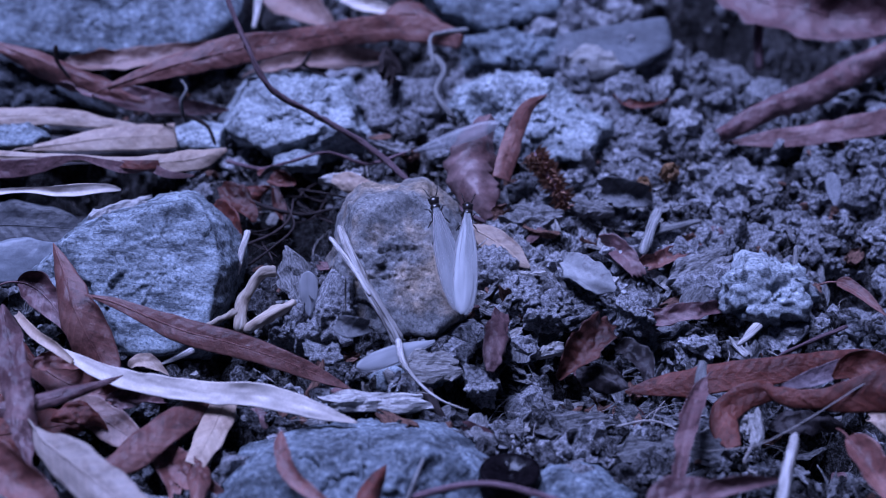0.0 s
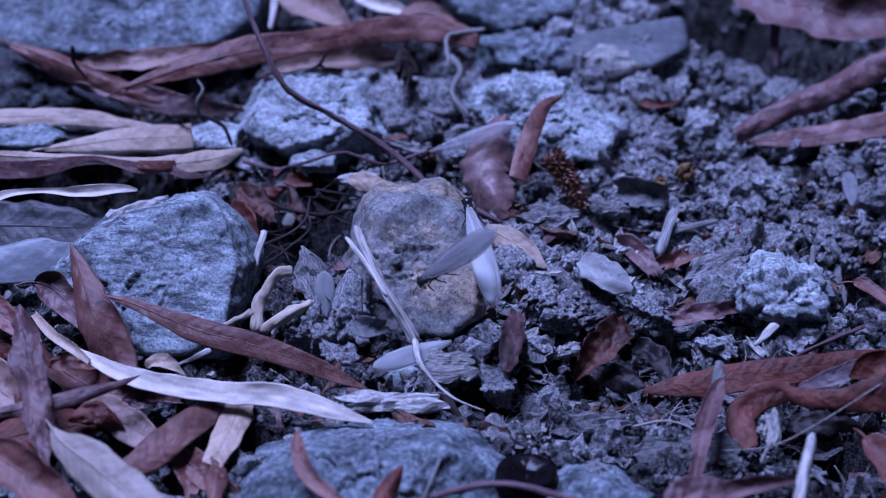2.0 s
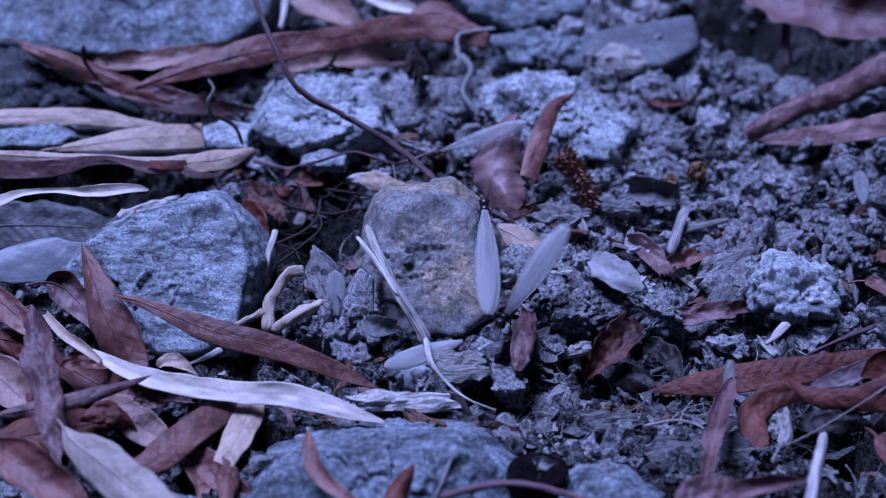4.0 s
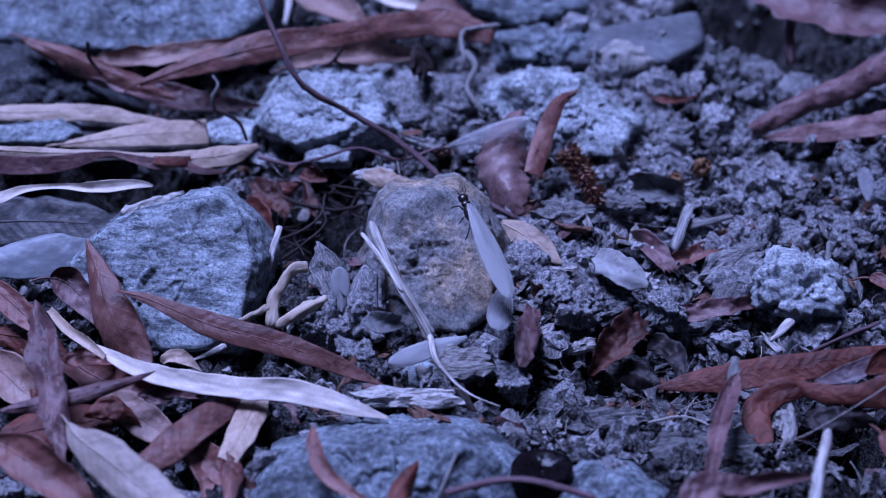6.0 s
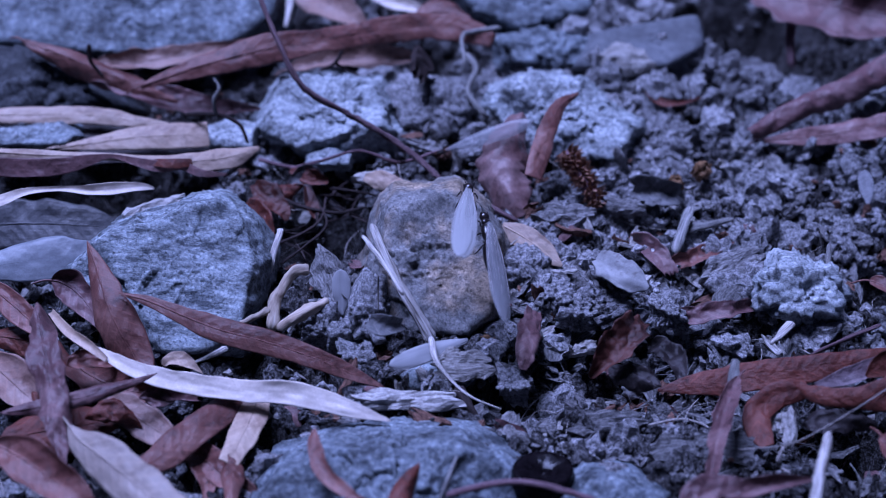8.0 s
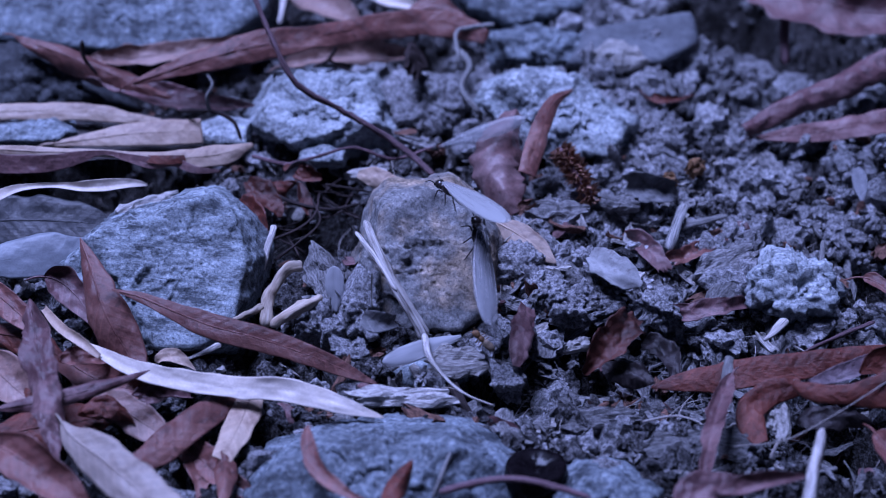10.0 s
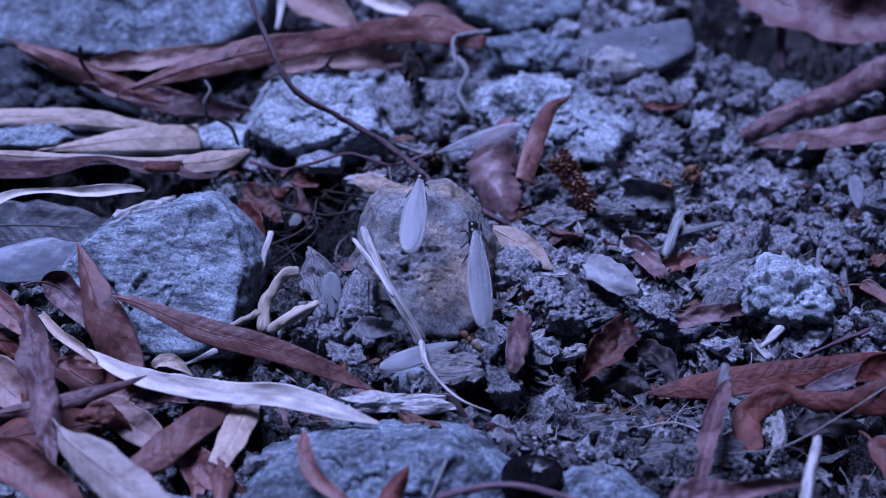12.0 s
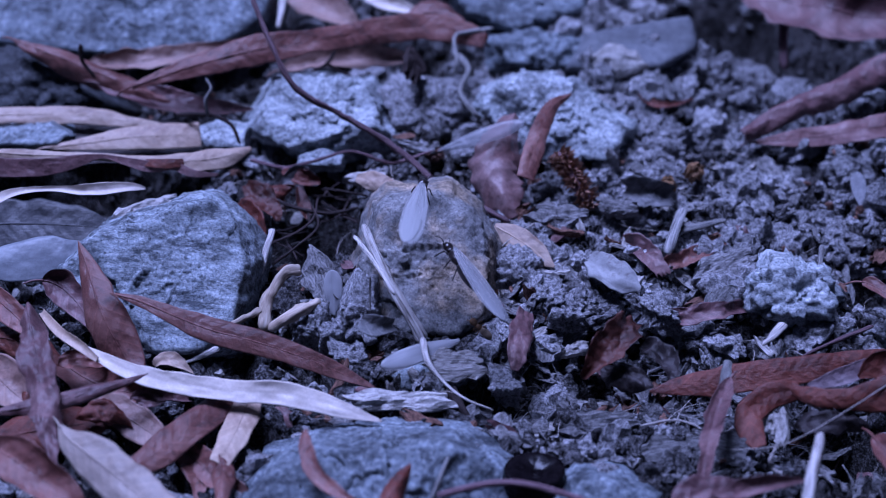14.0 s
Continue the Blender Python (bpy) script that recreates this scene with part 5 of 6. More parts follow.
leaf("purple-brown scrap of dry leaf litter", LEAF_MAUVE, (-32.66, -31.29, 5.00), (-30.52, -30.46, 5.00), (-27.36, -29.36, 4.00), 2.25, (0.00, -0.52, 0.85), seed=161, rib=False, ends=(0.2, 0.78), wave=0.35, roll=0.7, crumple=0.55, fold=0.1)
leaf("dark red leaf tip at the near edge", LEAF_BROWN, (-23.79, -39.06, 5.00), (-23.24, -41.97, 5.00), (-23.07, -46.43, 5.00), 2.28, (0.00, -0.67, 0.74), seed=162, roll=-0.59, fold=-0.1, wave=0.2)
leaf("ashen leaf piece beneath the litter", LEAF_FAWN, (-49.54, -24.93, 5.00), (-45.90, -29.21, 5.00), (-42.83, -31.44, 4.00), 5.30, (0.00, -0.52, 0.85), seed=163, roll=0.87, fold=0.1, wave=0.2)
leaf("red-brown leaf at the edge of the litter", LEAF_BROWN, (-51.42, -15.88, 8.00), (-46.67, -20.18, 7.00), (-44.07, -22.58, 6.00), 3.04, (0.00, -0.60, 0.80), seed=164, roll=0.62, fold=0.1, wave=0.2)
leaf("brown leaf beneath the litter", LEAF_RUST, (-51.18, -20.24, 4.00), (-45.41, -22.30, 5.00), (-40.70, -24.40, 3.00), 3.75, (0.00, -0.52, 0.85), seed=165, roll=-0.97, fold=-0.1, wave=0.2)
leaf("rust leaf beneath the litter", LEAF_RUST, (-46.56, -35.49, 4.00), (-40.20, -33.89, 4.00), (-34.57, -31.18, 3.00), 5.76, (0.00, -0.44, 0.90), seed=166, roll=-0.57, fold=-0.1, wave=0.2)
leaf("brown leaf under the stones", LEAF_BROWN, (-42.13, -22.65, 3.00), (-36.28, -26.99, 3.00), (-30.68, -26.73, 2.00), 5.12, (0.00, -0.44, 0.90), seed=167, roll=1.02, fold=0.1, wave=0.2)
leaf("brown scrap of leaf among litter", LEAF_BROWN, (-41.06, -26.93, 6.00), (-38.93, -26.07, 6.00), (-36.23, -25.80, 5.00), 2.46, (0.00, -0.60, 0.80), seed=168, rib=False, crumple=0.5, roll=0.8, fold=0.1, wave=0.2)
leaf("dark brown scrap of leaf among litter", LEAF_RUST, (-38.43, -33.74, 5.00), (-35.57, -33.61, 6.00), (-32.98, -33.89, 4.00), 2.95, (0.00, -0.60, 0.80), seed=169, rib=False, crumple=0.5, roll=-0.85, fold=-0.1, wave=0.2)
leaf("tan crumpled scrap of leaf", LEAF_TAN, (-31.66, -25.80, 5.00), (-29.82, -26.07, 6.00), (-27.52, -27.09, 5.00), 1.58, (0.00, -0.60, 0.80), seed=170, rib=False, crumple=0.4, roll=0.39, fold=0.1, wave=0.2)
leaf("purple scrap of leaf among litter", LEAF_MAUVE, (-19.99, -30.35, 3.00), (-17.65, -31.59, 3.00), (-15.85, -34.19, 2.00), 2.13, (0.00, -0.60, 0.80), seed=171, rib=False, crumple=0.5, roll=-0.84, fold=-0.1, wave=0.2)
leaf("brown scrap of leaf near the stone", LEAF_BROWN, (-27.28, -36.04, 3.00), (-25.84, -39.17, 3.00), (-25.97, -42.98, 3.00), 2.88, (0.00, -0.60, 0.80), seed=172, rib=False, crumple=0.4, roll=0.46, fold=0.1, wave=0.2)
leaf("rust-coloured scrap deep in the litter", LEAF_RUST, (-46.93, -26.66, 5.00), (-44.06, -30.04, 5.00), (-40.46, -32.26, 4.00), 3.53, (0.00, -0.52, 0.85), seed=173, rib=False, crumple=0.6, roll=-0.42, fold=-0.1, wave=0.2)
leaf("purple scrap of leaf beside the granite", LEAF_RUST, (-24.41, 2.21, 4.00), (-21.91, 3.53, 5.00), (-19.47, 5.15, 5.00), 2.83, (0.00, -0.60, 0.80), seed=174, rib=False, crumple=0.5, roll=-0.7, fold=-0.1, wave=0.2)
leaf("grey scrap of leaf by the hollow", LEAF_GREY, (-21.07, 5.15, 5.00), (-18.91, 6.45, 5.00), (-17.03, 6.51, 4.00), 2.86, (0.00, -0.60, 0.80), seed=175, rib=False, crumple=0.5, roll=0.95, fold=0.1, wave=0.2)

# leaves at the near side, middle and right
leaf("dark red-brown leaf curving over a stone", LEAF_BROWN, (-15.04, -41.51, 11.00), (-13.63, -46.68, 10.00), (-8.37, -50.00, 9.00), 1.64, (0.00, -0.67, 0.74), seed=176, rib=False, roll=0.62, fold=0.1, wave=0.2)
leaf("dark rust leaf tip over a stone", LEAF_RUST, (-7.79, -51.33, 10.00), (-6.37, -47.77, 10.00), (-5.20, -44.98, 10.00), 2.18, (0.00, -0.67, 0.74), seed=177, rib=False, roll=-0.73, fold=-0.1, wave=0.2)
leaf("long rust-red dry leaf with grey bloom along the midrib", LEAF_RUST, (18.27, -28.43, 4.00), [(21.31, -28.25, 4.60), (25.23, -28.25, 5.20), (29.78, -27.68, 5.60), (35.04, -26.48, 5.60), (39.84, -25.04, 5.40)], (43.61, -23.36, 5.00), 3.17, (0.00, -0.60, 0.80), seed=178, widths=(0.07, 0.64, 0.96, 1.00, 0.90, 0.65, 0.18), wave=0.06, fold=0.05, roll=-0.35, rumple=0.6, rib=False)
leaf("rust-red dry leaf bent down to a point", LEAF_RUST, (32.86, -30.54, 6.20), [(29.72, -31.53, 6.20), (27.66, -33.39, 5.80), (27.60, -35.33, 5.20)], (28.23, -37.07, 4.60), 2.99, (0.00, -0.64, 0.77), seed=179, widths=(0.67, 0.89, 1.00, 0.96, 0.48), wave=0.12, fold=0.08, roll=-0.5, rumple=0.7, rib=False)
CURLED = leaf("rust-red leaf curled upward with a pale inner side", LEAF_RUST, (31.41, -33.04, 8.60), [(32.76, -34.54, 9.00), (35.24, -35.76, 9.60), (38.36, -36.10, 10.20), (42.13, -35.64, 10.80)], (46.26, -35.06, 11.00), 4.54, (0.00, -0.78, 0.62), seed=180, widths=(0.17, 0.41, 0.45, 0.67, 1.00, 1.00), wave=0.1, fold=0.0, roll=-0.6, rumple=0.6, rib=False)
join_blade(leaf("pale violet inner side of the curl", LEAF_VIOLET, (33.14, -32.04, 8.00), [(35.52, -31.21, 8.00), (38.18, -30.02, 8.20)], (40.45, -28.70, 8.60), 1.89, (0.00, -0.75, 0.66), seed=275, widths=(0.23, 0.82, 1.00, 0.47), wave=0.1, fold=0.0, roll=0.3, rumple=0.6, rib=False, kind="inner_side"), CURLED)
join_blade(leaf("dark rust upturned flap", LEAF_RUST, (38.14, -31.39, 8.60), [(39.45, -30.51, 9.00), (41.04, -30.29, 9.40), (42.79, -31.19, 9.60)], (45.37, -32.18, 9.60), 3.10, (0.25, -0.80, 0.55), seed=281, widths=(0.14, 0.79, 1.00, 0.96, 0.71), wave=0.1, fold=0.0, roll=0.5, rumple=0.6, rib=False, kind="flap"), CURLED)
leaf("dark purple-brown leaf folded lengthways", LEAF_MAUVE, (25.73, -31.05, 8.00), (23.22, -38.15, 8.00), (20.95, -49.11, 7.00), 2.04, (0.00, -0.67, 0.74), seed=181, fold=0.4, crumple=0.3, wave=0.3, roll=0.74)
leaf("brown leaf at the near edge", LEAF_BROWN, (38.39, -39.32, 8.00), (40.22, -44.27, 8.00), (41.79, -50.08, 8.00), 3.48, (0.00, -0.60, 0.80), seed=182, roll=1.01, fold=0.1, wave=0.2)
leaf("tan scrap of a dry leaf", LEAF_TAN, (42.00, -32.93, 5.00), (43.18, -34.15, 5.00), (44.87, -36.29, 4.00), 2.43, (0.00, -0.60, 0.80), seed=183, rib=False, ends=(0.2, 0.78), wave=0.35, roll=0.7, crumple=0.55, fold=0.1)
leaf("brown leaf piece blurred at the near edge", LEAF_MAUVE, (22.26, -49.21, 10.00), (25.98, -47.91, 10.00), (31.48, -46.03, 9.00), 1.85, (0.00, -0.60, 0.80), seed=184, roll=0.4, fold=0.1, wave=0.2)
leaf("grey-tan leaf piece at the near edge", LEAF_MAUVE, (18.49, -52.46, 9.00), (21.29, -48.63, 10.00), (26.55, -48.21, 9.00), 3.20, (0.00, -0.60, 0.80), seed=185, roll=0.2, rib=False, fold=0.1, wave=0.2)
# The next three scraps are added to darken gaps that are only shaded.
leaf("near-black leaf scrap added as gap shade among crumbs", LEAF_DARK, (13.69, -23.53, 3.00), (16.43, -25.66, 3.50), (18.66, -26.99, 3.00), 3.70, (0.00, -0.44, 0.90), seed=186, rib=False, crumple=0.8, roll=-0.76, fold=-0.1, wave=0.2)
leaf("near-black leaf scrap added as gap shade among crumbs", LEAF_DARK, (17.99, -19.98, 3.00), (20.06, -23.22, 3.50), (20.95, -26.99, 3.00), 3.25, (0.00, -0.44, 0.90), seed=187, rib=False, crumple=0.8, roll=0.67, fold=0.1, wave=0.2)
leaf("near-black leaf scrap added as shade under a rust leaf", LEAF_DARK, (32.32, -32.00, 3.00), (36.17, -32.13, 3.50), (40.11, -32.41, 3.00), 3.17, (0.00, -0.44, 0.90), seed=188, rib=False, crumple=0.8, roll=-0.73, fold=-0.1, wave=0.2)

# twigs and roots
stick("rootlet", "thin dark rootlet tangled in a hollow", "root", WOOD_DARK, [(-14.51, 9.97, 2.12), (-15.99, 5.90, 3.49), (-17.50, 4.89, 1.66)], 0.12, 0.08, seed=189, knobs=0.3)
stick("rootlet", "thin dark rootlet tangled in a hollow", "root", WOOD_DARK, [(-24.27, 2.83, 1.03), (-20.17, -1.86, 3.41), (-17.80, 0.89, 1.63)], 0.11, 0.08, seed=190, knobs=0.3)
stick("rootlet", "thin dark rootlet tangled in a hollow", "root", WOOD_DARK, [(-19.20, 2.65, 1.14), (-20.82, -1.66, 3.71), (-25.51, 1.94, 1.05)], 0.11, 0.08, seed=191, knobs=0.3)
stick("rootlet", "thin dark rootlet tangled in a hollow", "root", WOOD_DARK, [(-22.12, 3.91, 2.58), (-21.95, -0.48, 3.05), (-23.92, -0.08, 1.05)], 0.11, 0.08, seed=192, knobs=0.3)
stick("rootlet", "thin dark rootlet tangled in a hollow", "root", WOOD_DARK, [(-17.27, 6.21, 1.34), (-12.48, -0.46, 4.09), (-11.85, 1.29, 2.16)], 0.11, 0.08, seed=193, knobs=0.3)
stick("rootlet", "thin dark rootlet tangled in a hollow", "root", WOOD_DARK, [(-16.76, 6.91, 1.40), (-14.70, 3.61, 2.52), (-11.64, 3.06, 1.17)], 0.11, 0.08, seed=194, knobs=0.3)
stick("rootlet", "thin dark rootlet tangled in a hollow", "root", WOOD_DARK, [(-17.57, 10.42, 1.12), (-14.48, 5.72, 2.55), (-11.21, 6.39, 2.37)], 0.12, 0.08, seed=195, knobs=0.3)
stick("rootlet", "thin dark rootlet tangled in a hollow", "root", WOOD_DARK, [(-21.08, -2.65, 1.92), (-23.29, -5.74, 2.80), (-23.87, -8.02, 2.11)], 0.11, 0.08, seed=196, knobs=0.3)
stick("rootlet", "thin dark rootlet tangled in a hollow", "root", WOOD_DARK, [(-20.47, -0.27, 1.36), (-18.85, -5.89, 3.61), (-18.26, -6.73, 1.85)], 0.11, 0.08, seed=197, knobs=0.3)
stick("rootlet", "thin dark rootlet tangled in a hollow", "root", WOOD_DARK, [(-13.38, 7.52, 1.76), (-14.44, 0.86, 3.85), (-17.06, 3.02, 1.26)], 0.11, 0.08, seed=198, knobs=0.3)
stick("rootlet", "thin dark rootlet tangled in a hollow", "root", WOOD_DARK, [(-20.72, 7.29, 2.15), (-16.90, 5.22, 3.44), (-14.27, 7.49, 1.60)], 0.11, 0.08, seed=199, knobs=0.3)
stick("rootlet", "thin dark rootlet tangled in a hollow", "root", WOOD_DARK, [(-22.37, -1.39, 2.38), (-18.77, -4.28, 2.68), (-17.58, -4.62, 1.65)], 0.11, 0.08, seed=200, knobs=0.3)
stick("rootlet", "thin dark rootlet tangled in a hollow", "root", WOOD_DARK, [(-23.73, 8.57, 1.73), (-22.29, 3.73, 3.44), (-20.97, 1.99, 2.12)], 0.12, 0.08, seed=201, knobs=0.3)
stick("rootlet", "thin dark rootlet tangled in a hollow", "root", WOOD_DARK, [(-21.33, 11.54, 1.21), (-22.92, 5.10, 3.57), (-24.01, 5.04, 1.76)], 0.12, 0.08, seed=202, knobs=0.3)
stick("twig", "thin bare red-brown twig arching over stones", "twig", WOOD_RED, [(-25.05, 20.07, 22.00), (-22.55, 14.59, 19.00), (-19.41, 10.27, 15.00), (-14.04, 10.19, 11.00), (-8.29, 8.44, 8.00), (-3.57, 4.32, 6.00)], 0.29, 0.39, seed=203, knobs=0.3)
stick("twig", "thin red-brown side twig on the soil", "twig", WOOD_RED, [(-21.29, 8.21, 5.00), (-17.07, 8.70, 6.00), (-13.17, 8.97, 7.00), (-8.65, 8.15, 6.00), (-3.84, 10.61, 6.00)], 0.20, 0.16, seed=204, knobs=0.35)
stick("twig", "thin dark rootlet between stones", "twig", WOOD_RED, [(-25.02, 10.11, 5.00), (-21.65, 8.66, 5.00), (-18.40, 8.44, 5.00)], 0.26, 0.20, seed=205)
stick("twig", "dark forked twig among leaves", "twig", WOOD_DARK, [(-33.77, 14.95, 8.00), (-29.93, 13.47, 9.00), (-27.35, 12.98, 8.00), (-26.27, 11.74, 6.00)], 0.27, 0.20, seed=206)
stick("twig", "pale curled tendril on a twig", "twig", WOOD_GREY, [(-29.89, 13.13, 9.00), (-30.08, 13.41, 11.00), (-29.47, 14.47, 12.00), (-30.33, 16.60, 12.00)], 0.26, 0.13, seed=207)
stick("twig", "dark short twig on the stone", "twig", WOOD_DARK, [(-45.24, 20.75, 14.00), (-45.14, 20.22, 12.00), (-43.76, 19.67, 10.00)], 0.27, 0.20, seed=208)
stick("twig", "dark short twig between leaves", "twig", WOOD_DARK, [(-15.97, 27.17, 9.00), (-16.96, 25.84, 8.00), (-19.04, 25.51, 7.00)], 0.27, 0.17, seed=209)
stick("twig", "dark fork of a short twig", "twig", WOOD_DARK, [(-16.98, 25.31, 8.50), (-15.53, 24.46, 8.00), (-13.52, 24.26, 7.00)], 0.24, 0.14, seed=276)
chip("bark_chip", "dark rotten bark piece under a leaf", "wood chip", WOOD_DARK, (-6.34, 23.88, 9.50), 5.5, 2.8, 1.0, (55, 0, 88), 277)
stick("split_stick", "bleached split stick leaning on the upright stone", "stick", WOOD_PALE, [(-10.78, -12.99, 13.20), (-9.34, -17.41, 12.80), (-7.56, -20.68, 11.00), (-5.73, -22.51, 8.50), (-4.41, -23.87, 6.50)], 0.36, 0.74, seed=210, flat=0.6, knobs=0.3, sides=28, ridges=7.0)
stick("split_stick", "bleached splinter beside the split stick", "stick", WOOD_PALE, [(-11.63, -14.91, 13.20), (-10.38, -17.11, 13.00), (-8.83, -19.43, 12.20), (-7.31, -21.52, 10.80)], 0.24, 0.3, seed=211, flat=0.6, knobs=0.3, sides=20, ridges=6.0)
stick("plant_fibre", "bleached curved plant fibre", "fibre", WOOD_PALE, [(-4.49, -24.91, 8.00), (-3.92, -28.53, 8.00), (-2.24, -30.04, 6.50), (-0.22, -31.26, 5.50), (2.57, -31.81, 4.50)], 0.36, 0.1, seed=212, flat=0.5, knobs=0.3, sides=14, ridges=4.0)
stick("root_piece", "cream-coloured peeled root piece", "root", WOOD_CREAM, [(-17.73, -12.84, 7.00), (-19.07, -13.75, 7.50), (-20.05, -15.20, 7.00), (-20.91, -17.15, 6.00), (-21.24, -20.33, 5.00)], 0.55, 0.72, seed=213, knobs=0.35, ridges=1.3, sides=14)
stick("root_piece", "cream-coloured thin root piece", "root", WOOD_CREAM, [(-15.40, -16.69, 6.00), (-17.69, -18.62, 6.00), (-20.55, -20.24, 5.00)], 0.48, 0.62, seed=214, knobs=0.4, ridges=1.3, sides=14)
stick("root_piece", "cream-coloured short root piece", "root", WOOD_CREAM, [(-24.30, -20.61, 6.00), (-22.73, -19.26, 6.00), (-21.35, -18.25, 6.00)], 0.28, 0.42, seed=215, knobs=0.4, ridges=1.3, sides=14)
stick("splinter", "pale flat splinter of wood", "splinter", WOOD_PALE, [(-21.08, -5.67, 7.00), (-21.61, -7.58, 6.00), (-22.45, -9.96, 4.00)], 0.37, 0.43, seed=216, flat=0.5, knobs=0.35, sides=12, ridges=3.5)
stick("splinter", "thin pale splinter between leaves", "splinter", WOOD_PALE, [(-25.34, -24.16, 6.00), (-27.02, -25.64, 6.00), (-29.37, -25.80, 5.00)], 0.40, 0.12, seed=217, flat=0.5, knobs=0.35, sides=12, ridges=3.5)
stick("straw", "pale straw standing at the near edge", "straw", WOOD_PALE, [(32.99, -41.06, 10.00), (31.20, -47.62, 12.00), (29.03, -55.94, 14.00)], 0.46, 0.51, seed=218, knobs=0.35, sides=12, ridges=3.5)
stick("straw", "pale straw at the far edge", "straw", WOOD_PALE, [(-23.15, 43.48, 9.00), (-23.25, 38.24, 8.00), (-23.54, 35.57, 7.00)], 0.51, 0.36, seed=219, knobs=0.35, sides=12, ridges=3.5)
stick("splinter", "dark weathered splinter of wood", "splinter", WOOD_DARK, [(-1.82, -28.09, 4.00), (-0.79, -30.06, 3.50), (0.45, -32.49, 3.00)], 0.55, 0.40, seed=220, knobs=0.35, sides=12, ridges=3.5)
stick("tendril", "curly grey dry plant tendril", "tendril", WOOD_GREY, [(3.19, 32.33, 9.00), (0.07, 31.55, 9.00), (-1.52, 30.25, 9.00), (-1.30, 26.46, 8.00), (-1.78, 25.80, 6.00)], 0.28, 0.21, seed=221)
stick("tendril", "curly grey dry plant tendril", "tendril", WOOD_GREY, [(-1.10, 27.98, 8.00), (0.07, 24.59, 8.00), (-0.81, 21.20, 7.00), (0.74, 18.48, 6.00), (1.61, 18.53, 5.00)], 0.41, 0.31, seed=222)
stick("plant_fibre", "long thin pale plant fibre", "fibre", FIBRE, [(25.18, -39.01, 6.00), (29.91, -39.28, 7.00), (34.74, -37.81, 9.00), (39.71, -35.46, 11.00), (44.37, -32.76, 12.00)], 0.075, 0.07, seed=223)
stick("plant_fibre", "thin hooked plant fibre", "fibre", FIBRE, [(29.58, -38.39, 6.00), (28.69, -40.32, 6.00), (28.99, -40.45, 5.00), (29.86, -41.21, 5.00)], 0.17, 0.14, seed=224)
stick("plant_fibre", "thin curved plant fibre", "fibre", FIBRE, [(17.02, -33.48, 4.00), (20.42, -32.67, 4.00), (22.90, -33.35, 3.50), (22.04, -34.04, 3.00)], 0.14, 0.11, seed=225)
stick("plant_fibre", "fine pale hair on a leaf", "fibre", FIBRE, [(3.33, -6.06, 4.50), (5.29, -5.38, 6.00), (7.51, -3.04, 6.00)], 0.12, 0.09, seed=226)
stick("plant_fibre", "fine upright hair on the stone", "fibre", FIBRE, [(-9.93, -20.93, 8.00), (-9.95, -20.18, 10.00), (-9.85, -19.91, 12.00)], 0.09, 0.09, seed=227)
stick("twig", "thin purple twig at the near edge", "twig", WOOD_RED, [(-2.78, -48.21, 9.00), (2.36, -47.62, 10.00), (5.96, -47.91, 10.00), (11.08, -48.93, 9.00)], 0.34, 0.31, seed=228)
stick("tendril", "grey looped tendril on a stone", "tendril", WOOD_GREY, [(-3.31, -47.94, 8.00), (-2.53, -47.04, 10.00), (-1.76, -45.12, 11.00)], 0.26, 0.16, seed=229)
stick("straw", "grey straw beside a rust leaf", "straw", WOOD_GREY, [(25.84, -28.36, 8.00), (25.30, -30.88, 8.00), (25.09, -32.66, 7.00)], 0.51, 0.57, seed=230, flat=0.5, knobs=0.35, sides=12, ridges=3.5)
stick("straw", "pale straw on the soil", "straw", WOOD_GREY, [(24.02, 0.67, 5.00), (22.75, -3.27, 5.00), (21.84, -6.22, 4.00)], 0.63, 0.51, seed=231, flat=0.6, knobs=0.35, sides=12, ridges=3.5)
stick("straw", "pale flat straw lying on soil", "straw", WOOD_GREY, [(23.22, -2.17, 4.00), (26.15, -0.93, 4.00), (28.90, 0.11, 4.00)], 0.50, 0.38, seed=232, flat=0.6, knobs=0.35, sides=12, ridges=3.5)
stick("straw", "thin grey straw in the soil", "straw", WOOD_GREY, [(38.28, -7.08, 6.00), (38.09, -8.28, 5.00), (37.79, -9.96, 4.00)], 0.31, 0.31, seed=233, knobs=0.35, sides=12, ridges=3.5)
stick("straw", "dark straw at the far edge", "straw", WOOD_RED, [(39.99, 39.21, 7.00), (39.69, 36.39, 5.00), (39.81, 33.86, 2.00)], 0.58, 0.47, seed=234, knobs=0.35, sides=12, ridges=3.5)
stick("straw", "pale straw beside a small stone", "straw", WOOD_PALE, [(33.13, -17.98, 4.00), (31.73, -19.79, 4.00), (30.61, -20.16, 3.00)], 0.54, 0.36, seed=235, flat=0.6, knobs=0.35, sides=12, ridges=3.5)
stick("straw", "brown straw beside a rust leaf", "straw", WOOD_RED, [(41.93, -19.43, 5.00), (38.25, -21.01, 4.50), (34.23, -23.09, 4.00)], 0.24, 0.18, seed=236, knobs=0.35, sides=12, ridges=3.5)
stick("twig", "brown twig by the cupped leaf", "twig", WOOD_RED, [(-1.53, 4.07, 5.00), (1.64, 0.88, 5.00), (4.79, -0.41, 4.00)], 0.45, 0.32, seed=237)
stick("rootlet", "tangled dark rootlets in a hollow", "root", WOOD_DARK, [(-23.03, -3.74, 3.00), (-19.45, -4.29, 5.00), (-17.16, -1.21, 5.00), (-16.91, 4.35, 4.00)], 0.16, 0.11, seed=238, knobs=0.3)
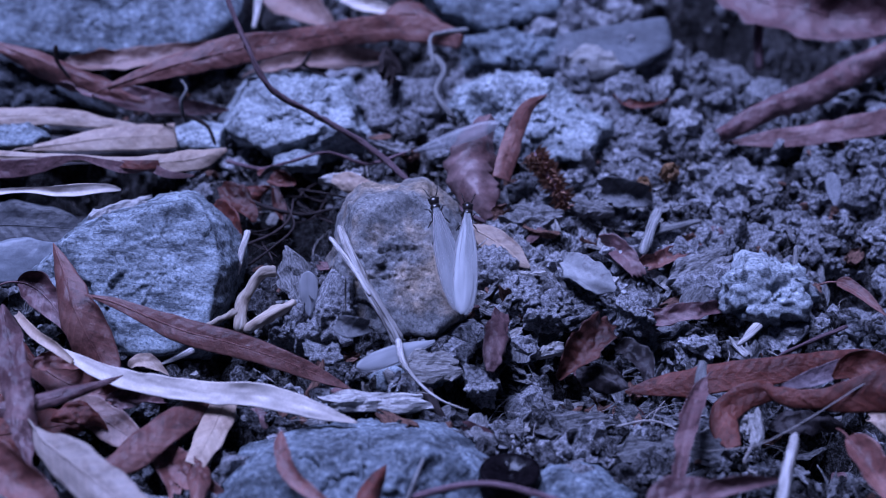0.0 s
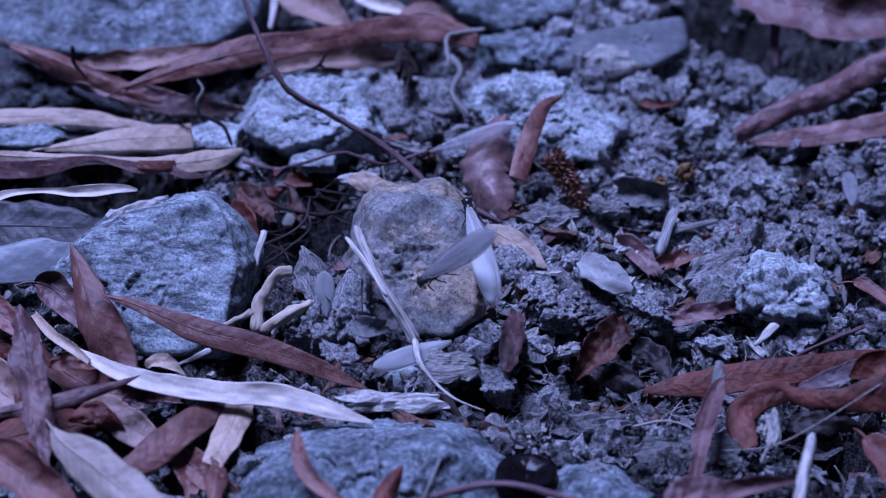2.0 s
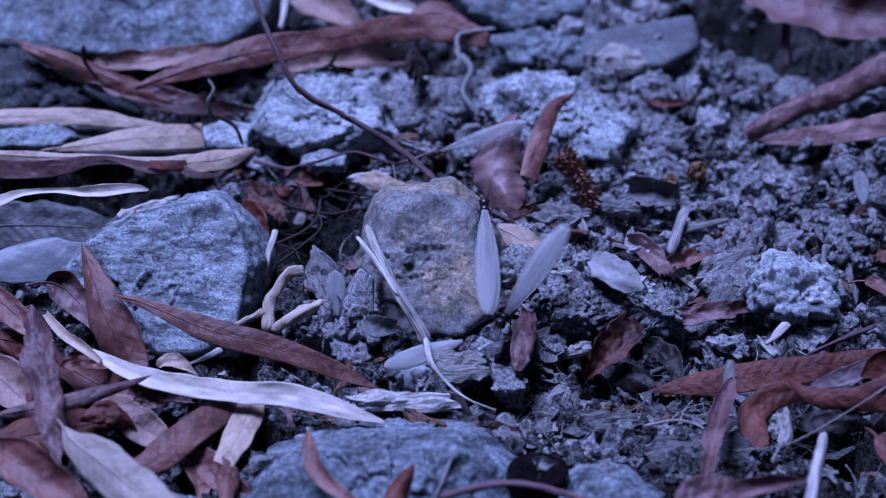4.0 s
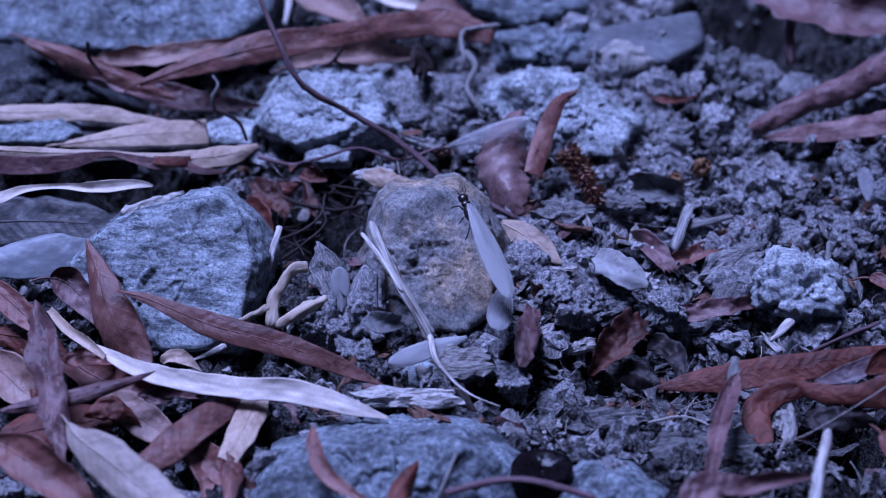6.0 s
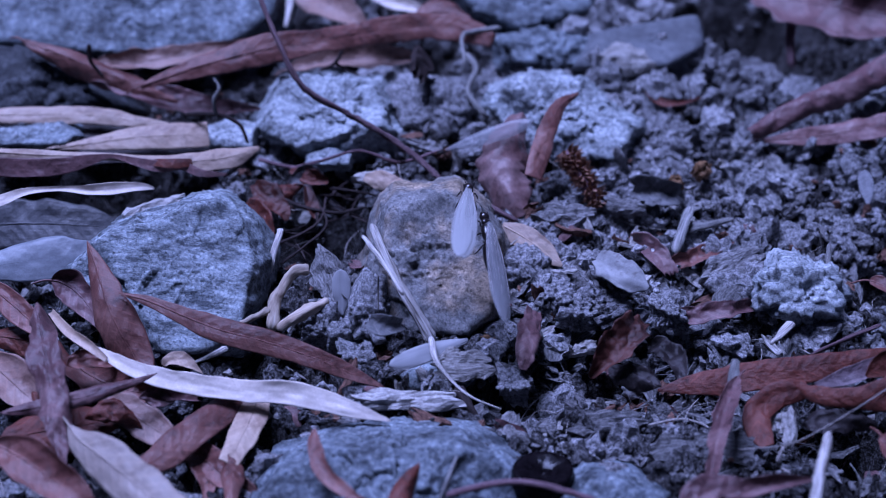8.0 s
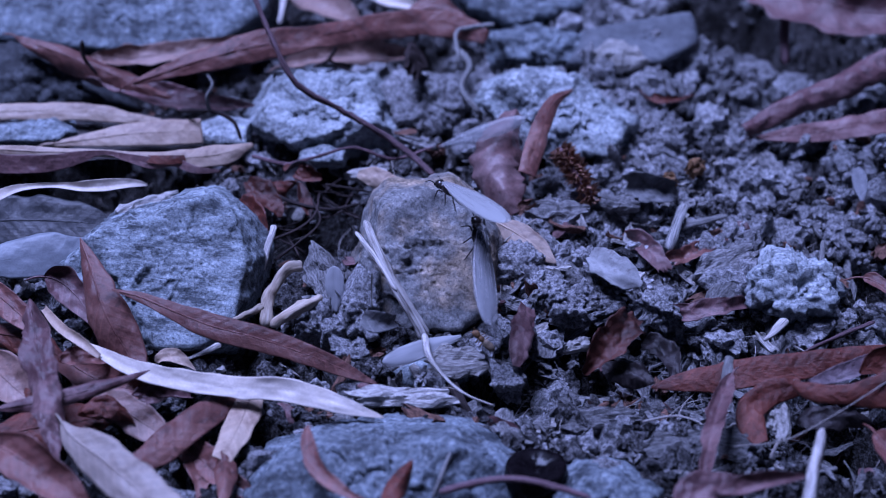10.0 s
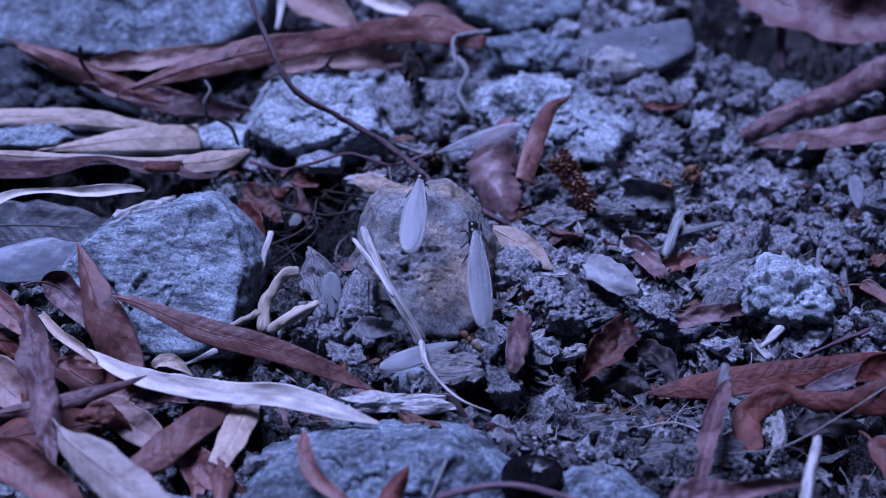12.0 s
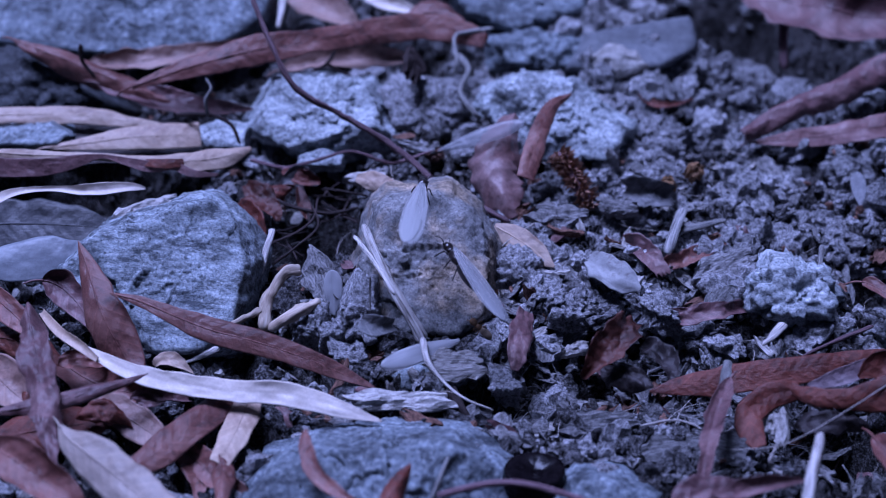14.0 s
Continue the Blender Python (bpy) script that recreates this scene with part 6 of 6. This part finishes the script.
stick("rootlet", "dark rootlet in a hollow", "root", WOOD_DARK, [(-22.67, 4.35, 4.00), (-19.18, 0.88, 5.00), (-15.45, 1.15, 4.00), (-12.33, 2.21, 4.00)], 0.26, 0.19, seed=239)
stick("rootlet", "dark rootlet in a hollow", "root", WOOD_DARK, [(-21.08, -8.01, 4.00), (-18.69, -6.30, 5.00), (-16.47, -2.24, 5.00), (-18.05, 3.00, 5.00)], 0.15, 0.11, seed=240, knobs=0.3)
stick("rootlet", "red rootlet in a hollow", "root", WOOD_DARK, [(-18.69, 3.78, 6.00), (-17.98, 1.93, 5.00), (-17.54, -0.93, 4.00)], 0.19, 0.16, seed=241)
stick("rootlet", "thin red-brown rootlet by the stone", "root", WOOD_DARK, [(-16.24, 4.61, 5.00), (-13.64, 3.85, 5.00), (-10.82, 4.35, 4.00)], 0.16, 0.11, seed=242, knobs=0.3)
scaly_shoot("rust-brown scaly shoot stub on the soil", [(10.30, 7.33, 8.00), (11.55, 5.65, 7.00), (13.94, 2.63, 4.00)], 1.75, 5)

# wood chips
chip("wood_chip", "grey rough wood chip lying on the soil", "wood chip", CHIP_PALE, (-6.96, -30.68, 4.60), 9.6, 2.1, 1.4, (38, 0, 3), 243)
chip("bark_chip", "pale bark chip under a fallen wing", "wood chip", CHIP_PALE, (-1.25, -26.53, 5.80), 5.4, 3.2, 1.0, (36, 0, -0), 244)
chip("wood_chip", "grey wood chip beside the stone", "wood chip", CHIP_GREY, (2.12, -19.53, 3.00), 4.55, 1.76, 1.2, (20, 0, 12), 245)
chip("wood_chip", "grey wood chip on the soil", "wood chip", CHIP_GREY, (9.99, 0.73, 4.00), 6.01, 2.18, 1.3, (20, 0, -7), 246)
chip("wood_chip", "brownish wood chip on the soil", "wood chip", CHIP_GREY, (16.59, 2.21, 4.00), 4.49, 2.20, 1.3, (20, 0, -17), 247)
chip("wood_chip", "grey wood chip standing in crumbs", "wood chip", CHIP_GREY, (10.14, -9.69, 3.00), 7.17, 2.81, 1.3, (30, 0, 52), 248)
chip("wood_chip", "dull brown-grey bark chip on the soil", "wood chip", CHIP_GREY, (3.80, -25.44, 3.00), 4.0, 1.8, 1.2, (20, 0, -29), 249)
chip("wood_chip", "tan wood chip on the soil", "wood chip", CHIP_PALE, (11.18, -21.05, 3.00), 2.98, 1.35, 1.0, (20, 0, 22), 250)
chip("wood_chip", "pale chip beside a straw", "wood chip", CHIP_PALE, (18.59, 29.84, 6.00), 6.4, 3.4, 1.1, (38, 0, -8), 251)
chip("wood_chip", "grey stump of splintered wood", "wood chip", CHIP_GREY, (-15.64, -11.21, 5.00), 8.45, 3.20, 2.0, (40, 0, -74), 252)
rock("soil_lump", "dark lump of soil against the upright stone", CLOD, (-10.68, -18.56, 6.00), [(-0.91, 0.07, 0.40, 2.02), (0.29, 0.43, 0.86, 3.39), (0.95, 0.00, 0.31, 1.92), (0.95, -0.31, -0.09, 2.35), (0.00, -0.75, -0.66, 2.91), (-0.98, -0.20, 0.05, 2.30), (-0.00, 0.79, -0.62, 4.00), (-0.22, -0.60, 0.77, 2.16)], 253, rough=0.8, grain=0.3, level=5)
rock("soil_lump", "grey crumbly lump of soil by a dry leaf", CLOD, (-13.93, -18.89, 3.00), [(0.18, -0.13, 0.98, 2.10), (-0.16, 0.07, 0.99, 1.96), (-0.83, -0.54, 0.17, 1.97), (-0.26, -0.95, -0.16, 2.62), (-0.20, 0.33, -0.92, 2.61), (-0.31, 0.50, 0.81, 1.99), (-0.79, 0.34, -0.51, 1.86), (0.00, 0.00, 1.00, 2.00), (0.00, 0.00, -1.00, 2.40), (1.00, 0.00, 0.00, 2.47), (-1.00, 0.00, 0.00, 1.86), (0.00, 1.00, 0.00, 2.31), (0.00, -1.00, 0.00, 1.84)], 290, rough=0.8, grain=0.35, level=5)
rock("soil_lump", "grey crumbly lump of soil by a dry leaf", CLOD, (-11.62, -22.08, 2.50), [(-0.36, 0.93, 0.10, 2.05), (0.58, 0.47, 0.67, 1.55), (-0.02, 0.95, -0.31, 1.65), (0.94, 0.16, -0.30, 1.76), (-0.01, 0.92, 0.38, 1.68), (0.89, 0.44, -0.12, 2.05), (-0.82, 0.06, -0.57, 1.75), (0.00, 0.00, 1.00, 1.94), (0.00, 0.00, -1.00, 1.85), (1.00, 0.00, 0.00, 1.91), (-1.00, 0.00, 0.00, 2.14), (0.00, 1.00, 0.00, 2.15), (0.00, -1.00, 0.00, 1.59)], 291, rough=0.8, grain=0.35, level=5)
rock("soil_lump", "grey crumbly lump of soil by root pieces", CLOD, (-16.48, -18.30, 3.50), [(-0.40, 0.89, -0.22, 2.23), (-0.82, 0.57, 0.01, 2.28), (0.38, -0.02, -0.92, 2.14), (0.31, -0.74, 0.60, 2.13), (0.83, -0.19, -0.53, 2.10), (-0.84, 0.53, -0.12, 2.09), (-0.27, -0.11, 0.96, 2.14), (0.00, 0.00, 1.00, 2.28), (0.00, 0.00, -1.00, 1.86), (1.00, 0.00, 0.00, 1.66), (-1.00, 0.00, 0.00, 1.77), (0.00, 1.00, 0.00, 1.76), (0.00, -1.00, 0.00, 1.85)], 292, rough=0.8, grain=0.35, level=5)
rock("soil_lump", "grey crumbly lump of soil beside the upright stone", CLOD, (5.13, -9.53, 3.50), [(0.25, 0.96, -0.15, 2.12), (-0.49, -0.27, -0.83, 1.95), (-0.24, -0.71, 0.66, 2.38), (0.64, -0.62, 0.45, 2.23), (0.93, 0.05, 0.36, 2.67), (0.84, -0.51, 0.18, 2.31), (-0.39, 0.91, -0.16, 2.27), (0.00, 0.00, 1.00, 2.45), (0.00, 0.00, -1.00, 2.36), (1.00, 0.00, 0.00, 2.73), (-1.00, 0.00, 0.00, 2.58), (0.00, 1.00, 0.00, 2.34), (0.00, -1.00, 0.00, 2.10)], 293, rough=0.8, grain=0.35, level=5)
rock("soil_lump", "grey crumbly lump of soil among chips", CLOD, (8.49, -13.18, 3.50), [(0.90, 0.38, -0.23, 2.03), (-0.59, -0.74, -0.31, 2.36), (-0.13, -0.79, -0.60, 2.23), (0.33, -0.45, -0.83, 2.00), (-0.31, -0.63, 0.71, 1.95), (0.60, 0.76, 0.26, 1.81), (0.31, 0.61, 0.73, 2.03), (0.00, 0.00, 1.00, 1.77), (0.00, 0.00, -1.00, 1.89), (1.00, 0.00, 0.00, 1.81), (-1.00, 0.00, 0.00, 1.97), (0.00, 1.00, 0.00, 2.03), (0.00, -1.00, 0.00, 2.22)], 294, rough=0.8, grain=0.35, level=5)
rock("soil_lump", "grey crumbly lump of soil among chips", CLOD, (3.78, -26.99, 3.00), [(0.72, 0.29, 0.63, 1.82), (-0.01, 1.00, 0.08, 1.72), (0.89, 0.18, -0.42, 1.93), (-0.16, -0.14, 0.98, 1.59), (0.86, 0.33, -0.38, 1.66), (-0.68, -0.61, -0.41, 1.56), (0.15, 0.32, 0.93, 1.80), (0.00, 0.00, 1.00, 1.54), (0.00, 0.00, -1.00, 1.84), (1.00, 0.00, 0.00, 1.41), (-1.00, 0.00, 0.00, 1.50), (0.00, 1.00, 0.00, 1.62), (0.00, -1.00, 0.00, 1.43)], 295, rough=0.8, grain=0.35, level=5)
rock("soil_lump", "grey crumbly lump of soil among chips", CLOD, (10.51, -15.64, 3.20), [(0.34, -0.29, -0.89, 2.06), (-0.44, 0.19, 0.88, 1.93), (0.63, 0.22, -0.75, 1.81), (0.97, 0.03, -0.26, 1.85), (0.75, 0.51, 0.41, 2.14), (-0.54, -0.28, -0.79, 1.72), (0.20, 0.03, 0.98, 1.70), (0.00, 0.00, 1.00, 1.75), (0.00, 0.00, -1.00, 2.07), (1.00, 0.00, 0.00, 1.86), (-1.00, 0.00, 0.00, 1.74), (0.00, 1.00, 0.00, 1.83), (0.00, -1.00, 0.00, 1.66)], 296, rough=0.8, grain=0.35, level=5)
rock("soil_lump", "grey crumbly lump of soil among chips", CLOD, (20.66, -15.64, 3.20), [(0.16, 0.97, -0.20, 1.69), (-0.69, -0.71, 0.15, 1.73), (0.95, -0.22, 0.20, 2.07), (0.67, -0.22, 0.71, 1.76), (-0.05, 0.78, -0.63, 1.90), (-0.53, -0.65, -0.54, 1.88), (-0.50, 0.11, 0.86, 2.39), (0.00, 0.00, 1.00, 2.03), (0.00, 0.00, -1.00, 1.89), (1.00, 0.00, 0.00, 2.37), (-1.00, 0.00, 0.00, 2.39), (0.00, 1.00, 0.00, 2.21), (0.00, -1.00, 0.00, 1.78)], 297, rough=0.8, grain=0.35, level=5)
leaf("small grey scrap of leaf at the stone foot", LEAF_GREY, (-10.85, -24.82, 10.00), (-8.96, -25.52, 10.00), (-7.33, -24.16, 9.00), 2.06, (0.00, -0.67, 0.74), seed=254, rib=False, ends=(0.1, 0.8), roll=0.3, fold=0.1, wave=0.2)
chip("wood_chip", "grey chip on top of the granite stone", "wood chip", CHIP_PALE, (-35.34, -3.64, 8.00), 7.04, 2.44, 1.6, (20, 0, 33), 255)
chip("wood_chip", "grey splintered chip among crumbs", "wood chip", CHIP_GREY, (28.26, -11.62, 3.00), 7.85, 3.24, 1.2, (30, 0, 58), 256)
chip("wood_chip", "pale grey chip of wood among crumbs", "wood chip", CHIP_GREY, (27.49, -7.24, 3.00), 7.71, 2.57, 1.2, (30, 0, 29), 257)
chip("wood_chip", "grey splintered wood chip near the front", "wood chip", CHIP_GREY, (20.24, -35.64, 3.00), 6.31, 2.57, 1.2, (25, 0, 14), 258)
chip("wood_chip", "grey splintered wood chip near the front", "wood chip", CHIP_GREY, (12.66, -32.41, 3.00), 7.36, 2.20, 1.2, (25, 0, 7), 259)
chip("wood_chip", "pale chip of wood near a fibre", "wood chip", CHIP_PALE, (29.30, -33.08, 4.00), 2.45, 1.95, 0.8, (40, 0, 0), 260)
chip("wood_chip", "pale strip chip near a fibre", "wood chip", CHIP_PALE, (30.70, -34.82, 4.50), 4.82, 1.42, 0.8, (30, 0, -96), 261)
chip("wood_chip", "grey chip near the front edge", "wood chip", CHIP_GREY, (2.55, -35.24, 3.00), 6.77, 2.82, 1.4, (25, 0, -17), 262)
chip("wood_chip", "tan chip beside the cupped leaf", "wood chip", CHIP_GREY, (-5.52, 12.71, 5.00), 4.2, 1.1, 0.7, (30, 0, -20), 263)
chip("wood_chip", "pale chip at the stone's foot", "wood chip", CHIP_PALE, (-11.84, 6.45, 5.00), 4.51, 1.33, 0.9, (25, 0, 9), 264)
chip("seed_husk", "amber seed husk on the soil", "seed", AMBER, (26.05, 8.49, 4.60), 1.9, 1.6, 1.7, (25, 0, 30), 265)
chip("seed_husk", "amber seed husk on the soil", "seed", AMBER, (22.93, 5.97, 4.60), 1.7, 1.2, 1.4, (25, 0, -75), 266)

# shed wings and seeds
shed_wing("fallen milky insect wing under a fibre", (-0.80, -24.10, 7.00), (-8.70, -27.59, 6.50), 2.0, (0.00, -0.62, 0.78), 267)
shed_wing("fallen milky insect wing leaning upright", (-14.01, -16.60, 4.00), (-14.16, -13.99, 8.00), 2.02, (0.00, -0.67, 0.74), 268)
shed_wing("fallen translucent insect wing on a leaf", (-3.32, 6.96, 8.50), (6.63, 8.88, 11.20), 1.9, (0.00, -0.62, 0.78), 269, WING_FAINT)
shed_wing("fallen insect wing far off on the soil", (44.19, 2.74, 4.00), (44.81, 9.27, 4.00), 1.83, (0.00, -0.60, 0.80), 270, WING_FAINT)
seed_pod("glossy black hollow seed pod lying by a stone", (6.34, -41.46, 4.50))

# insects
TERMITE_A = winged_insect("dark winged termite with folded milky wings crawling on the stone", 1.05, 2.0, 3, WING_SHADED)
TERMITE_B = winged_insect("dark winged termite with long milky wings at the stone's top", 1.02, 2.0, 8, WING)
WORKER = worker("small amber worker termite at the foot of the stone")


def motions():
    walk(TERMITE_A, [
        (0.0, pose(-0.00089, -0.01337, 0.01607, 9.2, 27.3, -75.8)),
        (0.3, pose(-0.00180, -0.01372, 0.01577, 12.1, 29.1, -71.0)),
        (0.5, pose(-0.00257, -0.01401, 0.01557, 15.2, 20.9, -66.7)),
        (0.7, pose(-0.00267, -0.01473, 0.01513, 21.1, 3.8, -61.0)),
        (1.0, pose(-0.00376, -0.01469, 0.01513, 27.6, 1.4, -50.4)),
        (1.2, pose(-0.00404, -0.01527, 0.01461, 28.9, 3.1, -46.8)),
        (1.5, pose(-0.00340, -0.01740, 0.01308, 34.1, -22.0, -37.6)),
        (1.7, pose(-0.00369, -0.01881, 0.01196, 41.4, -33.4, -29.2)),
        (2.0, pose(-0.00292, -0.01978, 0.01127, 52.6, -48.1, -25.2)),
        (2.2, pose(-0.00316, -0.02158, 0.00946, 16.4, -3.8, 62.5)),
        (2.5, pose(0.00012, -0.02269, 0.00848, -2.0, -11.9, 92.7)),
        (2.7, pose(0.00182, -0.02322, 0.00790, -9.3, -11.7, 103.0)),
        (3.0, pose(0.00234, -0.02345, 0.00771, -12.7, -10.4, 107.9)),
        (3.2, pose(0.00268, -0.02366, 0.00758, -15.2, -6.0, 110.6)),
        (3.6, pose(0.00283, -0.02157, 0.00662, -2.3, -39.7, 93.6)),
        (4.0, pose(0.00308, -0.01917, 0.00472, 24.8, -32.1, 48.9)),
        (4.3, pose(0.00327, -0.01764, 0.00403, 37.4, -14.4, 18.0)),
        (4.8, pose(0.00340, -0.01532, 0.00400, 25.8, 31.3, -47.1)),
        (5.3, pose(0.00333, -0.01438, 0.00421, -4.0, -18.0, -93.4)),
        (5.8, pose(0.00311, -0.01444, 0.00415, -5.8, -18.0, -94.9)),
        (6.0, pose(0.00303, -0.01513, 0.00489, -5.8, -18.1, -94.9)),
        (6.2, pose(0.00289, -0.01564, 0.00574, -5.1, -16.9, -94.4)),
        (6.5, pose(0.00259, -0.01518, 0.00974, -2.6, -3.0, -93.0)),
        (6.7, pose(0.00241, -0.01496, 0.01110, -1.4, 4.4, -91.7)),
        (7.0, pose(0.00158, -0.01545, 0.01325, -13.6, 11.4, -88.2)),
        (7.3, pose(0.00034, -0.01578, 0.01435, -22.4, 15.1, -80.7)),
        (7.5, pose(0.00009, -0.01650, 0.01395, -31.5, 10.6, -77.8)),
        (7.7, pose(0.00028, -0.01566, 0.01464, -32.8, 14.8, -76.8)),
        (8.0, pose(0.00001, -0.01515, 0.01508, -38.4, 19.7, -80.3)),
        (8.2, pose(-0.00022, -0.01477, 0.01540, -40.4, 25.4, -80.6)),
        (10.3, pose(0.00010, -0.01603, 0.01413, -22.9, 15.8, -83.6)),
        (10.5, pose(-0.00004, -0.01621, 0.01397, -20.0, 14.9, -80.5)),
        (11.0, pose(0.00043, -0.01626, 0.01392, -17.3, 13.8, -79.8)),
        (11.5, pose(0.00003, -0.01543, 0.01454, -16.1, 18.4, -82.2)),
        (12.0, pose(0.00026, -0.01553, 0.01448, -18.5, 16.6, -85.4)),
        (12.5, pose(0.00009, -0.01533, 0.01462, -18.0, 18.1, -84.9)),
        (12.7, pose(-0.00015, -0.01610, 0.01411, -25.8, 14.5, -83.9)),
        (13.0, pose(-0.00214, -0.01753, 0.01323, -34.0, 6.0, -74.0)),
        (13.2, pose(-0.00280, -0.01814, 0.01278, -31.9, 2.1, -69.0)),
        (13.5, pose(-0.00308, -0.01751, 0.01322, -25.5, 4.7, -62.7)),
        (13.7, pose(-0.00281, -0.01798, 0.01286, -26.4, 2.9, -62.9)),
        (14.0, pose(-0.00258, -0.01796, 0.01288, -26.7, 2.4, -63.0)),
    ])
    walk(TERMITE_B, [
        (0.0, pose(0.00251, -0.01391, 0.01565, -1.6, 24.9, -92.4)),
        (0.3, pose(0.00202, -0.01348, 0.01596, -0.8, 33.5, -91.2)),
        (0.5, pose(0.00194, -0.01335, 0.01607, -0.2, 36.4, -90.3)),
        (0.7, pose(0.00222, -0.01337, 0.01606, 0.1, 32.2, -89.9)),
        (1.0, pose(0.00134, -0.01328, 0.01614, 5.5, 28.8, -81.5)),
        (1.2, pose(0.00070, -0.01351, 0.01597, 9.9, 25.0, -74.9)),
        (1.5, pose(0.00044, -0.01342, 0.01603, 12.8, 27.0, -70.0)),
        (1.7, pose(0.00062, -0.01352, 0.01597, 11.5, 23.4, -72.5)),
        (2.0, pose(0.00086, -0.01357, 0.01596, 9.2, 19.8, -76.4)),
        (2.2, pose(0.00091, -0.01356, 0.01597, 5.6, 20.1, -81.7)),
        (2.5, pose(0.00080, -0.01339, 0.01606, 3.8, 28.4, -84.1)),
        (2.7, pose(0.00104, -0.01318, 0.01620, 4.7, 39.7, -82.6)),
        (3.0, pose(0.00101, -0.01314, 0.01623, 5.1, 40.0, -82.1)),
        (3.2, pose(0.00112, -0.01317, 0.01621, 5.0, 40.0, -82.1)),
        (5.3, pose(0.00149, -0.01403, 0.01569, -3.9, 10.4, -95.3)),
        (5.5, pose(0.00099, -0.01391, 0.01570, 1.2, 18.5, -88.3)),
        (5.8, pose(-0.00094, -0.01387, 0.01575, -4.5, 21.3, -73.5)),
        (6.0, pose(-0.00158, -0.01374, 0.01591, -8.6, 23.4, -65.1)),
        (6.2, pose(-0.00165, -0.01359, 0.01606, -11.1, 21.3, -68.2)),
        (6.5, pose(-0.00211, -0.01298, 0.01655, -12.0, 24.9, -69.7)),
        (6.7, pose(-0.00273, -0.01301, 0.01655, -8.4, 18.9, -64.5)),
        (7.0, pose(-0.00210, -0.01272, 0.01673, -6.7, 20.5, -73.0)),
        (7.3, pose(-0.00109, -0.01262, 0.01688, -11.8, 11.5, -90.7)),
        (7.5, pose(-0.00088, -0.01268, 0.01684, -9.8, 9.8, -91.1)),
        (7.7, pose(-0.00108, -0.01240, 0.01705, -4.9, 11.1, -88.0)),
        (8.0, pose(-0.00084, -0.01303, 0.01672, -5.8, -1.9, -93.3)),
        (8.2, pose(-0.00023, -0.01333, 0.01655, -10.5, -7.5, -101.4)),
        (10.3, pose(-0.00412, -0.01306, 0.01670, 12.5, -11.8, -45.4)),
        (10.5, pose(-0.00510, -0.01318, 0.01654, 17.0, -11.1, -41.3)),
        (10.8, pose(-0.00573, -0.01305, 0.01670, 8.2, -7.9, -48.2)),
        (11.0, pose(-0.00571, -0.01310, 0.01672, 3.0, -7.7, -52.6)),
        (11.2, pose(-0.00617, -0.01302, 0.01679, 3.9, -8.7, -51.9)),
        (11.3, pose(-0.00668, -0.01297, 0.01687, 0.8, -9.4, -54.6)),
        (11.5, pose(-0.00654, -0.01308, 0.01677, 3.7, -9.8, -59.1)),
        (11.7, pose(-0.00617, -0.01180, 0.01773, -3.2, -0.6, -73.5)),
        (12.0, pose(-0.00489, -0.01190, 0.01760, -10.0, 1.5, -94.6)),
        (12.2, pose(-0.00461, -0.01266, 0.01706, -12.6, -3.6, -97.6)),
        (12.5, pose(-0.00445, -0.01229, 0.01731, -13.3, -0.9, -100.3)),
        (12.7, pose(-0.00461, -0.01269, 0.01703, -11.9, -3.5, -98.7)),
        (13.0, pose(-0.00451, -0.01269, 0.01702, -10.6, -3.6, -98.4)),
        (13.2, pose(-0.00457, -0.01226, 0.01731, -7.3, 0.5, -95.7)),
        (13.5, pose(-0.00447, -0.01238, 0.01726, -7.8, -2.2, -97.2)),
        (13.7, pose(-0.00451, -0.01255, 0.01717, -6.1, -4.6, -95.7)),
        (14.0, pose(-0.00469, -0.01277, 0.01703, -5.6, -6.9, -96.1)),
    ])
    walk(WORKER, [
        (0.0, pose(0.00272, -0.01852, 0.00252, 43.1, 32.7, -29.9)),
        (3.2, pose(0.00269, -0.01837, 0.00264, 43.1, 32.7, -29.9)),
        (5.3, pose(0.00188, -0.01876, 0.00232, 43.1, 32.7, -29.9)),
        (8.2, pose(0.00114, -0.02090, 0.00444, 43.1, 32.7, -29.9)),
        (10.3, pose(0.00063, -0.02339, 0.00693, 43.1, 32.7, -29.9)),
        (11.0, pose(0.00034, -0.02287, 0.00736, 43.1, 32.7, -29.9)),
        (12.0, pose(-0.00013, -0.02307, 0.00720, 43.1, 32.7, -29.9)),
        (12.5, pose(-0.00026, -0.02281, 0.00741, 43.1, 32.7, -29.9)),
        (13.0, pose(-0.00058, -0.02213, 0.00798, 43.1, 32.7, -29.9)),
        (14.0, pose(0.00061, -0.02227, 0.00786, 43.1, 32.7, -29.9)),
    ])


motions()
